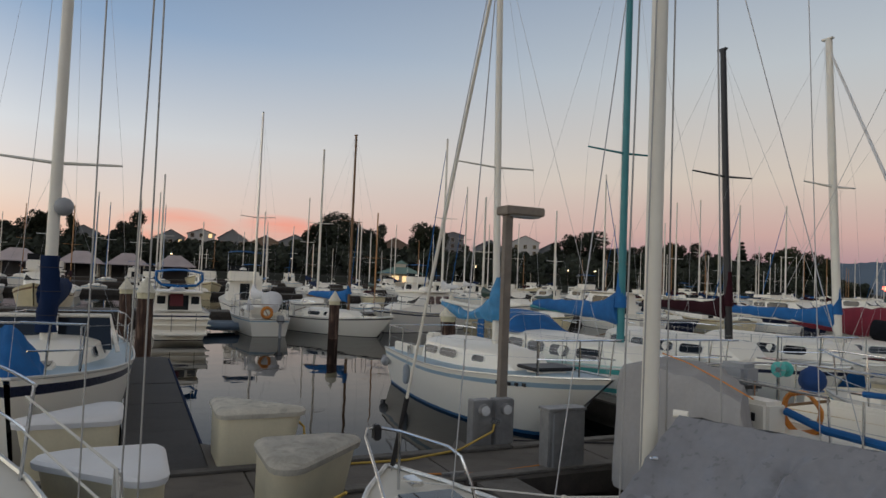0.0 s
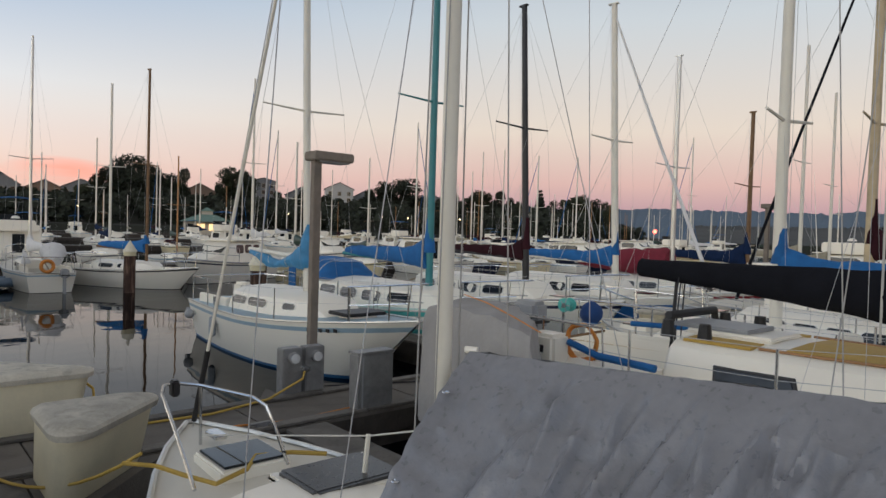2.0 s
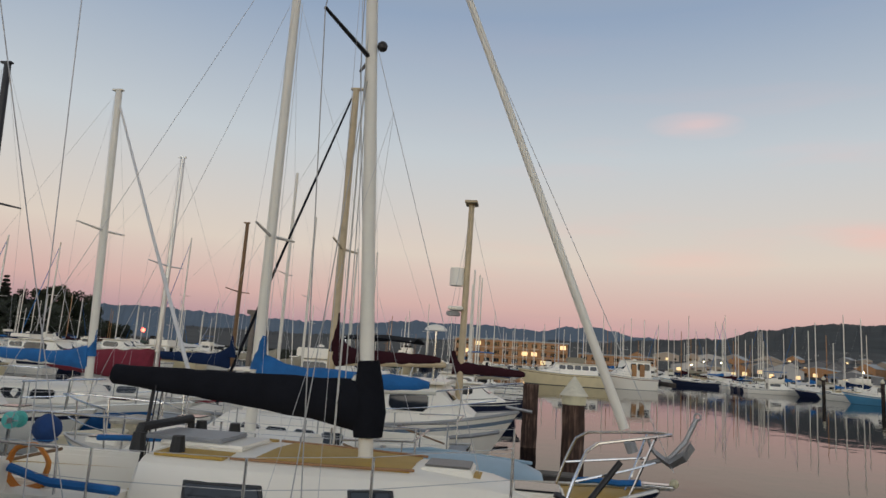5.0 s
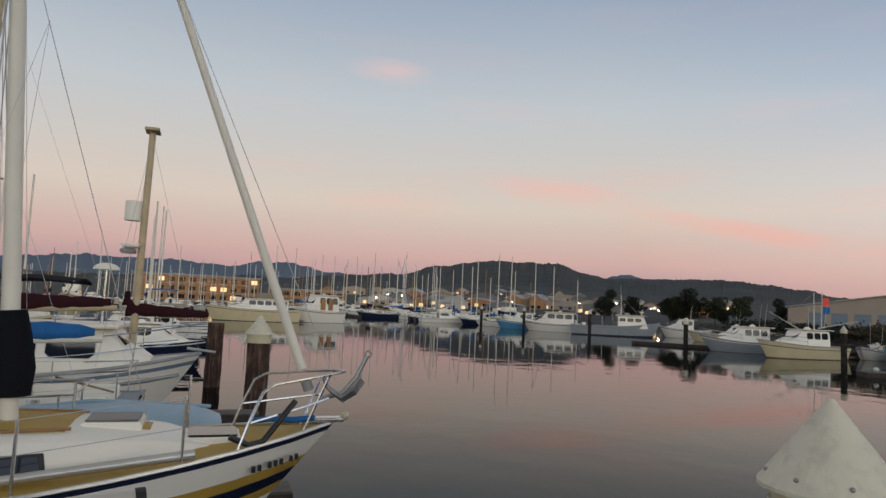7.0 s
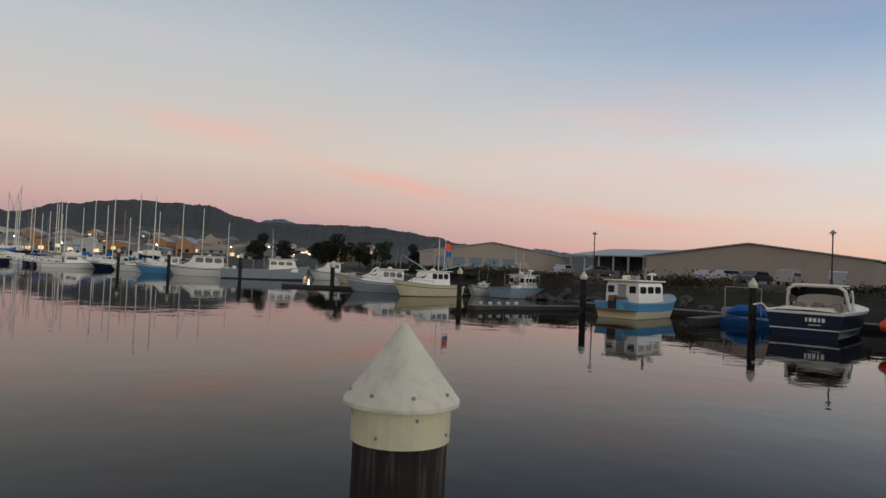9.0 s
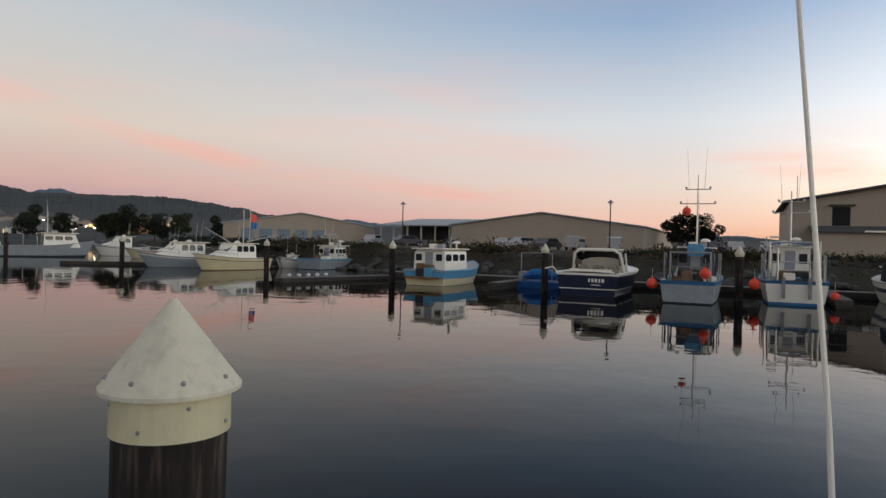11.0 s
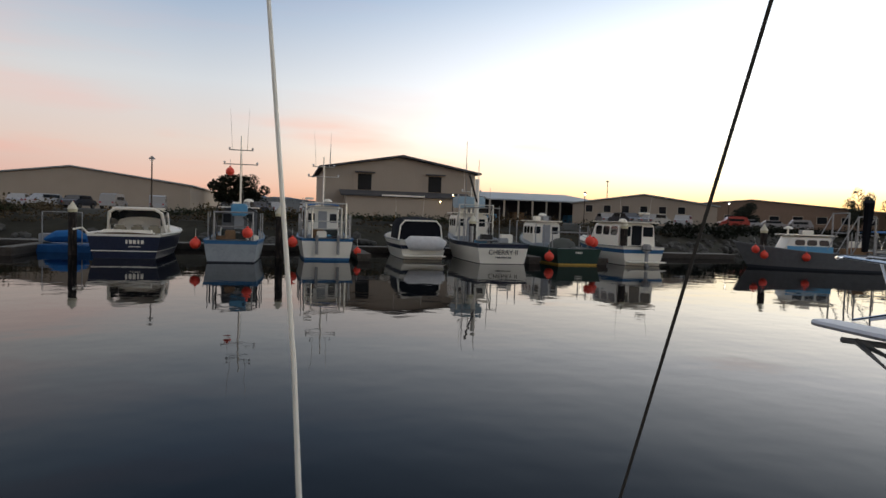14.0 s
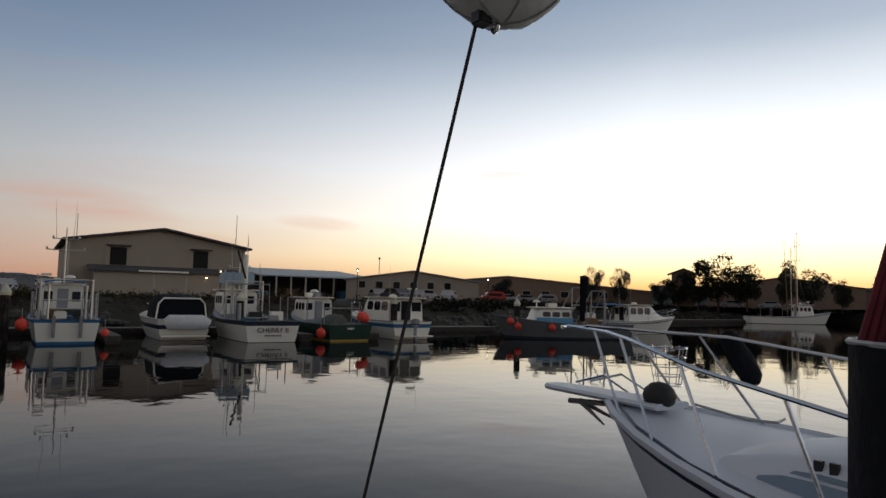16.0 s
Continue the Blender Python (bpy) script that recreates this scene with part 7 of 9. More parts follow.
    b, h = workboat(at(37.4, -58.2, 178), "long grey fishing boat moored along the dock", L=12.5, B=3.2, fb=(1.7, 1.0, 1.0), mats=[bpy.data.materials["grey_hull_paint"], BOOT, BLUEPAINT], bands=((0.05, 1), (0.92, 0), (1.0, 2)), house=(-3.4, -1.2, 1.0, 1.35), mastz=3.6)
    for x, y, m in ((-0.6, 0.9, ORANGE), (0.2, 0.2, BLUEPAINT), (0.5, 1.8, BLUEPAINT)):
        part("deck_tote", boxed(x - 0.4, x + 0.4, y - 0.4, y + 0.4, 0.5, 1.45, 0.05), m, b)
    # white cruiser, long grey boat and skiff at the far pier
    motorboat(at(87.0, -48.2, -38), "white sedan cruiser with blue canvas at the far pier", L=9.0, B=3.2, fb=(1.5, 1.25, 1.15), house=(-3.2, 1.6, 1.3, 1.7), panes=3, canvas=BLUECLOTH)
    b, h = workboat(at(78.5, -53.2, 148), "long grey fishing boat with white house at the far pier", L=12, B=3.4, fb=(2.0, 1.3, 1.3), mats=[bpy.data.materials["grey_hull_paint"], BOOT, GREYPLASTIC], house=(0.4, 4.0, 1.2, 1.6), mastz=5.5, cloth=BLACKCLOTH)
    motorboat(at(78.6, -65.0, -35), "small white wheelhouse boat at the pier", L=7.0, B=2.6, fb=(1.7, 1.3, 1.2), house=(-1.2, 1.4, 1.0, 1.5), panes=2)
    motorboat(at(93.5, -46.4, -20), "blue-hulled workboat with white house at the far pier", L=8.5, B=3.0, mats=[BLUEPAINT, BOOT, WHITE], house=(-1.6, 1.4, 1.1, 1.5), panes=2)
    motorboat(at(66.5, -60.5, -60), "cream open workboat along the pier", L=8.5, B=2.9, fb=(1.4, 1.0, 1.0), mats=[CREAM, BOOT, GREYPLASTIC], house=(-2.4, -0.8, 0.9, 1.2), panes=1, rails=False)
    # the two trawler yachts and neighbours east of the fairway
    b, h, c = motorboat(at(86.4, -5.4, 2), "long white trawler yacht lying side-on", L=11.5, B=3.6, fb=(1.9, 1.5, 1.45), mats=[CREAM, BOOT, TEAK], bands=((0.04, 1), (0.84, 0), (0.88, 2), (1.0, 0)), house=(-4.2, 1.6, 1.4, 1.35), panes=5)
    part("saloon_top", boxed(-1.0, 1.0, -2.6, -0.4, 2.85, 3.6, 0.15), TANCLOTH, b, "tan canvas enclosed bridge")
    b, h, c = motorboat(at(89.8, -14.0, 25), "white tug yacht with tall wheelhouse and varnished doors", L=7.4, B=3.2, fb=(1.9, 1.5, 1.5), mats=[WHITE, BOOT, TEAK], house=(-2.6, 1.4, 1.3, 2.2), panes=3)
    for y in (-1.2, 0.0):
        part("side_door", boxed(-1.36, -1.26, y - 0.35, y + 0.35, 1.7, 3.2, 0.02), WOODSPAR, b)


opposite_row()

# ---- the next dock ahead: boats seen across the basin ----
b, h, c = motorboat(at(1.62, 28.2, UP), "white stern-on cabin cruiser with dark red cloth and blue bimini", L=6.5, B=2.15, fb=(1.05, 0.98, 0.92), house=(-1.5, 1.1, 0.86, 0.72), rails=False)
part("red_cloth", boxed(-0.3, 0.16, -1.62, -1.58, 1.12, 1.58), mat("faded_red_cloth", (0.10, 0.02, 0.025), 0.9), b)
bimini(b, -1.6, -0.1, 0.84, 2.42, BLUECLOTH, foot=1.6)
for sd in (-1, 1):
    part("bimini_curtain", tubed([(sd * 0.8, -1.5, 2.4), (sd * 0.82, -1.45, 2.1), (sd * 0.6, -1.4, 1.9), (0, -1.4, 1.86)], 0.05, 6), BLUECLOTH, b, "rolled blue side curtain")
for z in (0.3, 0.52, 0.74):
    part("transom_ledge", boxed(-1.0, 1.0, -3.40, -3.24, z, z + 0.05, 0.015), WHITE, b)
for x in (-0.3, 0.5):
    part("stern_fender_line", tubed([(x, -3.42, 0.95), (x, -3.43, 0.35)], 0.012, 4), DARKROPE, b)
b, h, c = sailboat(at(4.95, 29.4, UP), "white sailboat stern-on with orange lifebuoy and white covers", L=6.5, B=2.1, fb=(0.9, 0.68, 0.68), mats=[WHITE, BOOT, SKYPAINT], cab=(-0.9, 1.7, 0.66, 0.3), mast=(0.9, 9.7, 0.06), cover=WHITECLOTH, boomlen=2.5, boomz=0.42, coverx=0.16, spread=(0.45,), collar=0.3)
part("lifebuoy", tubed(ring_pts((-0.15, -3.3, 0.95), 0.19, 18, axis="y"), 0.06, 8), HOSE, b, "orange lifebuoy on the stern rail")
outboard(b, 0.35, -3.45, 0.55, GREYPLASTIC, 0.75)
bm, rq = bmesh.new(), random.Random(41)
loft(bm, sweep([(0.3 + rq.uniform(-0.06, 0.06), -0.9 - 0.16 * k, 0.98 + 0.42 * math.sin(math.pi * (k + 0.6) / 10) + rq.uniform(-0.05, 0.05)) for k in range(10)], [0.12 + 0.3 * math.sin(math.pi * (k + 0.5) / 10) for k in range(10)], [0.14 + 0.2 * math.sin(math.pi * (k + 0.5) / 10) for k in range(10)], 12))
part("cockpit_cover", bm, WHITECLOTH, b, "white cover bunched over the cockpit", smooth=True)
part("canvas_peak", tubed([(-0.45, -1.2, 0.95), (-0.55, -1.3, 1.45)], 0.2, 4, r1=0.03), WHITECLOTH, b)
b, h, c = sailboat(at(8.1, 28.0, 211), "white sailboat with dark sheer line and blue sail cover", L=6.4, B=2.1, fb=(0.88, 0.66, 0.66), mats=[WHITE, BOOT, BLACK], bands=((0.02, 1), (0.9, 0), (0.97, 2), (1, 0)), cab=(-1.3, 1.4, 0.68, 0.34), mast=(0.7, 8.6, 0.06), mastm=TEAK, cover=BLUECLOTH, boomlen=2.4, boomz=0.5, coverx=0.15, spread=(0.5,), wins=2, collar=0.35)
part("anchor_buoy", ball(bmesh.new(), (0.5, 1.2, 0.45), 0.12, 10), ORANGE, b, smooth=True)
b, h, c = motorboat(at(12.4, 29.4, 122), "white sedan cruiser with raked windscreen", L=6.6, B=2.3, fb=(1.15, 0.9, 0.85), house=(-1.9, 1.1, 0.92, 1.0), panes=3)
part("radio_mast", tubed([(0.2, -0.4, 1.8), (0.2, -0.5, 3.4)], 0.02, 5), WHITE, b)
dg2 = thing("dinghy", pose(3.55, 28.5, 0.15, 0, 0, 95), "small blue inflatable dinghy afloat", "dinghy")
part("tube", tubed([(-0.5, -1.0, 0.1), (-0.52, 0.5, 0.12), (-0.26, 1.0, 0.2), (0.26, 1.0, 0.2), (0.52, 0.5, 0.12), (0.5, -1.0, 0.1)], 0.17, 10), STRIPE, dg2, smooth=True)
part("floor", boxed(-0.42, 0.42, -0.9, 0.75, 0.0, 0.08), GREYDECK, dg2)

# ---- things on the docks ----
def dock_box(m, label, lid, leg=0.95, hgt=0.52, group="dock boxes"):
    """A three-cornered dock box: flared ribbed sides, rounded nose and an overhanging lid. The square corner is the origin."""
    b = thing("dock_box", m, label, "dock box", group)

    def outline(s, grow=0.0):
        q, out = leg * s, []
        for cx, cy, a0, a1, r in ((0.1, 0.1, 180, 270, 0.1), (q - 0.16, 0.14, 270, 400, 0.14), (0.14, q - 0.16, 50, 180, 0.14)):
            for k in range(5):
                a = radians(a0 + (a1 - a0) * k / 4)
                out.append((cx + (r + grow) * math.cos(a), cy + (r + grow) * math.sin(a)))
        return out

    bm = bmesh.new()
    loft(bm, [[(x, y, z) for x, y in outline(s)] for s, z in ((0.84, 0.0), (0.87, 0.05), (0.97, hgt - 0.03), (0.98, hgt))])
    part("body", bm, BOXM, b, smooth=True)
    bm = bmesh.new()
    loft(bm, [[(x, y, z) for x, y in outline(s, g)] for s, g, z in ((1.0, 0.02, hgt - 0.015), (1.0, 0.03, hgt + 0.035), (0.99, 0.015, hgt + 0.06), (0.86, -0.03, hgt + 0.085))])
    part("lid", bm, lid, b, smooth=True)
    for t in (0.25, 0.5, 0.75):
        p = Vector((leg * 0.86 * t + 0.03, leg * 0.86 * (1 - t) + 0.03, 0.04))
        q = Vector((leg * 0.985 * t + 0.03, leg * 0.985 * (1 - t) + 0.03, hgt - 0.05))
        part("rib", tubed([p, q], 0.02, 6), BOXM, b)
    part("hasp", boxed(leg * 0.47, leg * 0.53, leg * 0.5, leg * 0.53, hgt - 0.1, hgt + 0.02, 0.005), STEEL, b)
    return b


def gusset(x, y, sx, sy, s=1.15):
    g = thing("dock_gusset", pose(0, 0, 0), "triangular dock corner where a finger joins", "dock", kind="structure")
    bm = bmesh.new()
    tri = [(x, y), (x + sx * s, y), (x, y + sy * s)]
    loft(bm, [[(a, b, z) for a, b in tri] for z in (0.0, DZ - 0.004)])
    part("deck_panel", bm, CONCRETE, g)
    return g


for x, y, sx, sy in ((1.06, 6.24, 1, -1), (0.35, 6.24, -1, -1), (0.87, 7.46, 1, 1), (-0.01, 7.46, -1, 1), (4.66, 7.46, 0.45, 0.45), (4.04, 7.46, -0.3, 0.45)):
    gusset(x, y, sx, sy)
dock_box(pose(1.12, 6.28, DZ, 0, 0, -90), "cream three-cornered dock box with stained grey lid", BOXLID)
dock_box(pose(0.95, 7.5, DZ, 0, 0, 0), "cream three-cornered dock box with pale lid", BOXLID)
dock_box(pose(0.33, 6.3, DZ, 0, 0, 180), "white-lidded dock box beside the finger", BOXWHITE)
dock_box(pose(-0.02, 7.5, DZ, 0, 0, 90), "white-lidded dock box by the sailboat's bow", BOXWHITE)
for x in (12.7, 14.2, 16.2):
    dock_box(pose(x, 7.44, DZ, 0, 0, 180), "cream dock box along the main dock", BOXLID, 0.9, 0.6)
for x, y, r in ((10.5, 6.4, 20), (11.6, 6.55, 200), (12.6, 6.4, 40), (18, 6.6, 100), (-5, 6.6, 0)):
    dock_box(pose(x, y, DZ, 0, 0, r), "cream dock box on the main dock", BOXM)


def dock_lamp(x, y, label="grey timber dock lamp post with flat box head"):
    t = thing("dock_lamp", pose(x, y, DZ), label, "dock lamp", "dock lamps")
    part("post", boxed(-0.055, 0.055, -0.055, 0.055, 0, 3.02, 0.008), LAMPWOOD, t)
    part("foot_plate", boxed(-0.12, 0.12, -0.12, 0.12, 0, 0.14, 0.01), GALV, t)
    hd = part("lamp_head", boxed(-0.1, 0.5, -0.16, 0.16, 3.02, 3.14, 0.015), LAMPWOOD, t)
    part("diffuser", boxed(-0.02, 0.45, -0.12, 0.12, 3.0, 3.025), GREYPLASTIC, hd)
    return t


dock_lamp(4.62, 7.82)
dock_lamp(18.5, 7.7)
dock_lamp(34.0, 7.7)
pd = thing("power_pedestal", pose(4.28, 7.5, DZ), "grey metal power pedestal with two meters", "power pedestal")
for x in (-0.16, 0.16):
    p = part("panel", boxed(x - 0.135, x + 0.135, -0.09, 0.09, 0, 0.6, 0.012), GALV, pd)
    m = part("meter", tubed([(x, -0.09, 0.48), (x, -0.15, 0.48)], 0.075, 16), GALV, p)
    part("meter_glass", tubed([(x, -0.151, 0.48), (x, -0.165, 0.48)], 0.06, 16), WHITECLOTH, m)
part("hose_hook", boxed(-0.05, 0.05, -0.16, 0.0, 0.3, 0.36, 0.01), STEEL, pd)
mb = thing("metal_cabinet", pose(4.62, 6.42, DZ), "plain grey metal service cabinet on the dock", "cabinet")
part("body", boxed(-0.25, 0.25, -0.1, 0.1, 0, 0.66, 0.012), GALV, mb)
part("top", boxed(-0.265, 0.265, -0.115, 0.115, 0.66, 0.69, 0.008), GALV, mb)
part("panel_edge", boxed(-0.2, -0.18, -0.106, -0.101, 0.03, 0.63), GREYPLASTIC, mb)


def cord(name, pts, r, material, label):
    return solid(name, tubed(pts, r, 6), material, label, "hose")


cord("garden_hose", [(4.28, 7.38, 0.8), (4.2, 7.3, 0.68), (3.7, 7.2, 0.52), (3.0, 7.15, 0.466), (2.2, 7.2, 0.466), (1.9, 7.5, 0.47), (1.95, 7.85, 0.75), (1.75, 7.95, 0.95)], 0.014, YROPE, "yellow hose trailing from the pedestal")
cord("shore_cable", [(4.4, 6.5, 0.466), (3.6, 6.42, 0.466), (2.9, 6.6, 0.466), (2.3, 6.4, 0.466), (1.9, 6.35, 0.466), (1.2, 6.34, 0.466), (0.9, 6.4, 0.466)], 0.012, HOSE, "orange power cord along the dock edge")
cord("shore_cable", [(4.7, 7.6, 0.466), (5.4, 7.3, 0.466), (6.2, 7.0, 0.466), (6.8, 7.2, 0.466)], 0.011, DARKROPE, "dark power cord across the dock")
bump = thing("bumper_strip", pose(0, 0, 0), "dark blue bumper strip along the finger dock", "bumper")
part("strip", tubed([(0.9, 7.5, 0.38), (0.9, 10, 0.37), (0.9, 13, 0.38), (0.9, 17.1, 0.37)], 0.03, 6), NAVYCLOTH, bump)
for x in (3.2, 6.3, 8.6):
    c = thing("dock_cleat", pose(x, 6.36, DZ), "galvanised mooring cleat on the dock", "cleat", "mooring cleats")
    part("horn", tubed([(-0.13, 0, 0.07), (0.13, 0, 0.07)], 0.018, 7), GALV, c)
    part("foot", boxed(-0.06, 0.06, -0.03, 0.03, 0, 0.07, 0.008), GALV, c)


# ---- land ----
def polar(az, r, z):
    return (r * math.sin(radians(az)), r * math.cos(radians(az)), z)


def ridge(name, a0, a1, step, rows, material, label, rough=0.0, seed=0.0, cat="hill", kind="structure"):
    """A hillside round the harbour; rows: (range, height as a function of the bearing, share of roughness)."""
    bm, rings = bmesh.new(), []
    n = int((a1 - a0) / step)
    for r, hf, k in rows:
        ring = []
        for i in range(n + 1):
            a = a0 + (a1 - a0) * i / n
            x, y, _ = polar(a, r, 0)
            q = noise.noise((x * 0.006 + seed, y * 0.006, 0.3)) * 0.7 + noise.noise((x * 0.025, y * 0.025, seed)) * 0.35 + noise.noise((x * 0.09, y * 0.09, seed)) * 0.22 + noise.noise((x * 0.31, y * 0.31, seed)) * 0.28
            ring.append(polar(a, r, hf(a) + q * rough * k))
        rings.append(ring)
    loft(bm, rings, closed=False)
    return solid(name, bm, material, label, cat, kind=kind)


HILL = [(60, 30), (86, 38), (95, 52), (100, 64), (106, 74), (108.7, 96), (113.6, 116), (119, 111), (121.8, 92), (123.7, 86), (133, 87), (138, 75), (141, 58), (150, 40), (175, 30), (240, 25)]
FARR = [(40, 120), (56, 158), (62, 168), (71.5, 160), (83, 205), (88, 207), (91.2, 188), (94.3, 230), (97.6, 216), (100, 178), (110, 150), (121, 190), (125, 240), (129, 190), (140, 150), (170, 60), (179, 90), (184, 50), (200, 40), (240, 30)]
ridge("hill_wooded", 62, 240, 0.12, [(290, lambda a: -0.5, 0), (310, lambda a: 1.5, 0), (450, lambda a: 5 + interp(HILL, a) * 0.03, 0.03), (600, lambda a: 7 + interp(HILL, a) * 0.08, 0.05), (900, lambda a: 7 + interp(HILL, a) * 0.28, 0.4),
                                    (1050, lambda a: 4 + interp(HILL, a) * 0.48, 0.6), (1200, lambda a: interp(HILL, a) * 0.7, 0.8), (1350, lambda a: interp(HILL, a) * 0.87, 0.9), (1500, lambda a: interp(HILL, a), 1), (1700, lambda a: interp(HILL, a) * 0.6, 1)], HILLGREEN,
      "low dark wooded hill behind the harbour town", rough=9)
# far backdrop ridge, its haze only in the colour
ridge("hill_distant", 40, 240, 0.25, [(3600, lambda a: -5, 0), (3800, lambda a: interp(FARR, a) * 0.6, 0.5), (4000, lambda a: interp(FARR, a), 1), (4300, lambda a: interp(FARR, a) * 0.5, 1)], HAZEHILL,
      "distant mountain ridge with haze painted blue", rough=24, seed=4)

BLUFF = [(-90, 9), (-9, 9.5), (5, 10), (20, 10.5), (32, 11), (44, 9), (50, 7), (56, 3.5), (62, 1.5), (75, 1.2)]


def bluff_z(a, r):
    t = min(1, max(0, (r - 186) / 40))
    return 1.8 + (interp(BLUFF, a) - 1.8) * t * t * (3 - 2 * t)


ridge("ground_bluff", -130, 75, 0.6, [(164, lambda a: -0.6, 0)] + [(r, (lambda q: lambda a: bluff_z(a, q))(r), 0.4 if r > 180 else 0.05) for r in (168, 180, 190, 200, 210, 220, 232, 250, 320, 600)], BANK,
      "steep brush-covered bluff above the marina", rough=1.6, seed=9, cat="bluff")


# shore of the opposite side: a sheet from the embankment's foot to the horizon
SHORE = [(300, -330), (200, -170), (120, -98), (88, -80), (66, -62), (45, -54.5), (10, -52), (-20, -52.5), (-34, -53.5), (-48, -62), (-75, -84), (-110, -92), (-150, -84), (-210, -50), (-420, 40)]


def shore():
    bm, rows = bmesh.new(), []
    pts = [(SHORE[0][0], SHORE[0][1])]
    for a, b in zip(SHORE, SHORE[1:]):
        n = max(2, int(math.hypot(b[0] - a[0], b[1] - a[1]) / 4))
        pts += [(a[0] + (b[0] - a[0]) * i / n, a[1] + (b[1] - a[1]) * i / n) for i in range(1, n + 1)]
    prof = [(0, -0.7, 0), (2.0, 0.5, 0.5), (4.5, 1.7, 0.6), (7.5, 2.35, 0.25), (12, 2.4, 0.05), (60, 2.45, 0.02), (4000, 2.6, 0)]
    for x, y in pts:
        d = Vector((x * 0.25, -abs(y) - 25, 0)).normalized()
        rows.append([(x + d.x * q, y + d.y * q, z + noise.noise((x * 0.4, q * 0.8, 1.0)) * k) for q, z, k in prof])
    loft(bm, rows, closed=False)
    for f in bm.faces:
        f.material_index = 0 if f.calc_center_median().z < 2.3 else 1
    return solid("ground_shore", bm, [GRASS, GRAVEL], "rocky grassed embankment with gravel parking above", "ground", kind="structure")


shore()


# ---- trees, houses, sheds ----
def tree(m, h=10.0, spread=3.5, seed=1, leaf=None, group="trees", label="dark broadleaf tree with uneven crown", conifer=False, n=2400, size=0.42):
    t = thing("tree", m, label, "tree", group)
    rnd = random.Random(seed)
    tr = bmesh.new()
    tube(tr, [(0, 0, -0.5), (rnd.uniform(-0.2, 0.2), 0.1, h * 0.3), (rnd.uniform(-0.3, 0.3), 0, h * (0.9 if conifer else 0.65))], 0.035 * h * 0.6, 7, r1=0.05)
    lobes = []
    if conifer:
        for i in range(9):
            z = h * (0.18 + 0.8 * i / 9)
            lobes.append((Vector((0, 0, z)), spread * (1 - i / 9.3), 0.45))
    else:
        for i in range(17):
            a, q = rnd.uniform(0, 6.28), rnd.uniform(0.1, 0.8) * spread
            c = Vector((q * math.cos(a), q * math.sin(a), h * rnd.uniform(0.26, 0.9) - q * 0.12 * h / 10))
            lobes.append((c, spread * rnd.uniform(0.28, 0.5), 0.8))
            tube(tr, [(0, 0, h * rnd.uniform(0.2, 0.45)), tuple(c * 0.6 + Vector((0, 0, h * 0.12))), tuple(c)], 0.012 * h, 5, r1=0.02)
    part("trunk", tr, BARK, t)
    cr = bmesh.new()
    for i in range(n):
        c, r, sq = lobes[i % len(lobes)]
        d = Vector((rnd.gauss(0, 1), rnd.gauss(0, 1), rnd.gauss(0, 1))).normalized() * r * rnd.uniform(0.55, 1.08)
        d.z *= sq
        u = Vector((rnd.gauss(0, 1), rnd.gauss(0, 1), rnd.gauss(0, 0.6))).normalized()
        v = u.orthogonal().normalized()
        s, p = size * rnd.uniform(0.6, 1.4), c + d
        cr.faces.new([cr.verts.new(p + q) for q in (u * s, v * s * 0.7, -u * s * 0.8, -v * s * 0.6)])
    me = part("crown", cr, leaf or LEAF, t)
    return t


def gable(m, w, d, eave, peak, wall, roof, label, name="house", cat="house", group="", wins=(), doors=(), over=0.4, along="x", lit=0.0, seed=0):
    """A gabled building; its front (gable end) faces local -y. wins and doors: (x, z, width, height) on the front."""
    b = thing(name, m, label, cat, group)
    bm = bmesh.new()
    front = [(-w / 2, 0, 0), (w / 2, 0, 0), (w / 2, 0, eave), (0, 0, peak), (-w / 2, 0, eave)]
    loft(bm, [[(x, y + q, z) for x, y, z in front] for q in (0, d)])
    part("wall", bm, wall, b)
    for sd in (-1, 1):
        bm = bmesh.new()
        a, c = Vector((0, 0, peak + 0.05)), Vector((sd * (w / 2 + over), 0, eave + 0.05 - over * (peak - eave) / (w / 2)))
        loft(bm, [[a + Vector((0, y, 0)), c + Vector((0, y, 0)), c + Vector((0, y, 0.16)), a + Vector((0, y, 0.16))] for y in (-over, d + over)])
        part("roof", bm, roof, b)
    rnd = random.Random(seed)
    for x, z, ww, hh in wins:
        f = part("window", boxed(x - ww / 2, x + ww / 2, -0.05, 0.02, z, z + hh, 0.01), WINGLOW if rnd.random() < lit else GLASS, b)
        if group == "harbour town":
            continue
        part("window_frame", tubed([(x + sx * (ww / 2 + 0.06), -0.04, z + sz) for sx, sz in ((-1, -0.06), (1, -0.06), (1, hh + 0.06), (-1, hh + 0.06), (-1, -0.06))], 0.06, 4), TANLIGHT, f)
    for x, z, ww, hh in doors:
        f = part("door", boxed(x - ww / 2, x + ww / 2, -0.06, 0.03, z, z + hh, 0.01), DOORBLUE, b)
        for k in range(3):
            part("door_rib", boxed(x - ww / 2, x + ww / 2, -0.09, -0.061, z + hh * (0.22 + 0.25 * k), z + hh * (0.24 + 0.25 * k)), GALV, f)
    return b


# opposite shore: long sheds and the two-storey hall
gable(pose(70.7, -95, 2.4, 0, 0, 221), 26, 30, 3.0, 5.1, TANSIDING, ROOFGREY, "long tan metal warehouse with pale roof and blue-grey shutters", "warehouse", "building", "sheds", doors=[(-9 + i * 3.0, 0, 2.2, 2.3) for i in range(5)])
gable(pose(26.8, -93, 2.4, 0, 0, 180), 28.6, 40, 3.3, 5.2, TANSIDING, ROOFGREY, "tan metal warehouse with low gable", "warehouse", "building", "sheds")


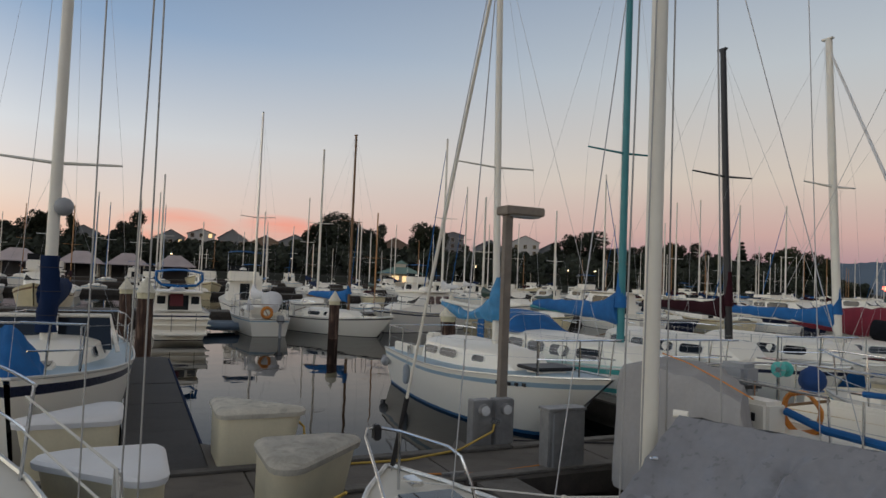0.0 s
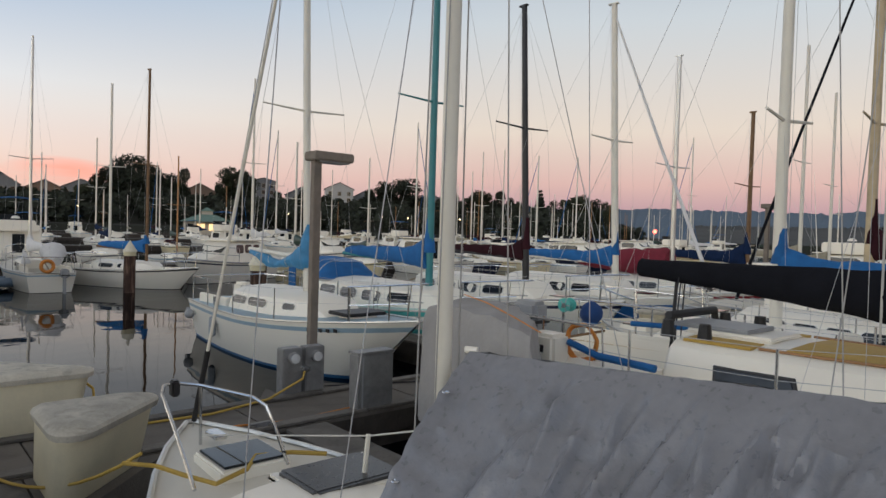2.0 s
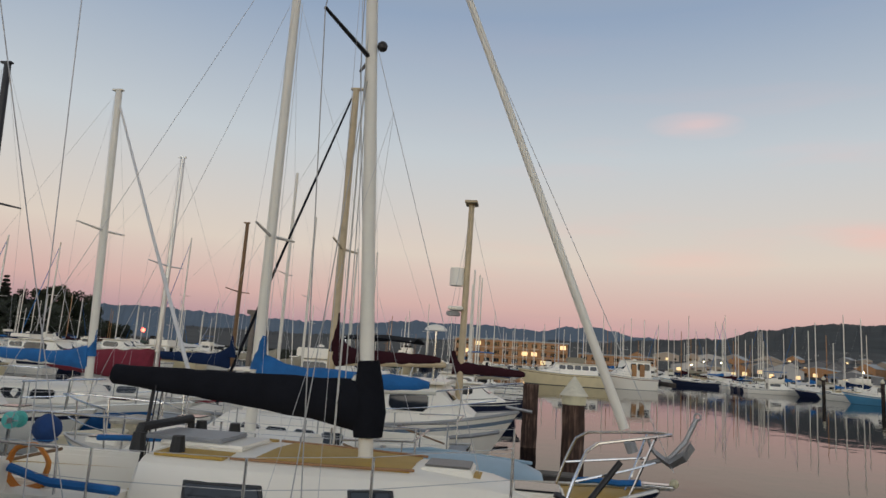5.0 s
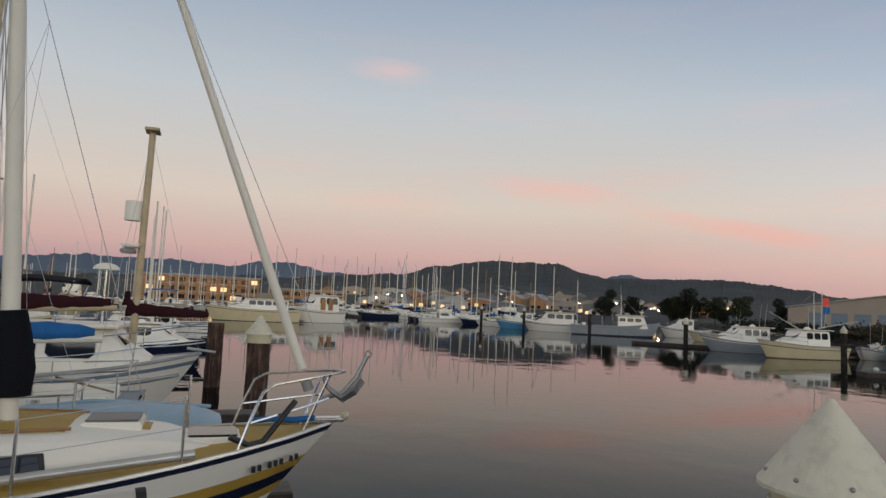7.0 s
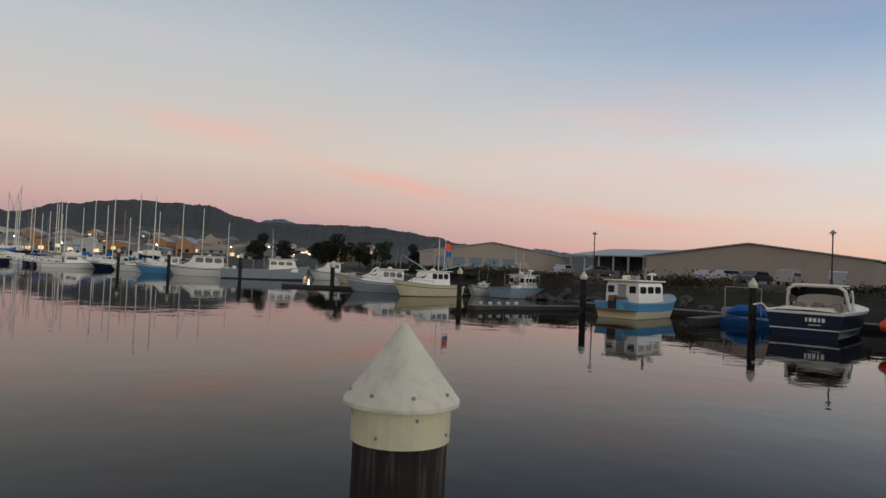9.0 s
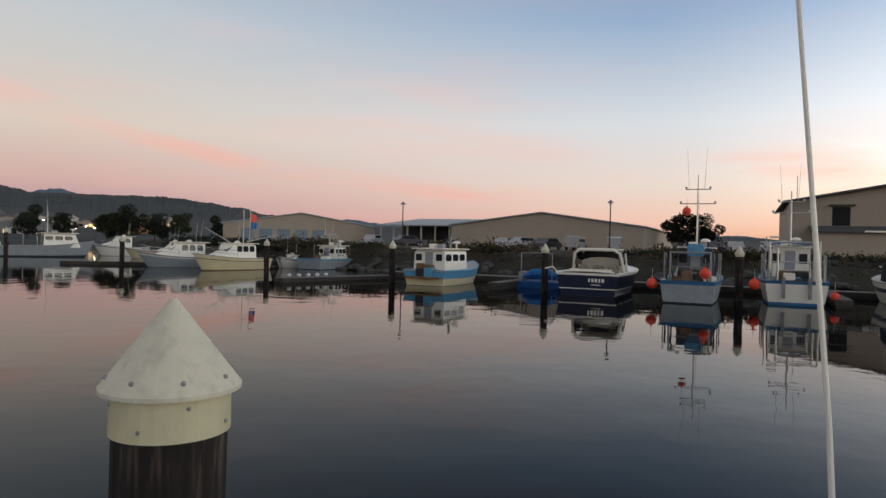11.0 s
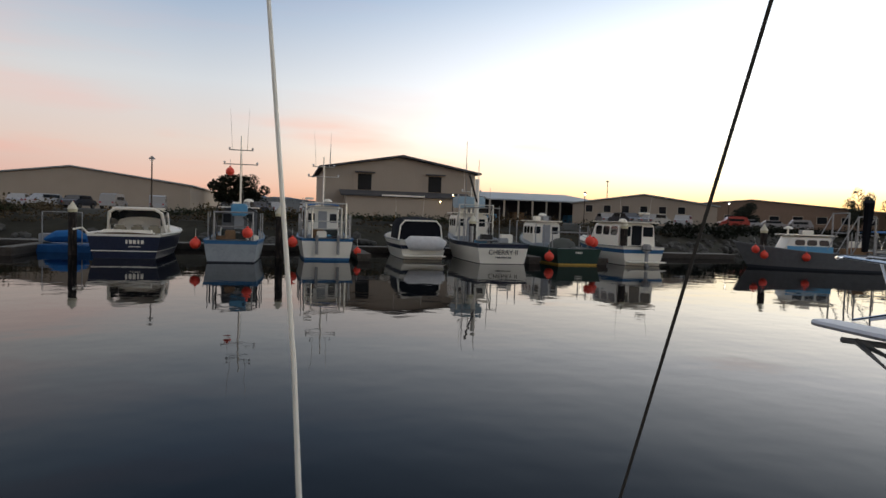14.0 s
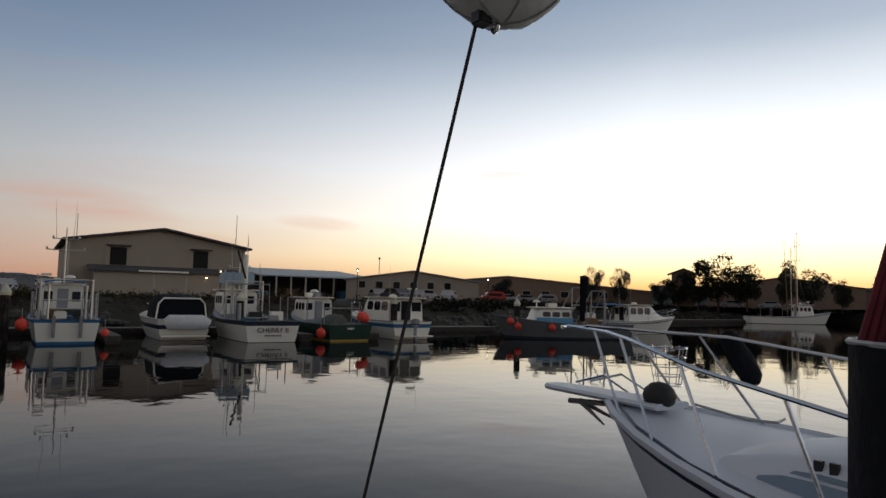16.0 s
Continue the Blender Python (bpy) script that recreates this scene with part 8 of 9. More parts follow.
def hall():
    """The tan two-storey hall with upper doors, a balcony roof and a lower lean-to front."""
    b = thing("hall", pose(-14.8, -88, 2.4), "tan two-storey harbour hall with upper doors and low lean-to", "building")
    w, d, eave, peak = 20.4, 24, 6.3, 8.1
    bm = bmesh.new()
    front = [(-w / 2, 0, 0), (w / 2, 0, 0), (w / 2, 0, eave), (0, 0, peak), (-w / 2, 0, eave)]
    loft(bm, [[(x, -q, z) for x, _, z in front] for q in (0, d)])
    part("wall", bm, TANSIDING, b)
    for sd in (-1, 1):
        bm = bmesh.new()
        a, c = Vector((0, 0, peak + 0.03)), Vector((sd * (w / 2 + 0.7), 0, eave - 0.1))
        loft(bm, [[a + Vector((0, y, 0)), c + Vector((0, y, 0)), c + Vector((0, y, 0.25)), a + Vector((0, y, 0.25))] for y in (0.9, -d)])
        part("roof", bm, ROOFDARK, b)
    bm = bmesh.new()
    loft(bm, [[(x, 0.01, 0), (x, 2.6, 0), (x, 2.6, 2.7), (x, 0.01, 3.35)] for x in (-8.6, 7.6)])
    part("lean_to", bm, TANSIDING, b)
    bm = bmesh.new()
    loft(bm, [[(x, 0.01, 3.38), (x, 3.1, 2.72), (x, 3.1, 2.9), (x, 0.01, 3.56)] for x in (-9.2, 8.2)])
    part("lean_to_roof", bm, ROOFDARK, b)
    part("gutter_light", boxed(-2.6, 3.0, 3.11, 3.2, 2.78, 2.98), WHITE, b)
    for x in (4.9, -4.6):
        # no real recess: a black slab stands for the shaded opening
        dr = part("upper_door", boxed(x - 0.9, x + 0.9, 0.0, 0.06, 3.6, 5.7, 0.02), SHADEDDARK, b)
        part("door_canopy", boxed(x - 1.3, x + 1.3, 0.0, 0.7, 5.85, 6.0), ROOFDARK, dr)
        part("door_leaf", boxed(x + 0.95, x + 1.5, 0.0, 0.09, 3.6, 5.7), TANSIDING, dr)
    part("corner_trim", boxed(-w / 2 - 0.02, -w / 2 + 0.2, -0.1, 0.05, 0, eave - 0.15), TANLIGHT, b)
    part("corner_trim", boxed(w / 2 - 0.2, w / 2 + 0.02, -0.1, 0.05, 0, eave - 0.15), TANLIGHT, b)
    # upright ribs of the siding
    me = bpy.data.meshes.new("siding_rib")
    q = boxed(-0.03, 0.03, 0.0, 0.03, 3.6, 6.2)
    q.to_mesh(me)
    q.free()
    me.materials.append(TANSIDING)
    for i in range(40):
        x = -w / 2 + 0.4 + i * 0.5
        if all(abs(x - dx) > 1.7 for dx in (4.9, -4.6)):
            o = new("siding_rib", me)
            o.parent, o.location = b, (x, 0, 0)
    part("wall_lamp", ball(bmesh.new(), (-4.7, 3.25, 2.3), 0.11, 10), LAMPGLOW, b, "warm lit wall lamp")
    for x, z in ((9.3, 7.6), (-9.5, 9.0)):
        part("roof_aerial", tubed([(x, -2, 5.5), (x, -2, z + 2)], 0.04, 5), GALV, b)
    return b


hall()


def open_shed(x0, x1, y, z, label, depth=16, roofz=3.3, back=5.0, bays=7):
    """A long low roof on posts, open to the front."""
    b = thing("open_shed", pose(0, 0, z), label, "building", "sheds")
    bm = bmesh.new()
    loft(bm, [[(x, y + 0.8, roofz), (x, y - depth, back), (x, y - depth, back + 0.2), (x, y + 0.8, roofz + 0.2)] for x in (x0 - 0.5, x1 + 0.5)])
    part("roof", bm, ROOFGREY, b)
    part("back_wall", boxed(x0, x1, y - depth * 0.55, y - depth * 0.5, 0, roofz + 0.6), ROOFDARK, b)
    for i in range(bays + 1):
        x = x0 + (x1 - x0) * i / bays
        part("post", boxed(x - 0.12, x + 0.12, y - 0.12, y + 0.12, 0, roofz + 0.02), TANLIGHT, b)
    rnd = random.Random(int(x0))
    for i in range(bays):
        x = x0 + (x1 - x0) * (i + 0.5) / bays
        if i % 2:
            part("stored_gear", boxed(x - 1.0, x + 0.9, y - 5, y - 3, 0, rnd.uniform(0.8, 1.9), 0.1), [GREYPLASTIC, BLUEPAINT, TEAK][i % 3], b)
    return b


open_shed(41.5, 57.0, -99, 2.4, "long low shed with open dark bays", bays=6)
open_shed(-50, -31, -100, 2.4, "long low open-sided net shed with pale roof", bays=8)
gable(pose(-52.5, -91, 2.4, 0, 0, 152), 21, 20, 3.1, 4.6, TANSIDING, ROOFGREY, "tan gabled warehouse with small square windows", "warehouse", "building", "sheds",
      wins=[(-8 + i * 2.7, 1.9, 1.0, 1.0) for i in range(6)])
gable(pose(-88, -112, 2.5, 0, 0, 140), 60, 14, 2.7, 5.4, HOUSET, ROOFGREY, "long low grey harbour building", "warehouse", "building", "sheds", wins=[(-24 + i * 4, 1.2, 1.6, 1.2) for i in range(12)])
gable(pose(-137, -80, 2.5, 0, 0, 120), 30, 12, 4.2, 6.4, HOUSET, ROOFDARK, "low brown building behind trees", "warehouse", "building", "sheds")
gable(pose(-160, -60, 2.5, 0, 0, 110), 40, 12, 3.2, 5.0, HOUSET, ROOFDARK, "low brown building with dark roof", "warehouse", "building", "sheds")

gable(pose(-114.5, -87.8, 2.5, 0, 0, 128), 4.6, 4.6, 6.6, 7.5, HOUSET, ROOFDARK, "small square tower with a dark roof", "tower", "building", "", over=0.8)

# trees: a few kinds, then copies
proto = [tree(polar_pose, *a, **k) for polar_pose, a, k in (
    (pose(*polar(15.5, 214, 6.6)), (16, 7.0, 1), {"n": 5200}), (pose(*polar(18.2, 216, 6.0)), (12, 5.0, 2), {}), (pose(*polar(23.8, 214, 7.0)), (14, 6.0, 3), {"leaf": LEAFB, "n": 4000}),
    (pose(*polar(49.5, 214, 5.2)), (12.5, 2.6, 4), {"conifer": True, "n": 3600, "label": "dark pointed conifer on the bluff"}), (pose(*polar(37.5, 214, 6.8)), (12.5, 6.0, 5), {"n": 4200}))]
rt = random.Random(5)


# bearing, height of the top, width of the crown
for az, top, w in ((-8.4, 12.9, 9.1), (-6.4, 16.3, 10.9), (-4.4, 16.4, 4.0), (-0.4, 18.3, 10.5), (-1.4, 15.0, 6.5), (14.1, 18.3, 8.3), (17.9, 18.9, 10.9), (19.3, 18.9, 8.6), (16.7, 20.6, 9.5), (15.0, 21.0, 8.0), (23.1, 18.1, 9.1), (24.6, 19.4, 6.4),
                   (22.2, 14.3, 5.5), (36.1, 17.5, 9.1), (34.4, 15.1, 8.3), (29.3, 15.2, 6.4), (42.5, 14.7, 9.1), (44.3, 16.4, 9.1), (45.6, 15.8, 9.1), (46.7, 13.7, 5.5), (52.0, 14.9, 9.1), (53.0, 15.6, 9.1), (54.5, 13.8, 9.1), (55.3, 13.5, 5.4),
                   (9.0, 11.5, 5.0), (12.6, 13.0, 6.0), (27.4, 13.2, 7.0), (31.0, 13.4, 5.0), (39.6, 13.6, 7.5), (41.0, 14.0, 7.0), (48.2, 12.5, 7.0), (50.6, 13.0, 6.0), (-12.0, 15.0, 10.0), (-16.0, 14.0, 9.0)):
    i = rt.choice((0, 2, 4))
    z0 = bluff_z(az, 212) - 2.5
    t = copy_thing(proto[i], pose(*polar(az, 212 + rt.uniform(-3, 3), z0), 0, 0, rt.uniform(0, 360)))
    sw = w / (16.5, 0, 12.5, 0, 13.5)[i]
    t.scale = (sw, sw, (top - z0) / (15.6, 0, 13.6, 0, 12.2)[i])
HEDGE = [(-14, 11.4), (12, 11.4), (14, 14), (19, 14), (20.5, 11.6), (30, 11.8), (35, 12.8), (46, 13), (52, 12), (58, 6)]


def woods():
    """The dense thicket on the slope, too many to count."""
    bm, r = bmesh.new(), random.Random(14)
    vs, fs = [], []
    for k in range(520):
        az = -14 + 72 * (k + r.random()) / 520
        rr = r.uniform(184, 222)
        x, y, z = polar(az, rr, bluff_z(az, rr) - 0.5)
        hgt = min(r.uniform(4.5, 8.0) * (0.55 if az > 53 else 1.0), 2.57 + (interp(HEDGE, az) - 2.57) * rr / 212 - z - r.uniform(0.0, 1.6))
        if hgt < 1.6:
            continue
        for q in range(95):
            d = Vector((r.gauss(0, 1), r.gauss(0, 1), r.gauss(0, 1))).normalized() * r.uniform(0.6, 1.05)
            p = Vector((x + d.x * hgt * 0.36, y + d.y * hgt * 0.36, z + hgt * (0.52 + 0.48 * d.z)))
            u = Vector((r.gauss(0, 1), r.gauss(0, 1), r.gauss(0, 0.7))).normalized()
            v, sz = u.orthogonal().normalized(), r.uniform(0.45, 1.0)
            n0 = len(vs)
            vs += [p + u * sz, p + v * sz * 0.8, p - u * sz * 0.8, p - v * sz * 0.7]
            fs.append((n0, n0 + 1, n0 + 2, n0 + 3))
    bm.free()
    me = bpy.data.meshes.new("far_woods")
    me.from_pydata(vs, [], fs)
    me.materials.append(LEAF)
    return tagged(new("far_woods", me), "dense dark thicket of trees covering the bluff", "woods", kind="stuff")


woods()
for x, y, i, s in ((-72, -93, 4, 0.4), (8.9, -108, 2, 0.55), (5.5, -110, 0, 0.5), (99, -84, 0, 0.5), (97, -87, 4, 0.45), (94, -90, 2, 0.45), (103, -82, 2, 0.42), (107, -88, 4, 0.45), (90, -96, 0, 0.4), (122, -80, 0, 0.5), (112, -80, 4, 0.42)):
    t = copy_thing(proto[i], pose(x, y, 2.0, 0, 0, rt.uniform(0, 360)))
    s *= 0.8 if i == 0 else 0.9
    t.scale = (s * 0.95, s * 0.95, s)
# airy trees against the afterglow: bearing, height of the top, width of the crown
airy = tree(pose(*polar(-124.9, 140, 2.0)), 11.2, 4.6, 61, n=3800, size=0.25, label="tall airy tree against the evening sky")
for az, top, w in ((-134.7, 10.0, 4.4), (-132.4, 10.1, 4.4), (-126.4, 9.9, 7.0), (-127.9, 8.6, 6.0), (-122.8, 10.7, 7.4), (-120.0, 11.2, 4.4), (-118.4, 9.8, 6.6), (-129.3, 7.4, 4.0), (-116.4, 7.8, 4.0), (-113.6, 9.4, 6.0), (-111.0, 8.8, 7.0), (-108.0, 9.6, 6.0)):
    t = copy_thing(airy, pose(*polar(az, 140 + rt.uniform(-4, 2), 2.0), 0, 0, rt.uniform(0, 360)))
    t.scale = (w / 9.6, w / 9.6, (top - 2.0) / 10.8)

# houses along the bluff's edge
HW = ((HOUSEW, ROOFDARK, "white two-storey house on the bluff"), (HOUSEG, ROOFDARK, "grey gabled house on the bluff"), (HOUSET, ROOFDARK, "brown house on the bluff with low roof"))
for k, (az, r, w, eave, rise, kind) in enumerate(((-7.0, 236, 11, 3.2, 2.4, 2), (-3.6, 238, 9, 3.2, 2.2, 1), (2.6, 238, 9, 3.0, 2.4, 1), (4.9, 234, 8.5, 4.4, 1.6, 0), (7.3, 234, 9, 3.4, 3.0, 1), (10.0, 238, 10, 2.6, 2.4, 2),
                                              (12.4, 236, 11, 3.0, 2.6, 1), (20.9, 236, 10, 3.4, 2.6, 2), (25.9, 232, 8, 7.4, 1.0, 1), (29.2, 238, 10, 3.6, 2.6, 1), (32.2, 230, 9.5, 5.4, 2.2, 0), (34.4, 238, 9, 3.4, 2.4, 1),
                                              (40.2, 234, 11, 3.8, 2.6, 1), (42.0, 240, 9, 3.6, 2.0, 0), (47.0, 236, 9, 3.4, 2.4, 2))):
    wall, roof, lab = HW[kind]
    x, y, z = polar(az, r, bluff_z(az, r) - 0.4)
    n = int(w / 2.6)
    wins = [(-w / 2 + w * (i + 0.5) / n, zz, 1.1, 1.3) for i in range(n) for zz in ([1.0] if eave < 4 else [1.0, 3.2] if eave < 6 else [0.8, 3.0, 5.2])]
    gable(pose(x, y, z, 0, 0, -az + rt.uniform(-12, 12)), w, 9, eave, eave + rise, wall, roof, lab, "house", "house", "houses on the bluff", wins=wins, lit=0.08, seed=k)

# harbour office with its green roof and cupola
g = thing("harbour_office", pose(*polar(21.5, 140, 0.4), 0, 0, -21.5), "small tan harbour office with green hipped roof and cupola", "building")
part("wall", boxed(-4.4, 4.4, 0, 7, 0, 2.7), TANLIGHT, g)
part("roof", tubed([(0, 3.5, 2.65), (0, 3.5, 4.1)], 7.2, 4, r1=2.2), TEALROOF, g)
part("cupola", boxed(-1.1, 1.1, 2.4, 4.6, 3.9, 4.8), TANLIGHT, g)
part("cupola_roof", tubed([(0, 3.5, 4.8), (0, 3.5, 5.6)], 2.0, 4, r1=0.1), TEALROOF, g)
for x in (-3.2, -1.1, 1.1, 3.2):
    part("window", boxed(x - 0.7, x + 0.7, -0.06, 0.02, 0.9, 2.2, 0.01), WINGLOW if abs(x) < 2 else GLASS, g)
# low boat shelters
SHELTER = mat("pale_shelter_roof", (0.42, 0.36, 0.36), 0.6, var=0.15, scale=0.5)
for x, y in ((-16.5, 118), (-7.8, 120), (-0.9, 122), (6.6, 122)):
    b = thing("boat_shelter", pose(x, y, 0.4), "covered boat shelter with pale hipped roof", "shelter", "boat shelters")
    for px, py in ((-2.6, 0.3), (2.6, 0.3), (-2.6, 7.6), (2.6, 7.6)):
        part("post", boxed(px - 0.1, px + 0.1, py - 0.1, py + 0.1, 0, 2.2), TANLIGHT, b)
    part("back_wall", boxed(-2.7, 2.7, 7.7, 7.8, 0, 2.2), ROOFDARK, b)
    bm = bmesh.new()
    loft(bm, [[(-3.3, -0.4, 2.15), (3.3, -0.4, 2.15), (3.3, 8.4, 2.15), (-3.3, 8.4, 2.15)], [(-3.3, -0.4, 2.3), (3.3, -0.4, 2.3), (3.3, 8.4, 2.3), (-3.3, 8.4, 2.3)], [(-0.9, 2.6, 4.2), (0.9, 2.6, 4.2), (0.9, 5.4, 4.2), (-0.9, 5.4, 4.2)]])
    part("roof", bm, SHELTER, b)

# brick hotel and town behind the far docks
def block(m, w, d, floors, wall, roof, label, lit=0.15, seed=1, bay=4.2, name="building"):
    b = thing(name, m, label, "building", "harbour town")
    hgt = floors * 3.1
    part("wall", boxed(-w / 2, w / 2, 0, d, 0, hgt, 0.05), wall, b)
    part("roof", boxed(-w / 2 - 0.4, w / 2 + 0.4, -0.4, d + 0.4, hgt, hgt + 0.5, 0.05), roof, b)
    rnd = random.Random(seed)
    n = int(w / bay)
    for f in range(floors):
        for i in range(n):
            x = -w / 2 + w * (i + 0.5) / n
            part("window", boxed(x - bay * 0.3, x + bay * 0.3, -0.1, 0.05, f * 3.1 + 0.9, f * 3.1 + 2.4), WINGLOW if rnd.random() < lit else GLASS, b)
        part("balcony", boxed(-w / 2, w / 2, -0.9, -0.12, f * 3.1 + 0.1, f * 3.1 + 0.25), TANLIGHT, b)
    return b


block(pose(262, 4, 1.0, 0, 0, -90), 44, 14, 3, BRICKTAN, ROOFGREY, "long orange brick waterfront building of three floors", bay=3.6, lit=0.05)
block(pose(272, -38, 1.0, 0, 0, -95), 30, 12, 2, BRICKTAN, ROOFGREY, "orange brick waterfront building of two floors", seed=4, lit=0.05)
rn = random.Random(11)
for k in range(62):
    az = rn.uniform(103, 128) if k % 3 else rn.uniform(99, 136)
    r = rn.choice((rn.uniform(330, 420), rn.uniform(420, 640)))
    wall, roof = rn.choice((HOUSEW, HOUSEG, TANSIDING, TANSIDING, BRICKTAN)), rn.choice((ROOFDARK, ROOFGREY, ROOFGREY))
    hh = interp(HILL, az)
    z = interp([(310, 1.5), (450, 5 + hh * 0.03), (600, 7 + hh * 0.08), (900, 7 + hh * 0.28)], r)
    w = rn.choice((rn.uniform(7, 12), rn.uniform(7, 12), rn.uniform(14, 26)))
    n = max(2, int(w / 4.5))
    eave = rn.uniform(3.0, 6.5)
    gable(pose(*polar(az, r, z - 0.6), 0, 0, -az + rn.uniform(-30, 30)), w, 10, eave, eave + rn.uniform(1.2, 3.2), wall, roof, "town building beyond the harbour docks", "house", "house", "harbour town",
          wins=[(-w / 2 + w * (i + 0.5) / n, 1.2, 2.0, 1.6) for i in range(n)], lit=0.3, seed=k)


def street_lamp(m, h=4.5, glow=None, label="tall harbour street lamp", lit=True, head=0.11, group="street lamps"):
    t = thing("street_lamp", m, label, "street lamp", group)
    part("post", tubed([(0, 0, 0), (0, 0, h)], 0.07, 8, r1=0.05), BARK, t)
    part("base", tubed([(0, 0, 0), (0, 0, 0.5)], 0.13, 8), BARK, t)
    part("shade", tubed([(0, 0, h + 0.05), (0, 0, h + 0.32)], 0.3, 12, r1=0.05), GALV, t)
    part("bulb", ball(bmesh.new(), (0, 0, h - 0.05), head, 8), (glow or LAMPGLOW) if lit else WHITECLOTH, t)
    return t


for x, y, h, glow, lit in ((11.2, -61, 4.4, None, False), (33.0, -62, 4.4, None, False), (-21.0, -84.0, 3.2, LAMPGLOW, True), (-40.5, -86, 4.2, WHITEGLOW, True), (-62.5, -84.5, 3.6, WHITEGLOW, True), (-49, -96, 6.6, None, False)):
    street_lamp(pose(x, y, 2.4), h, glow, lit=lit)
FARGLOW = mat("distant_warm_lamp", (1.0, 0.70, 0.36), 0.5, emit=30.0, var=0.02)
far_lamp = street_lamp(pose(*polar(127.6, 250, 1.5)), 4.0, FARGLOW, "lit street lamp of the far shore", head=0.3)
for k in range(34):
    az = rn.uniform(99, 131)
    copy_thing(far_lamp, pose(*polar(az, rn.uniform(300, 560), rn.uniform(1, 5))))
bank_lamp = street_lamp(pose(*polar(28.0, 180, 2.0)), 4.0, LAMPGLOW, "lit lamp below the bluff", head=0.16)
for k in range(7):
    copy_thing(bank_lamp, pose(*polar(rn.uniform(-6, 56), rn.uniform(176, 184), 2.0)))
sig = thing("signal_light", pose(*polar(59.0, 230, 1.0)), "red signal light on a short pole", "signal light")
part("post", tubed([(0, 0, 0), (0, 0, 3.6)], 0.08, 6), GALV, sig)
part("lens", ball(bmesh.new(), (0, 0, 3.7), 0.65, 10), REDGLOW, sig)


# parked cars on the shore
def car(m, paint, label, van=False):
    c = thing("car", m, label, "car", "parked cars")
    bm = bmesh.new()
    prof = [(-2.1, 0.35), (-2.15, 0.75), (-1.9, 0.95), (-1.4, 1.02), (-0.85, 1.5 if not van else 1.75), (0.95, 1.52 if not van else 1.8), (1.75, 1.0 if not van else 1.7), (2.15, 0.9), (2.2, 0.4)]
    loft(bm, [[(x * (1 if z < 1.1 else 0.96), y, z) for x, z in prof] for y in (-0.85, -0.8, 0.8, 0.85)])
    body = part("body", bm, paint, c)
    for sd in (-1, 1):
        part("side_window", boxed(-0.85, 1.35, *sorted((sd * 0.83, sd * 0.865)), 1.05, 1.42, 0.02), GLASS, body)
    for x in (-1.35, 1.35):
        for sd in (-1, 1):
            w = part("wheel", tubed([(x, sd * 0.68, 0.33), (x, sd * 0.88, 0.33)], 0.33, 14), TYRE, c)
            part("rim", tubed([(x, sd * 0.881, 0.33), (x, sd * 0.89, 0.33)], 0.18, 10), STEEL, w)
    for sd in (-1, 1):
        part("headlight", boxed(-2.17, -2.08, sd * 0.6 - 0.16, sd * 0.6 + 0.16, 0.68, 0.8), WHITECLOTH, c)
        part("tail_light", boxed(2.1, 2.21, sd * 0.65 - 0.1, sd * 0.65 + 0.1, 0.7, 0.86), REDPAINT, c)
    return c


cars = [car(pose(25.8, -81.5, 2.4, 0, 0, 62), CARPAINT[1], "silver saloon car parked above the shore"), car(pose(19.4, -83, 2.4, 0, 0, 84), CARPAINT[0], "white parked van with dark windows", True),
        car(pose(-38.6, -75.8, 2.35, 0, 0, 75), CARPAINT[0], "white hatchback parked above the shore"), car(pose(-37, -68, 2.35, 0, 0, 95), CARPAINT[2], "dark saloon car parked above the shore"), car(pose(-66, -88, 2.45, 0, 0, 160), CARPAINT[3], "red truck parked by the sheds", True)]
for i, x, y, r in ((3, 23.0, -83, 75), (0, 29.5, -84, 100), (1, 14.6, -83, 96), (0, 1.2, -81, 100), (0, -2.4, -79, 85), (3, 3.6, -84, 110), (2, -42, -70, 30), (0, -47, -72, 50), (0, -70, -90, 150), (2, -76, -92, 150), (3, 44, -84, 60), (0, 49, -83, 100), (2, -125, -84, 120), (0, -132, -80, 120), (1, -82, -93, 150)):
    copy_thing(cars[i], pose(x, y, 2.36, 0, 0, r))

# shrubs with yellow flowers on the embankment
def shrubs(name, spots, material, label, size=0.16, n=55, hgt=1.0, wid=1.1):
    bm, r = bmesh.new(), random.Random(3)
    for x, y, z in spots:
        for k in range(n):
            d = Vector((r.gauss(0, 0.45) * wid, r.gauss(0, 0.35) * wid, abs(r.gauss(0, 0.45)) * hgt))
            u = Vector((r.gauss(0, 1), r.gauss(0, 1), r.gauss(0, 1))).normalized()
            v, s = u.orthogonal().normalized(), size * r.uniform(0.6, 1.5)
            p = Vector((x, y, z)) + d
            bm.faces.new([bm.verts.new(p + q) for q in (u * s, v * s, -u * s, -v * s)])
    return solid(name, bm, material, label, "shrubs", kind="stuff")


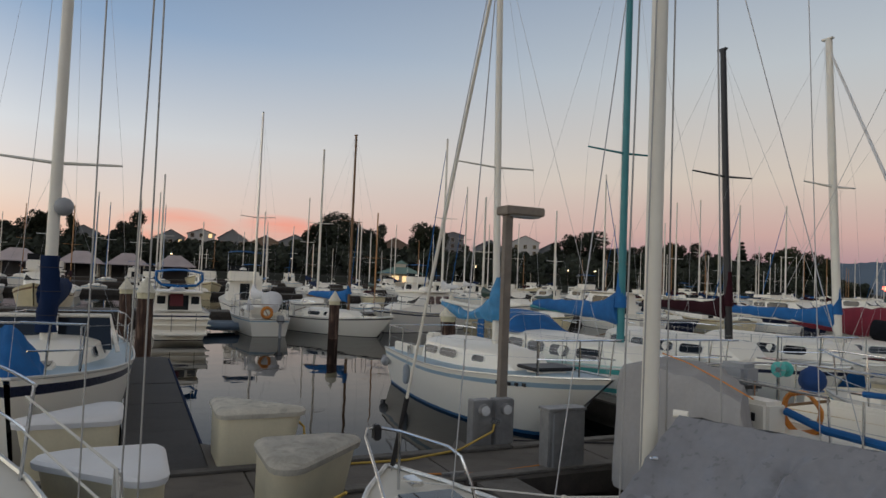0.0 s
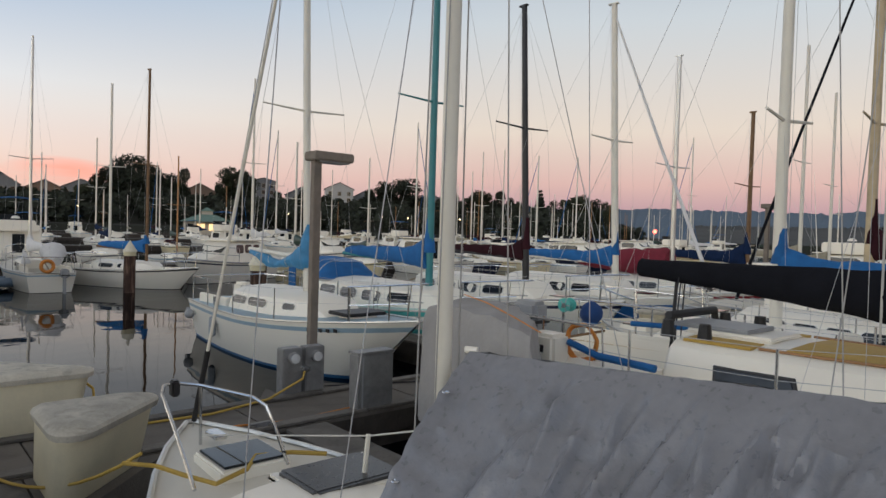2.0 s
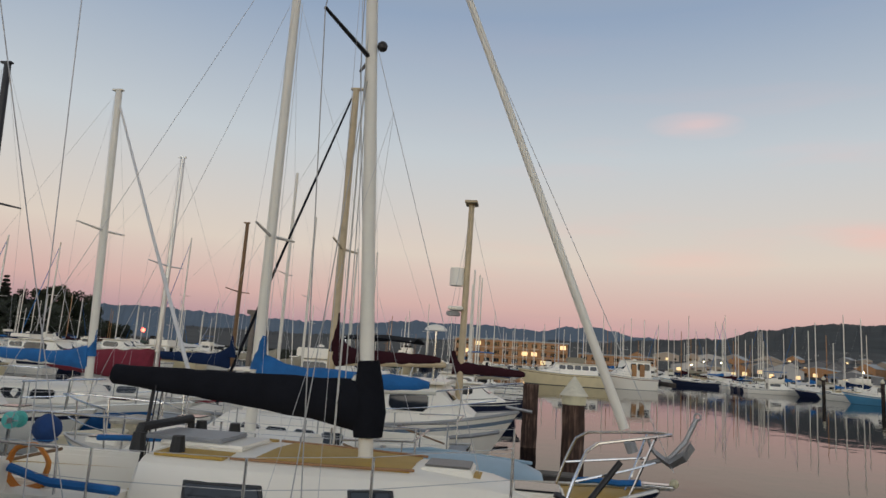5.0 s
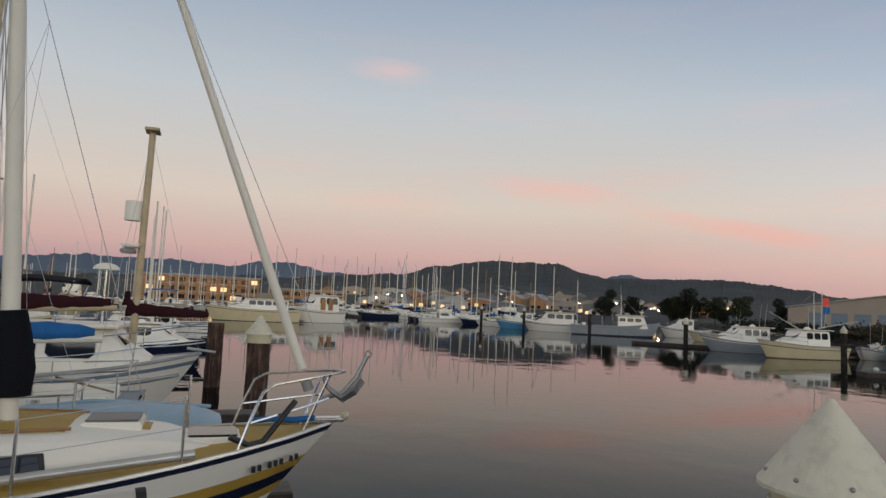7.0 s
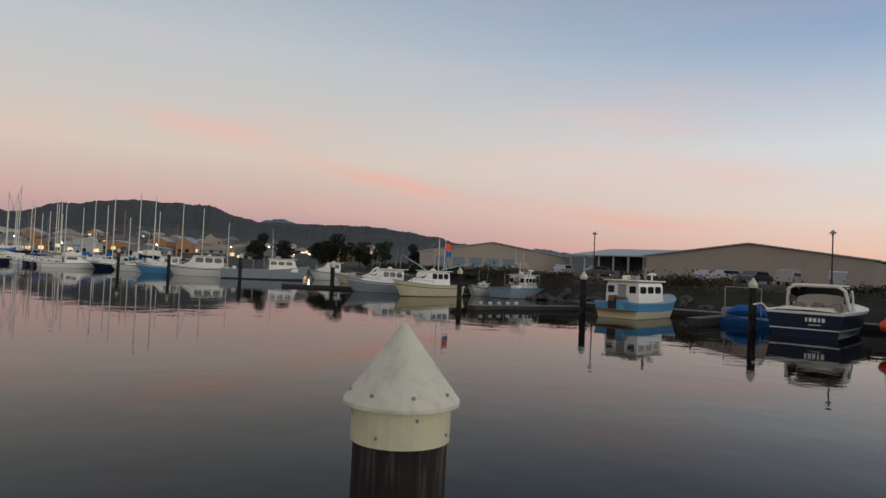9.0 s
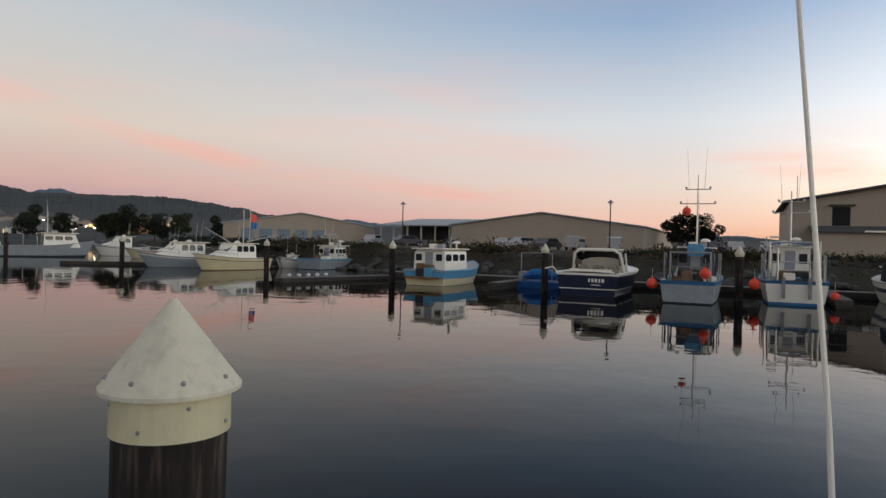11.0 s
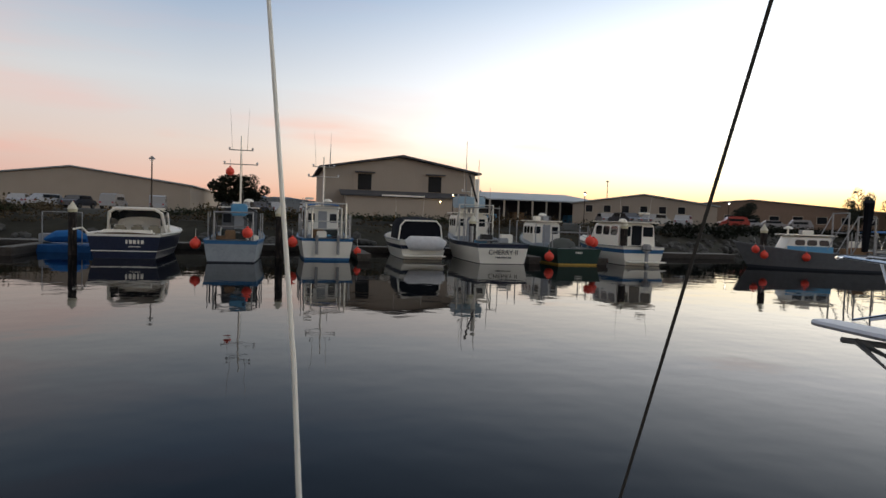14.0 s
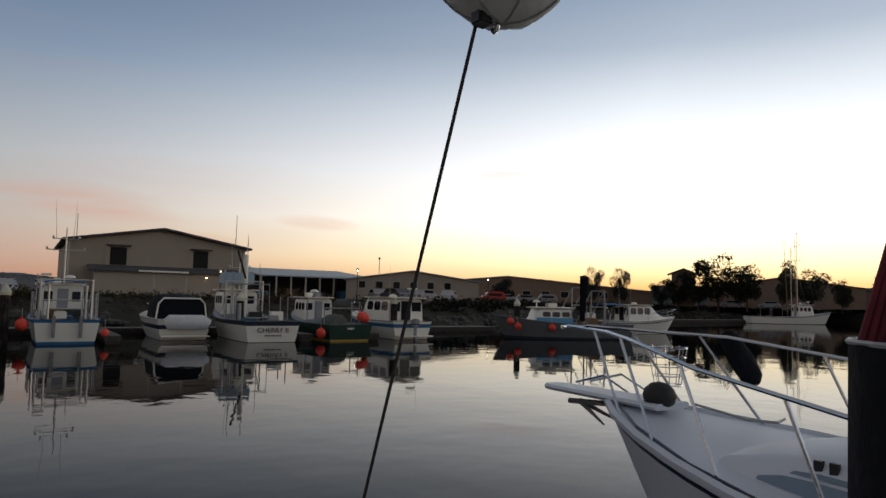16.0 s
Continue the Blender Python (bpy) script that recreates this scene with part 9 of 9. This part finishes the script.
rs = random.Random(8)
line = [(x, -(59.0 + rs.uniform(-1.5, 2.0)), 2.2) for x in np.arange(-34, 46, 0.55)]
DRYGRASS = mat("dry_brown_grass", (0.085, 0.062, 0.032), 0.9, var=0.45, scale=0.6)
shrubs("broom_shrubs", [p for p in line if math.sin(p[0] * 0.37) + math.sin(p[0] * 0.13 + 2) > -0.2], LEAFB, "low dull green shrubs along the embankment", 0.08, 120, 0.55)
shrubs("dry_grass", [(x, y, z - 0.1) for x, y, z in line if math.sin(x * 0.29 + 1) > 0.0], DRYGRASS, "tall dry brown grass along the embankment", 0.09, 110, 1.0, 0.9)
shrubs("yellow_flowers", [p for i, p in enumerate(line) if math.sin(p[0] * 0.55) + math.sin(p[0] * 0.21 + 1) > 0.1], FLOWER, "yellow flowering broom along the embankment", 0.07, 30, 0.6)
shrubs("bank_weeds", [(x + rs.uniform(-1, 1), -(54.5 + rs.uniform(0, 3.5)), 1.2 + rs.random()) for x in np.arange(-34, 46, 0.5)], DRYGRASS, "dull weeds and grass on the embankment", 0.07, 40, 0.3)

rx = random.Random(17)
edge = []
for (xa, ya), (xb, yb) in zip(SHORE[3:-2], SHORE[4:-1]):
    for k in range(int(math.hypot(xb - xa, yb - ya) / 0.45)):
        t = rx.random()
        edge.append((xa + (xb - xa) * t, ya + (yb - ya) * t))
shrubs("bank_brambles", [(x + rx.uniform(-1, 1), y - rx.uniform(2.5, 8.0), 1.3 + rx.random() * 0.9) for x, y in edge if x < -30 or x > 40], LEAF, "dark brambles covering the far embankment", 0.13, 90, 0.8, 1.5)
bm = bmesh.new()
for x, y in edge:
    q = rx.uniform(0.3, 2.6)
    m4 = Matrix.Translation((x + rx.uniform(-0.5, 0.5), y - q, -0.5 + q * 0.6)) @ Matrix.Rotation(rx.uniform(0, 6.28), 4, "Z") @ Matrix.Diagonal((rx.uniform(0.3, 0.8), rx.uniform(0.3, 0.6), rx.uniform(0.2, 0.45), 1))
    bmesh.ops.create_icosphere(bm, subdivisions=1, radius=1.0, matrix=m4)
solid("shore_rocks", bm, ROCK, "dark boulders along the foot of the embankment", "rocks", kind="stuff")

# ---- docks and boats across the harbour ----
for x0, x1, y0, y1 in ((-45, 70, 34.6, 36.4), (-60, 150, 62, 64), (-70, 170, 90, 92), (-60, 180, 118, 120), (-40, 120, 146, 148)):
    dock(x0, x1, y0, y1, pieces=False, label="far timber floating dock")
dock(-36, 27, -49.5, -47.6, z=0.4, pieces=False, label="floating dock below the opposite embankment")
for x, y, turn, ln in ((53.5, -45.4, 38, 12), (25.9, -39.4, 74, 10)):
    d = dock(-ln / 2, ln / 2, -0.5, 0.5, z=0.3, pieces=False, label="floating pier at the bend of the shore")
    d.matrix_basis = pose(x, y, 0, 0, 0, turn)
for k in range(5):
    f = thing("net_float", pose(27.05 - 0.2 * k, -35.4 - 0.75 * k, 0.3, 0, 0, 70 + 25 * k), "white net float lying on the log boom", "float", "net floats")
    part("body", ball(bmesh.new(), (0, 0, 0.13), 0.15, 12, 0.85), WHITECLOTH, f, smooth=True)
    part("eye", tubed(ring_pts((0.15, 0, 0.14), 0.03, 8, axis="y"), 0.01, 5), DARKROPE, f)
dock(-118, -34.5, -66.5, -65, z=0.5, pieces=False, label="far floating dock across the fairway")
for x in (13.6, -10.4 + 5.5, -15.4, -19.9):
    dock(x, x + 0.8, -47.5, -38.5, z=0.45, pieces=False, label="narrow finger dock between work boats")
for x0, x1, y0, y1 in ((92, 185, -54, -52.5), (134, 190, -30, -28.5), (150, 152, -28, 30)):
    dock(x0, x1, y0, y1, pieces=False, label="far timber floating dock")
rf = random.Random(21)
far = []
for k, (lab, kw) in enumerate((
        ("white sailboat with blue sail cover at a far dock", dict(L=8.5, B=2.8, mast=(1.0, 11.0, 0.095), cover=BLUECLOTH)),
        ("white sailboat with navy sail cover at a far dock", dict(L=9.5, B=3.0, mast=(1.2, 12.8, 0.1), cover=NAVYCLOTH, mats=[WHITE, BOOT, NAVY])),
        ("navy sailboat with tan sail cover at a far dock", dict(L=9.0, B=2.9, mast=(1.1, 12.0, 0.095), cover=TANCLOTH, mats=[NAVY, BOOT, WHITE])),
        ("cream sailboat with green cover at a far dock", dict(L=7.6, B=2.5, mast=(0.8, 9.6, 0.09), cover=GREEN, mats=[CREAM, BOOT, GREEN])),
        ("white sloop with white cover at a far dock", dict(L=10.5, B=3.2, mast=(1.4, 14.5, 0.11), cover=WHITECLOTH, mats=[WHITE, BOOT, BLUEPAINT], furl=BLUECLOTH)),
        ("wooden-masted sailboat with maroon cover at a far dock", dict(L=9.0, B=2.8, mast=(1.2, 10.5, 0.08), mastm=WOODSPAR, cover=MAROON)))):
    far.append(sailboat(at(-38 + k * 4.2, 30.5, DOWN), lab, detail=0, rails=0, wins=1, group="boats at the far docks", sheets=False, backstay=False, **{"mastm": WHITESPAR, **kw})[0])
mot = []
for k, (lab, kw) in enumerate((
        ("white cabin cruiser at a far dock", dict(L=8.5, B=3.0)),
        ("white flybridge cruiser at a far dock", dict(L=10.5, B=3.4, fly=True, canvas=BLUECLOTH)),
        ("cream trawler yacht at a far dock", dict(L=11, B=3.6, fb=(2.0, 1.3, 1.2), mats=[CREAM, BOOT, TEAK], fly=True, mastz=6.5)),
        ("blue-hulled motorboat at a far dock", dict(L=9, B=3.0, mats=[NAVY, BOOT, WHITE], canvas=NAVYCLOTH)))):
    mot.append(motorboat(at(-38 + k * 4.4, 40.6, UP), lab, detail=0, rails=False, group="boats at the far docks", panes=1, **kw)[0])


def moor(x, y, turn, ps=0.66, size=1.0):
    k = rf.choice(far) if rf.random() < ps else rf.choice(mot)
    o = copy_thing(k, at(x + rf.uniform(-0.4, 0.4), y + rf.uniform(-0.6, 0.6), turn + rf.uniform(-2, 2)))
    q = rf.uniform(0.82, 1.12) * size
    o.scale = (q, q, q * rf.uniform(0.9, 1.12))
    return o


def row(x0, x1, y, step, ps=0.66, south=True, north=True, turn=0.0, skip=0.1):
    x = x0
    while x < x1:
        if south and rf.random() > skip:
            moor(x, y - 4.2, UP if rf.random() < 0.7 else DOWN, ps, 0.72)
        if north and rf.random() > skip:
            moor(x + 1.5, y + 4.2, DOWN if rf.random() < 0.7 else UP, ps, 0.72)
        x += step * rf.uniform(0.9, 1.2)


row(17.5, 66, 35.5, 4.0)
row(-10, 16, 35.5, 4.2, south=False)
row(-20, 140, 63, 4.6)
row(-22, 160, 91, 5.8)
row(0, 150, 119, 8.4, ps=0.8)
row(26, 58, 6.85, 4.0)
for x in np.arange(97, 184, 4.6):
    if rf.random() > 0.1:
        moor(x, -58.2, DOWN if rf.random() < 0.6 else UP, 0.55, 0.95)
    moor(x + 2, -47.8, UP, 0.8, 0.95)
for x in np.arange(138, 190, 5.0):
    moor(x, -34.0, UP, 0.75)
    moor(x + 2, -24, DOWN, 0.85)
for x in np.arange(116, 190, 4.4):
    moor(x, -41.0 - (x - 116) * 0.02, DOWN, 0.95, 0.95)
for y in np.arange(-26, 30, 4.6):
    moor(145.5, y, 90, 0.85)
    moor(156.5, y + 2, -90, 0.85)
for y in np.arange(-24, 60, 5.0):
    moor(205, y, 90, 0.9)
    moor(235, y + 2, -90, 0.95)
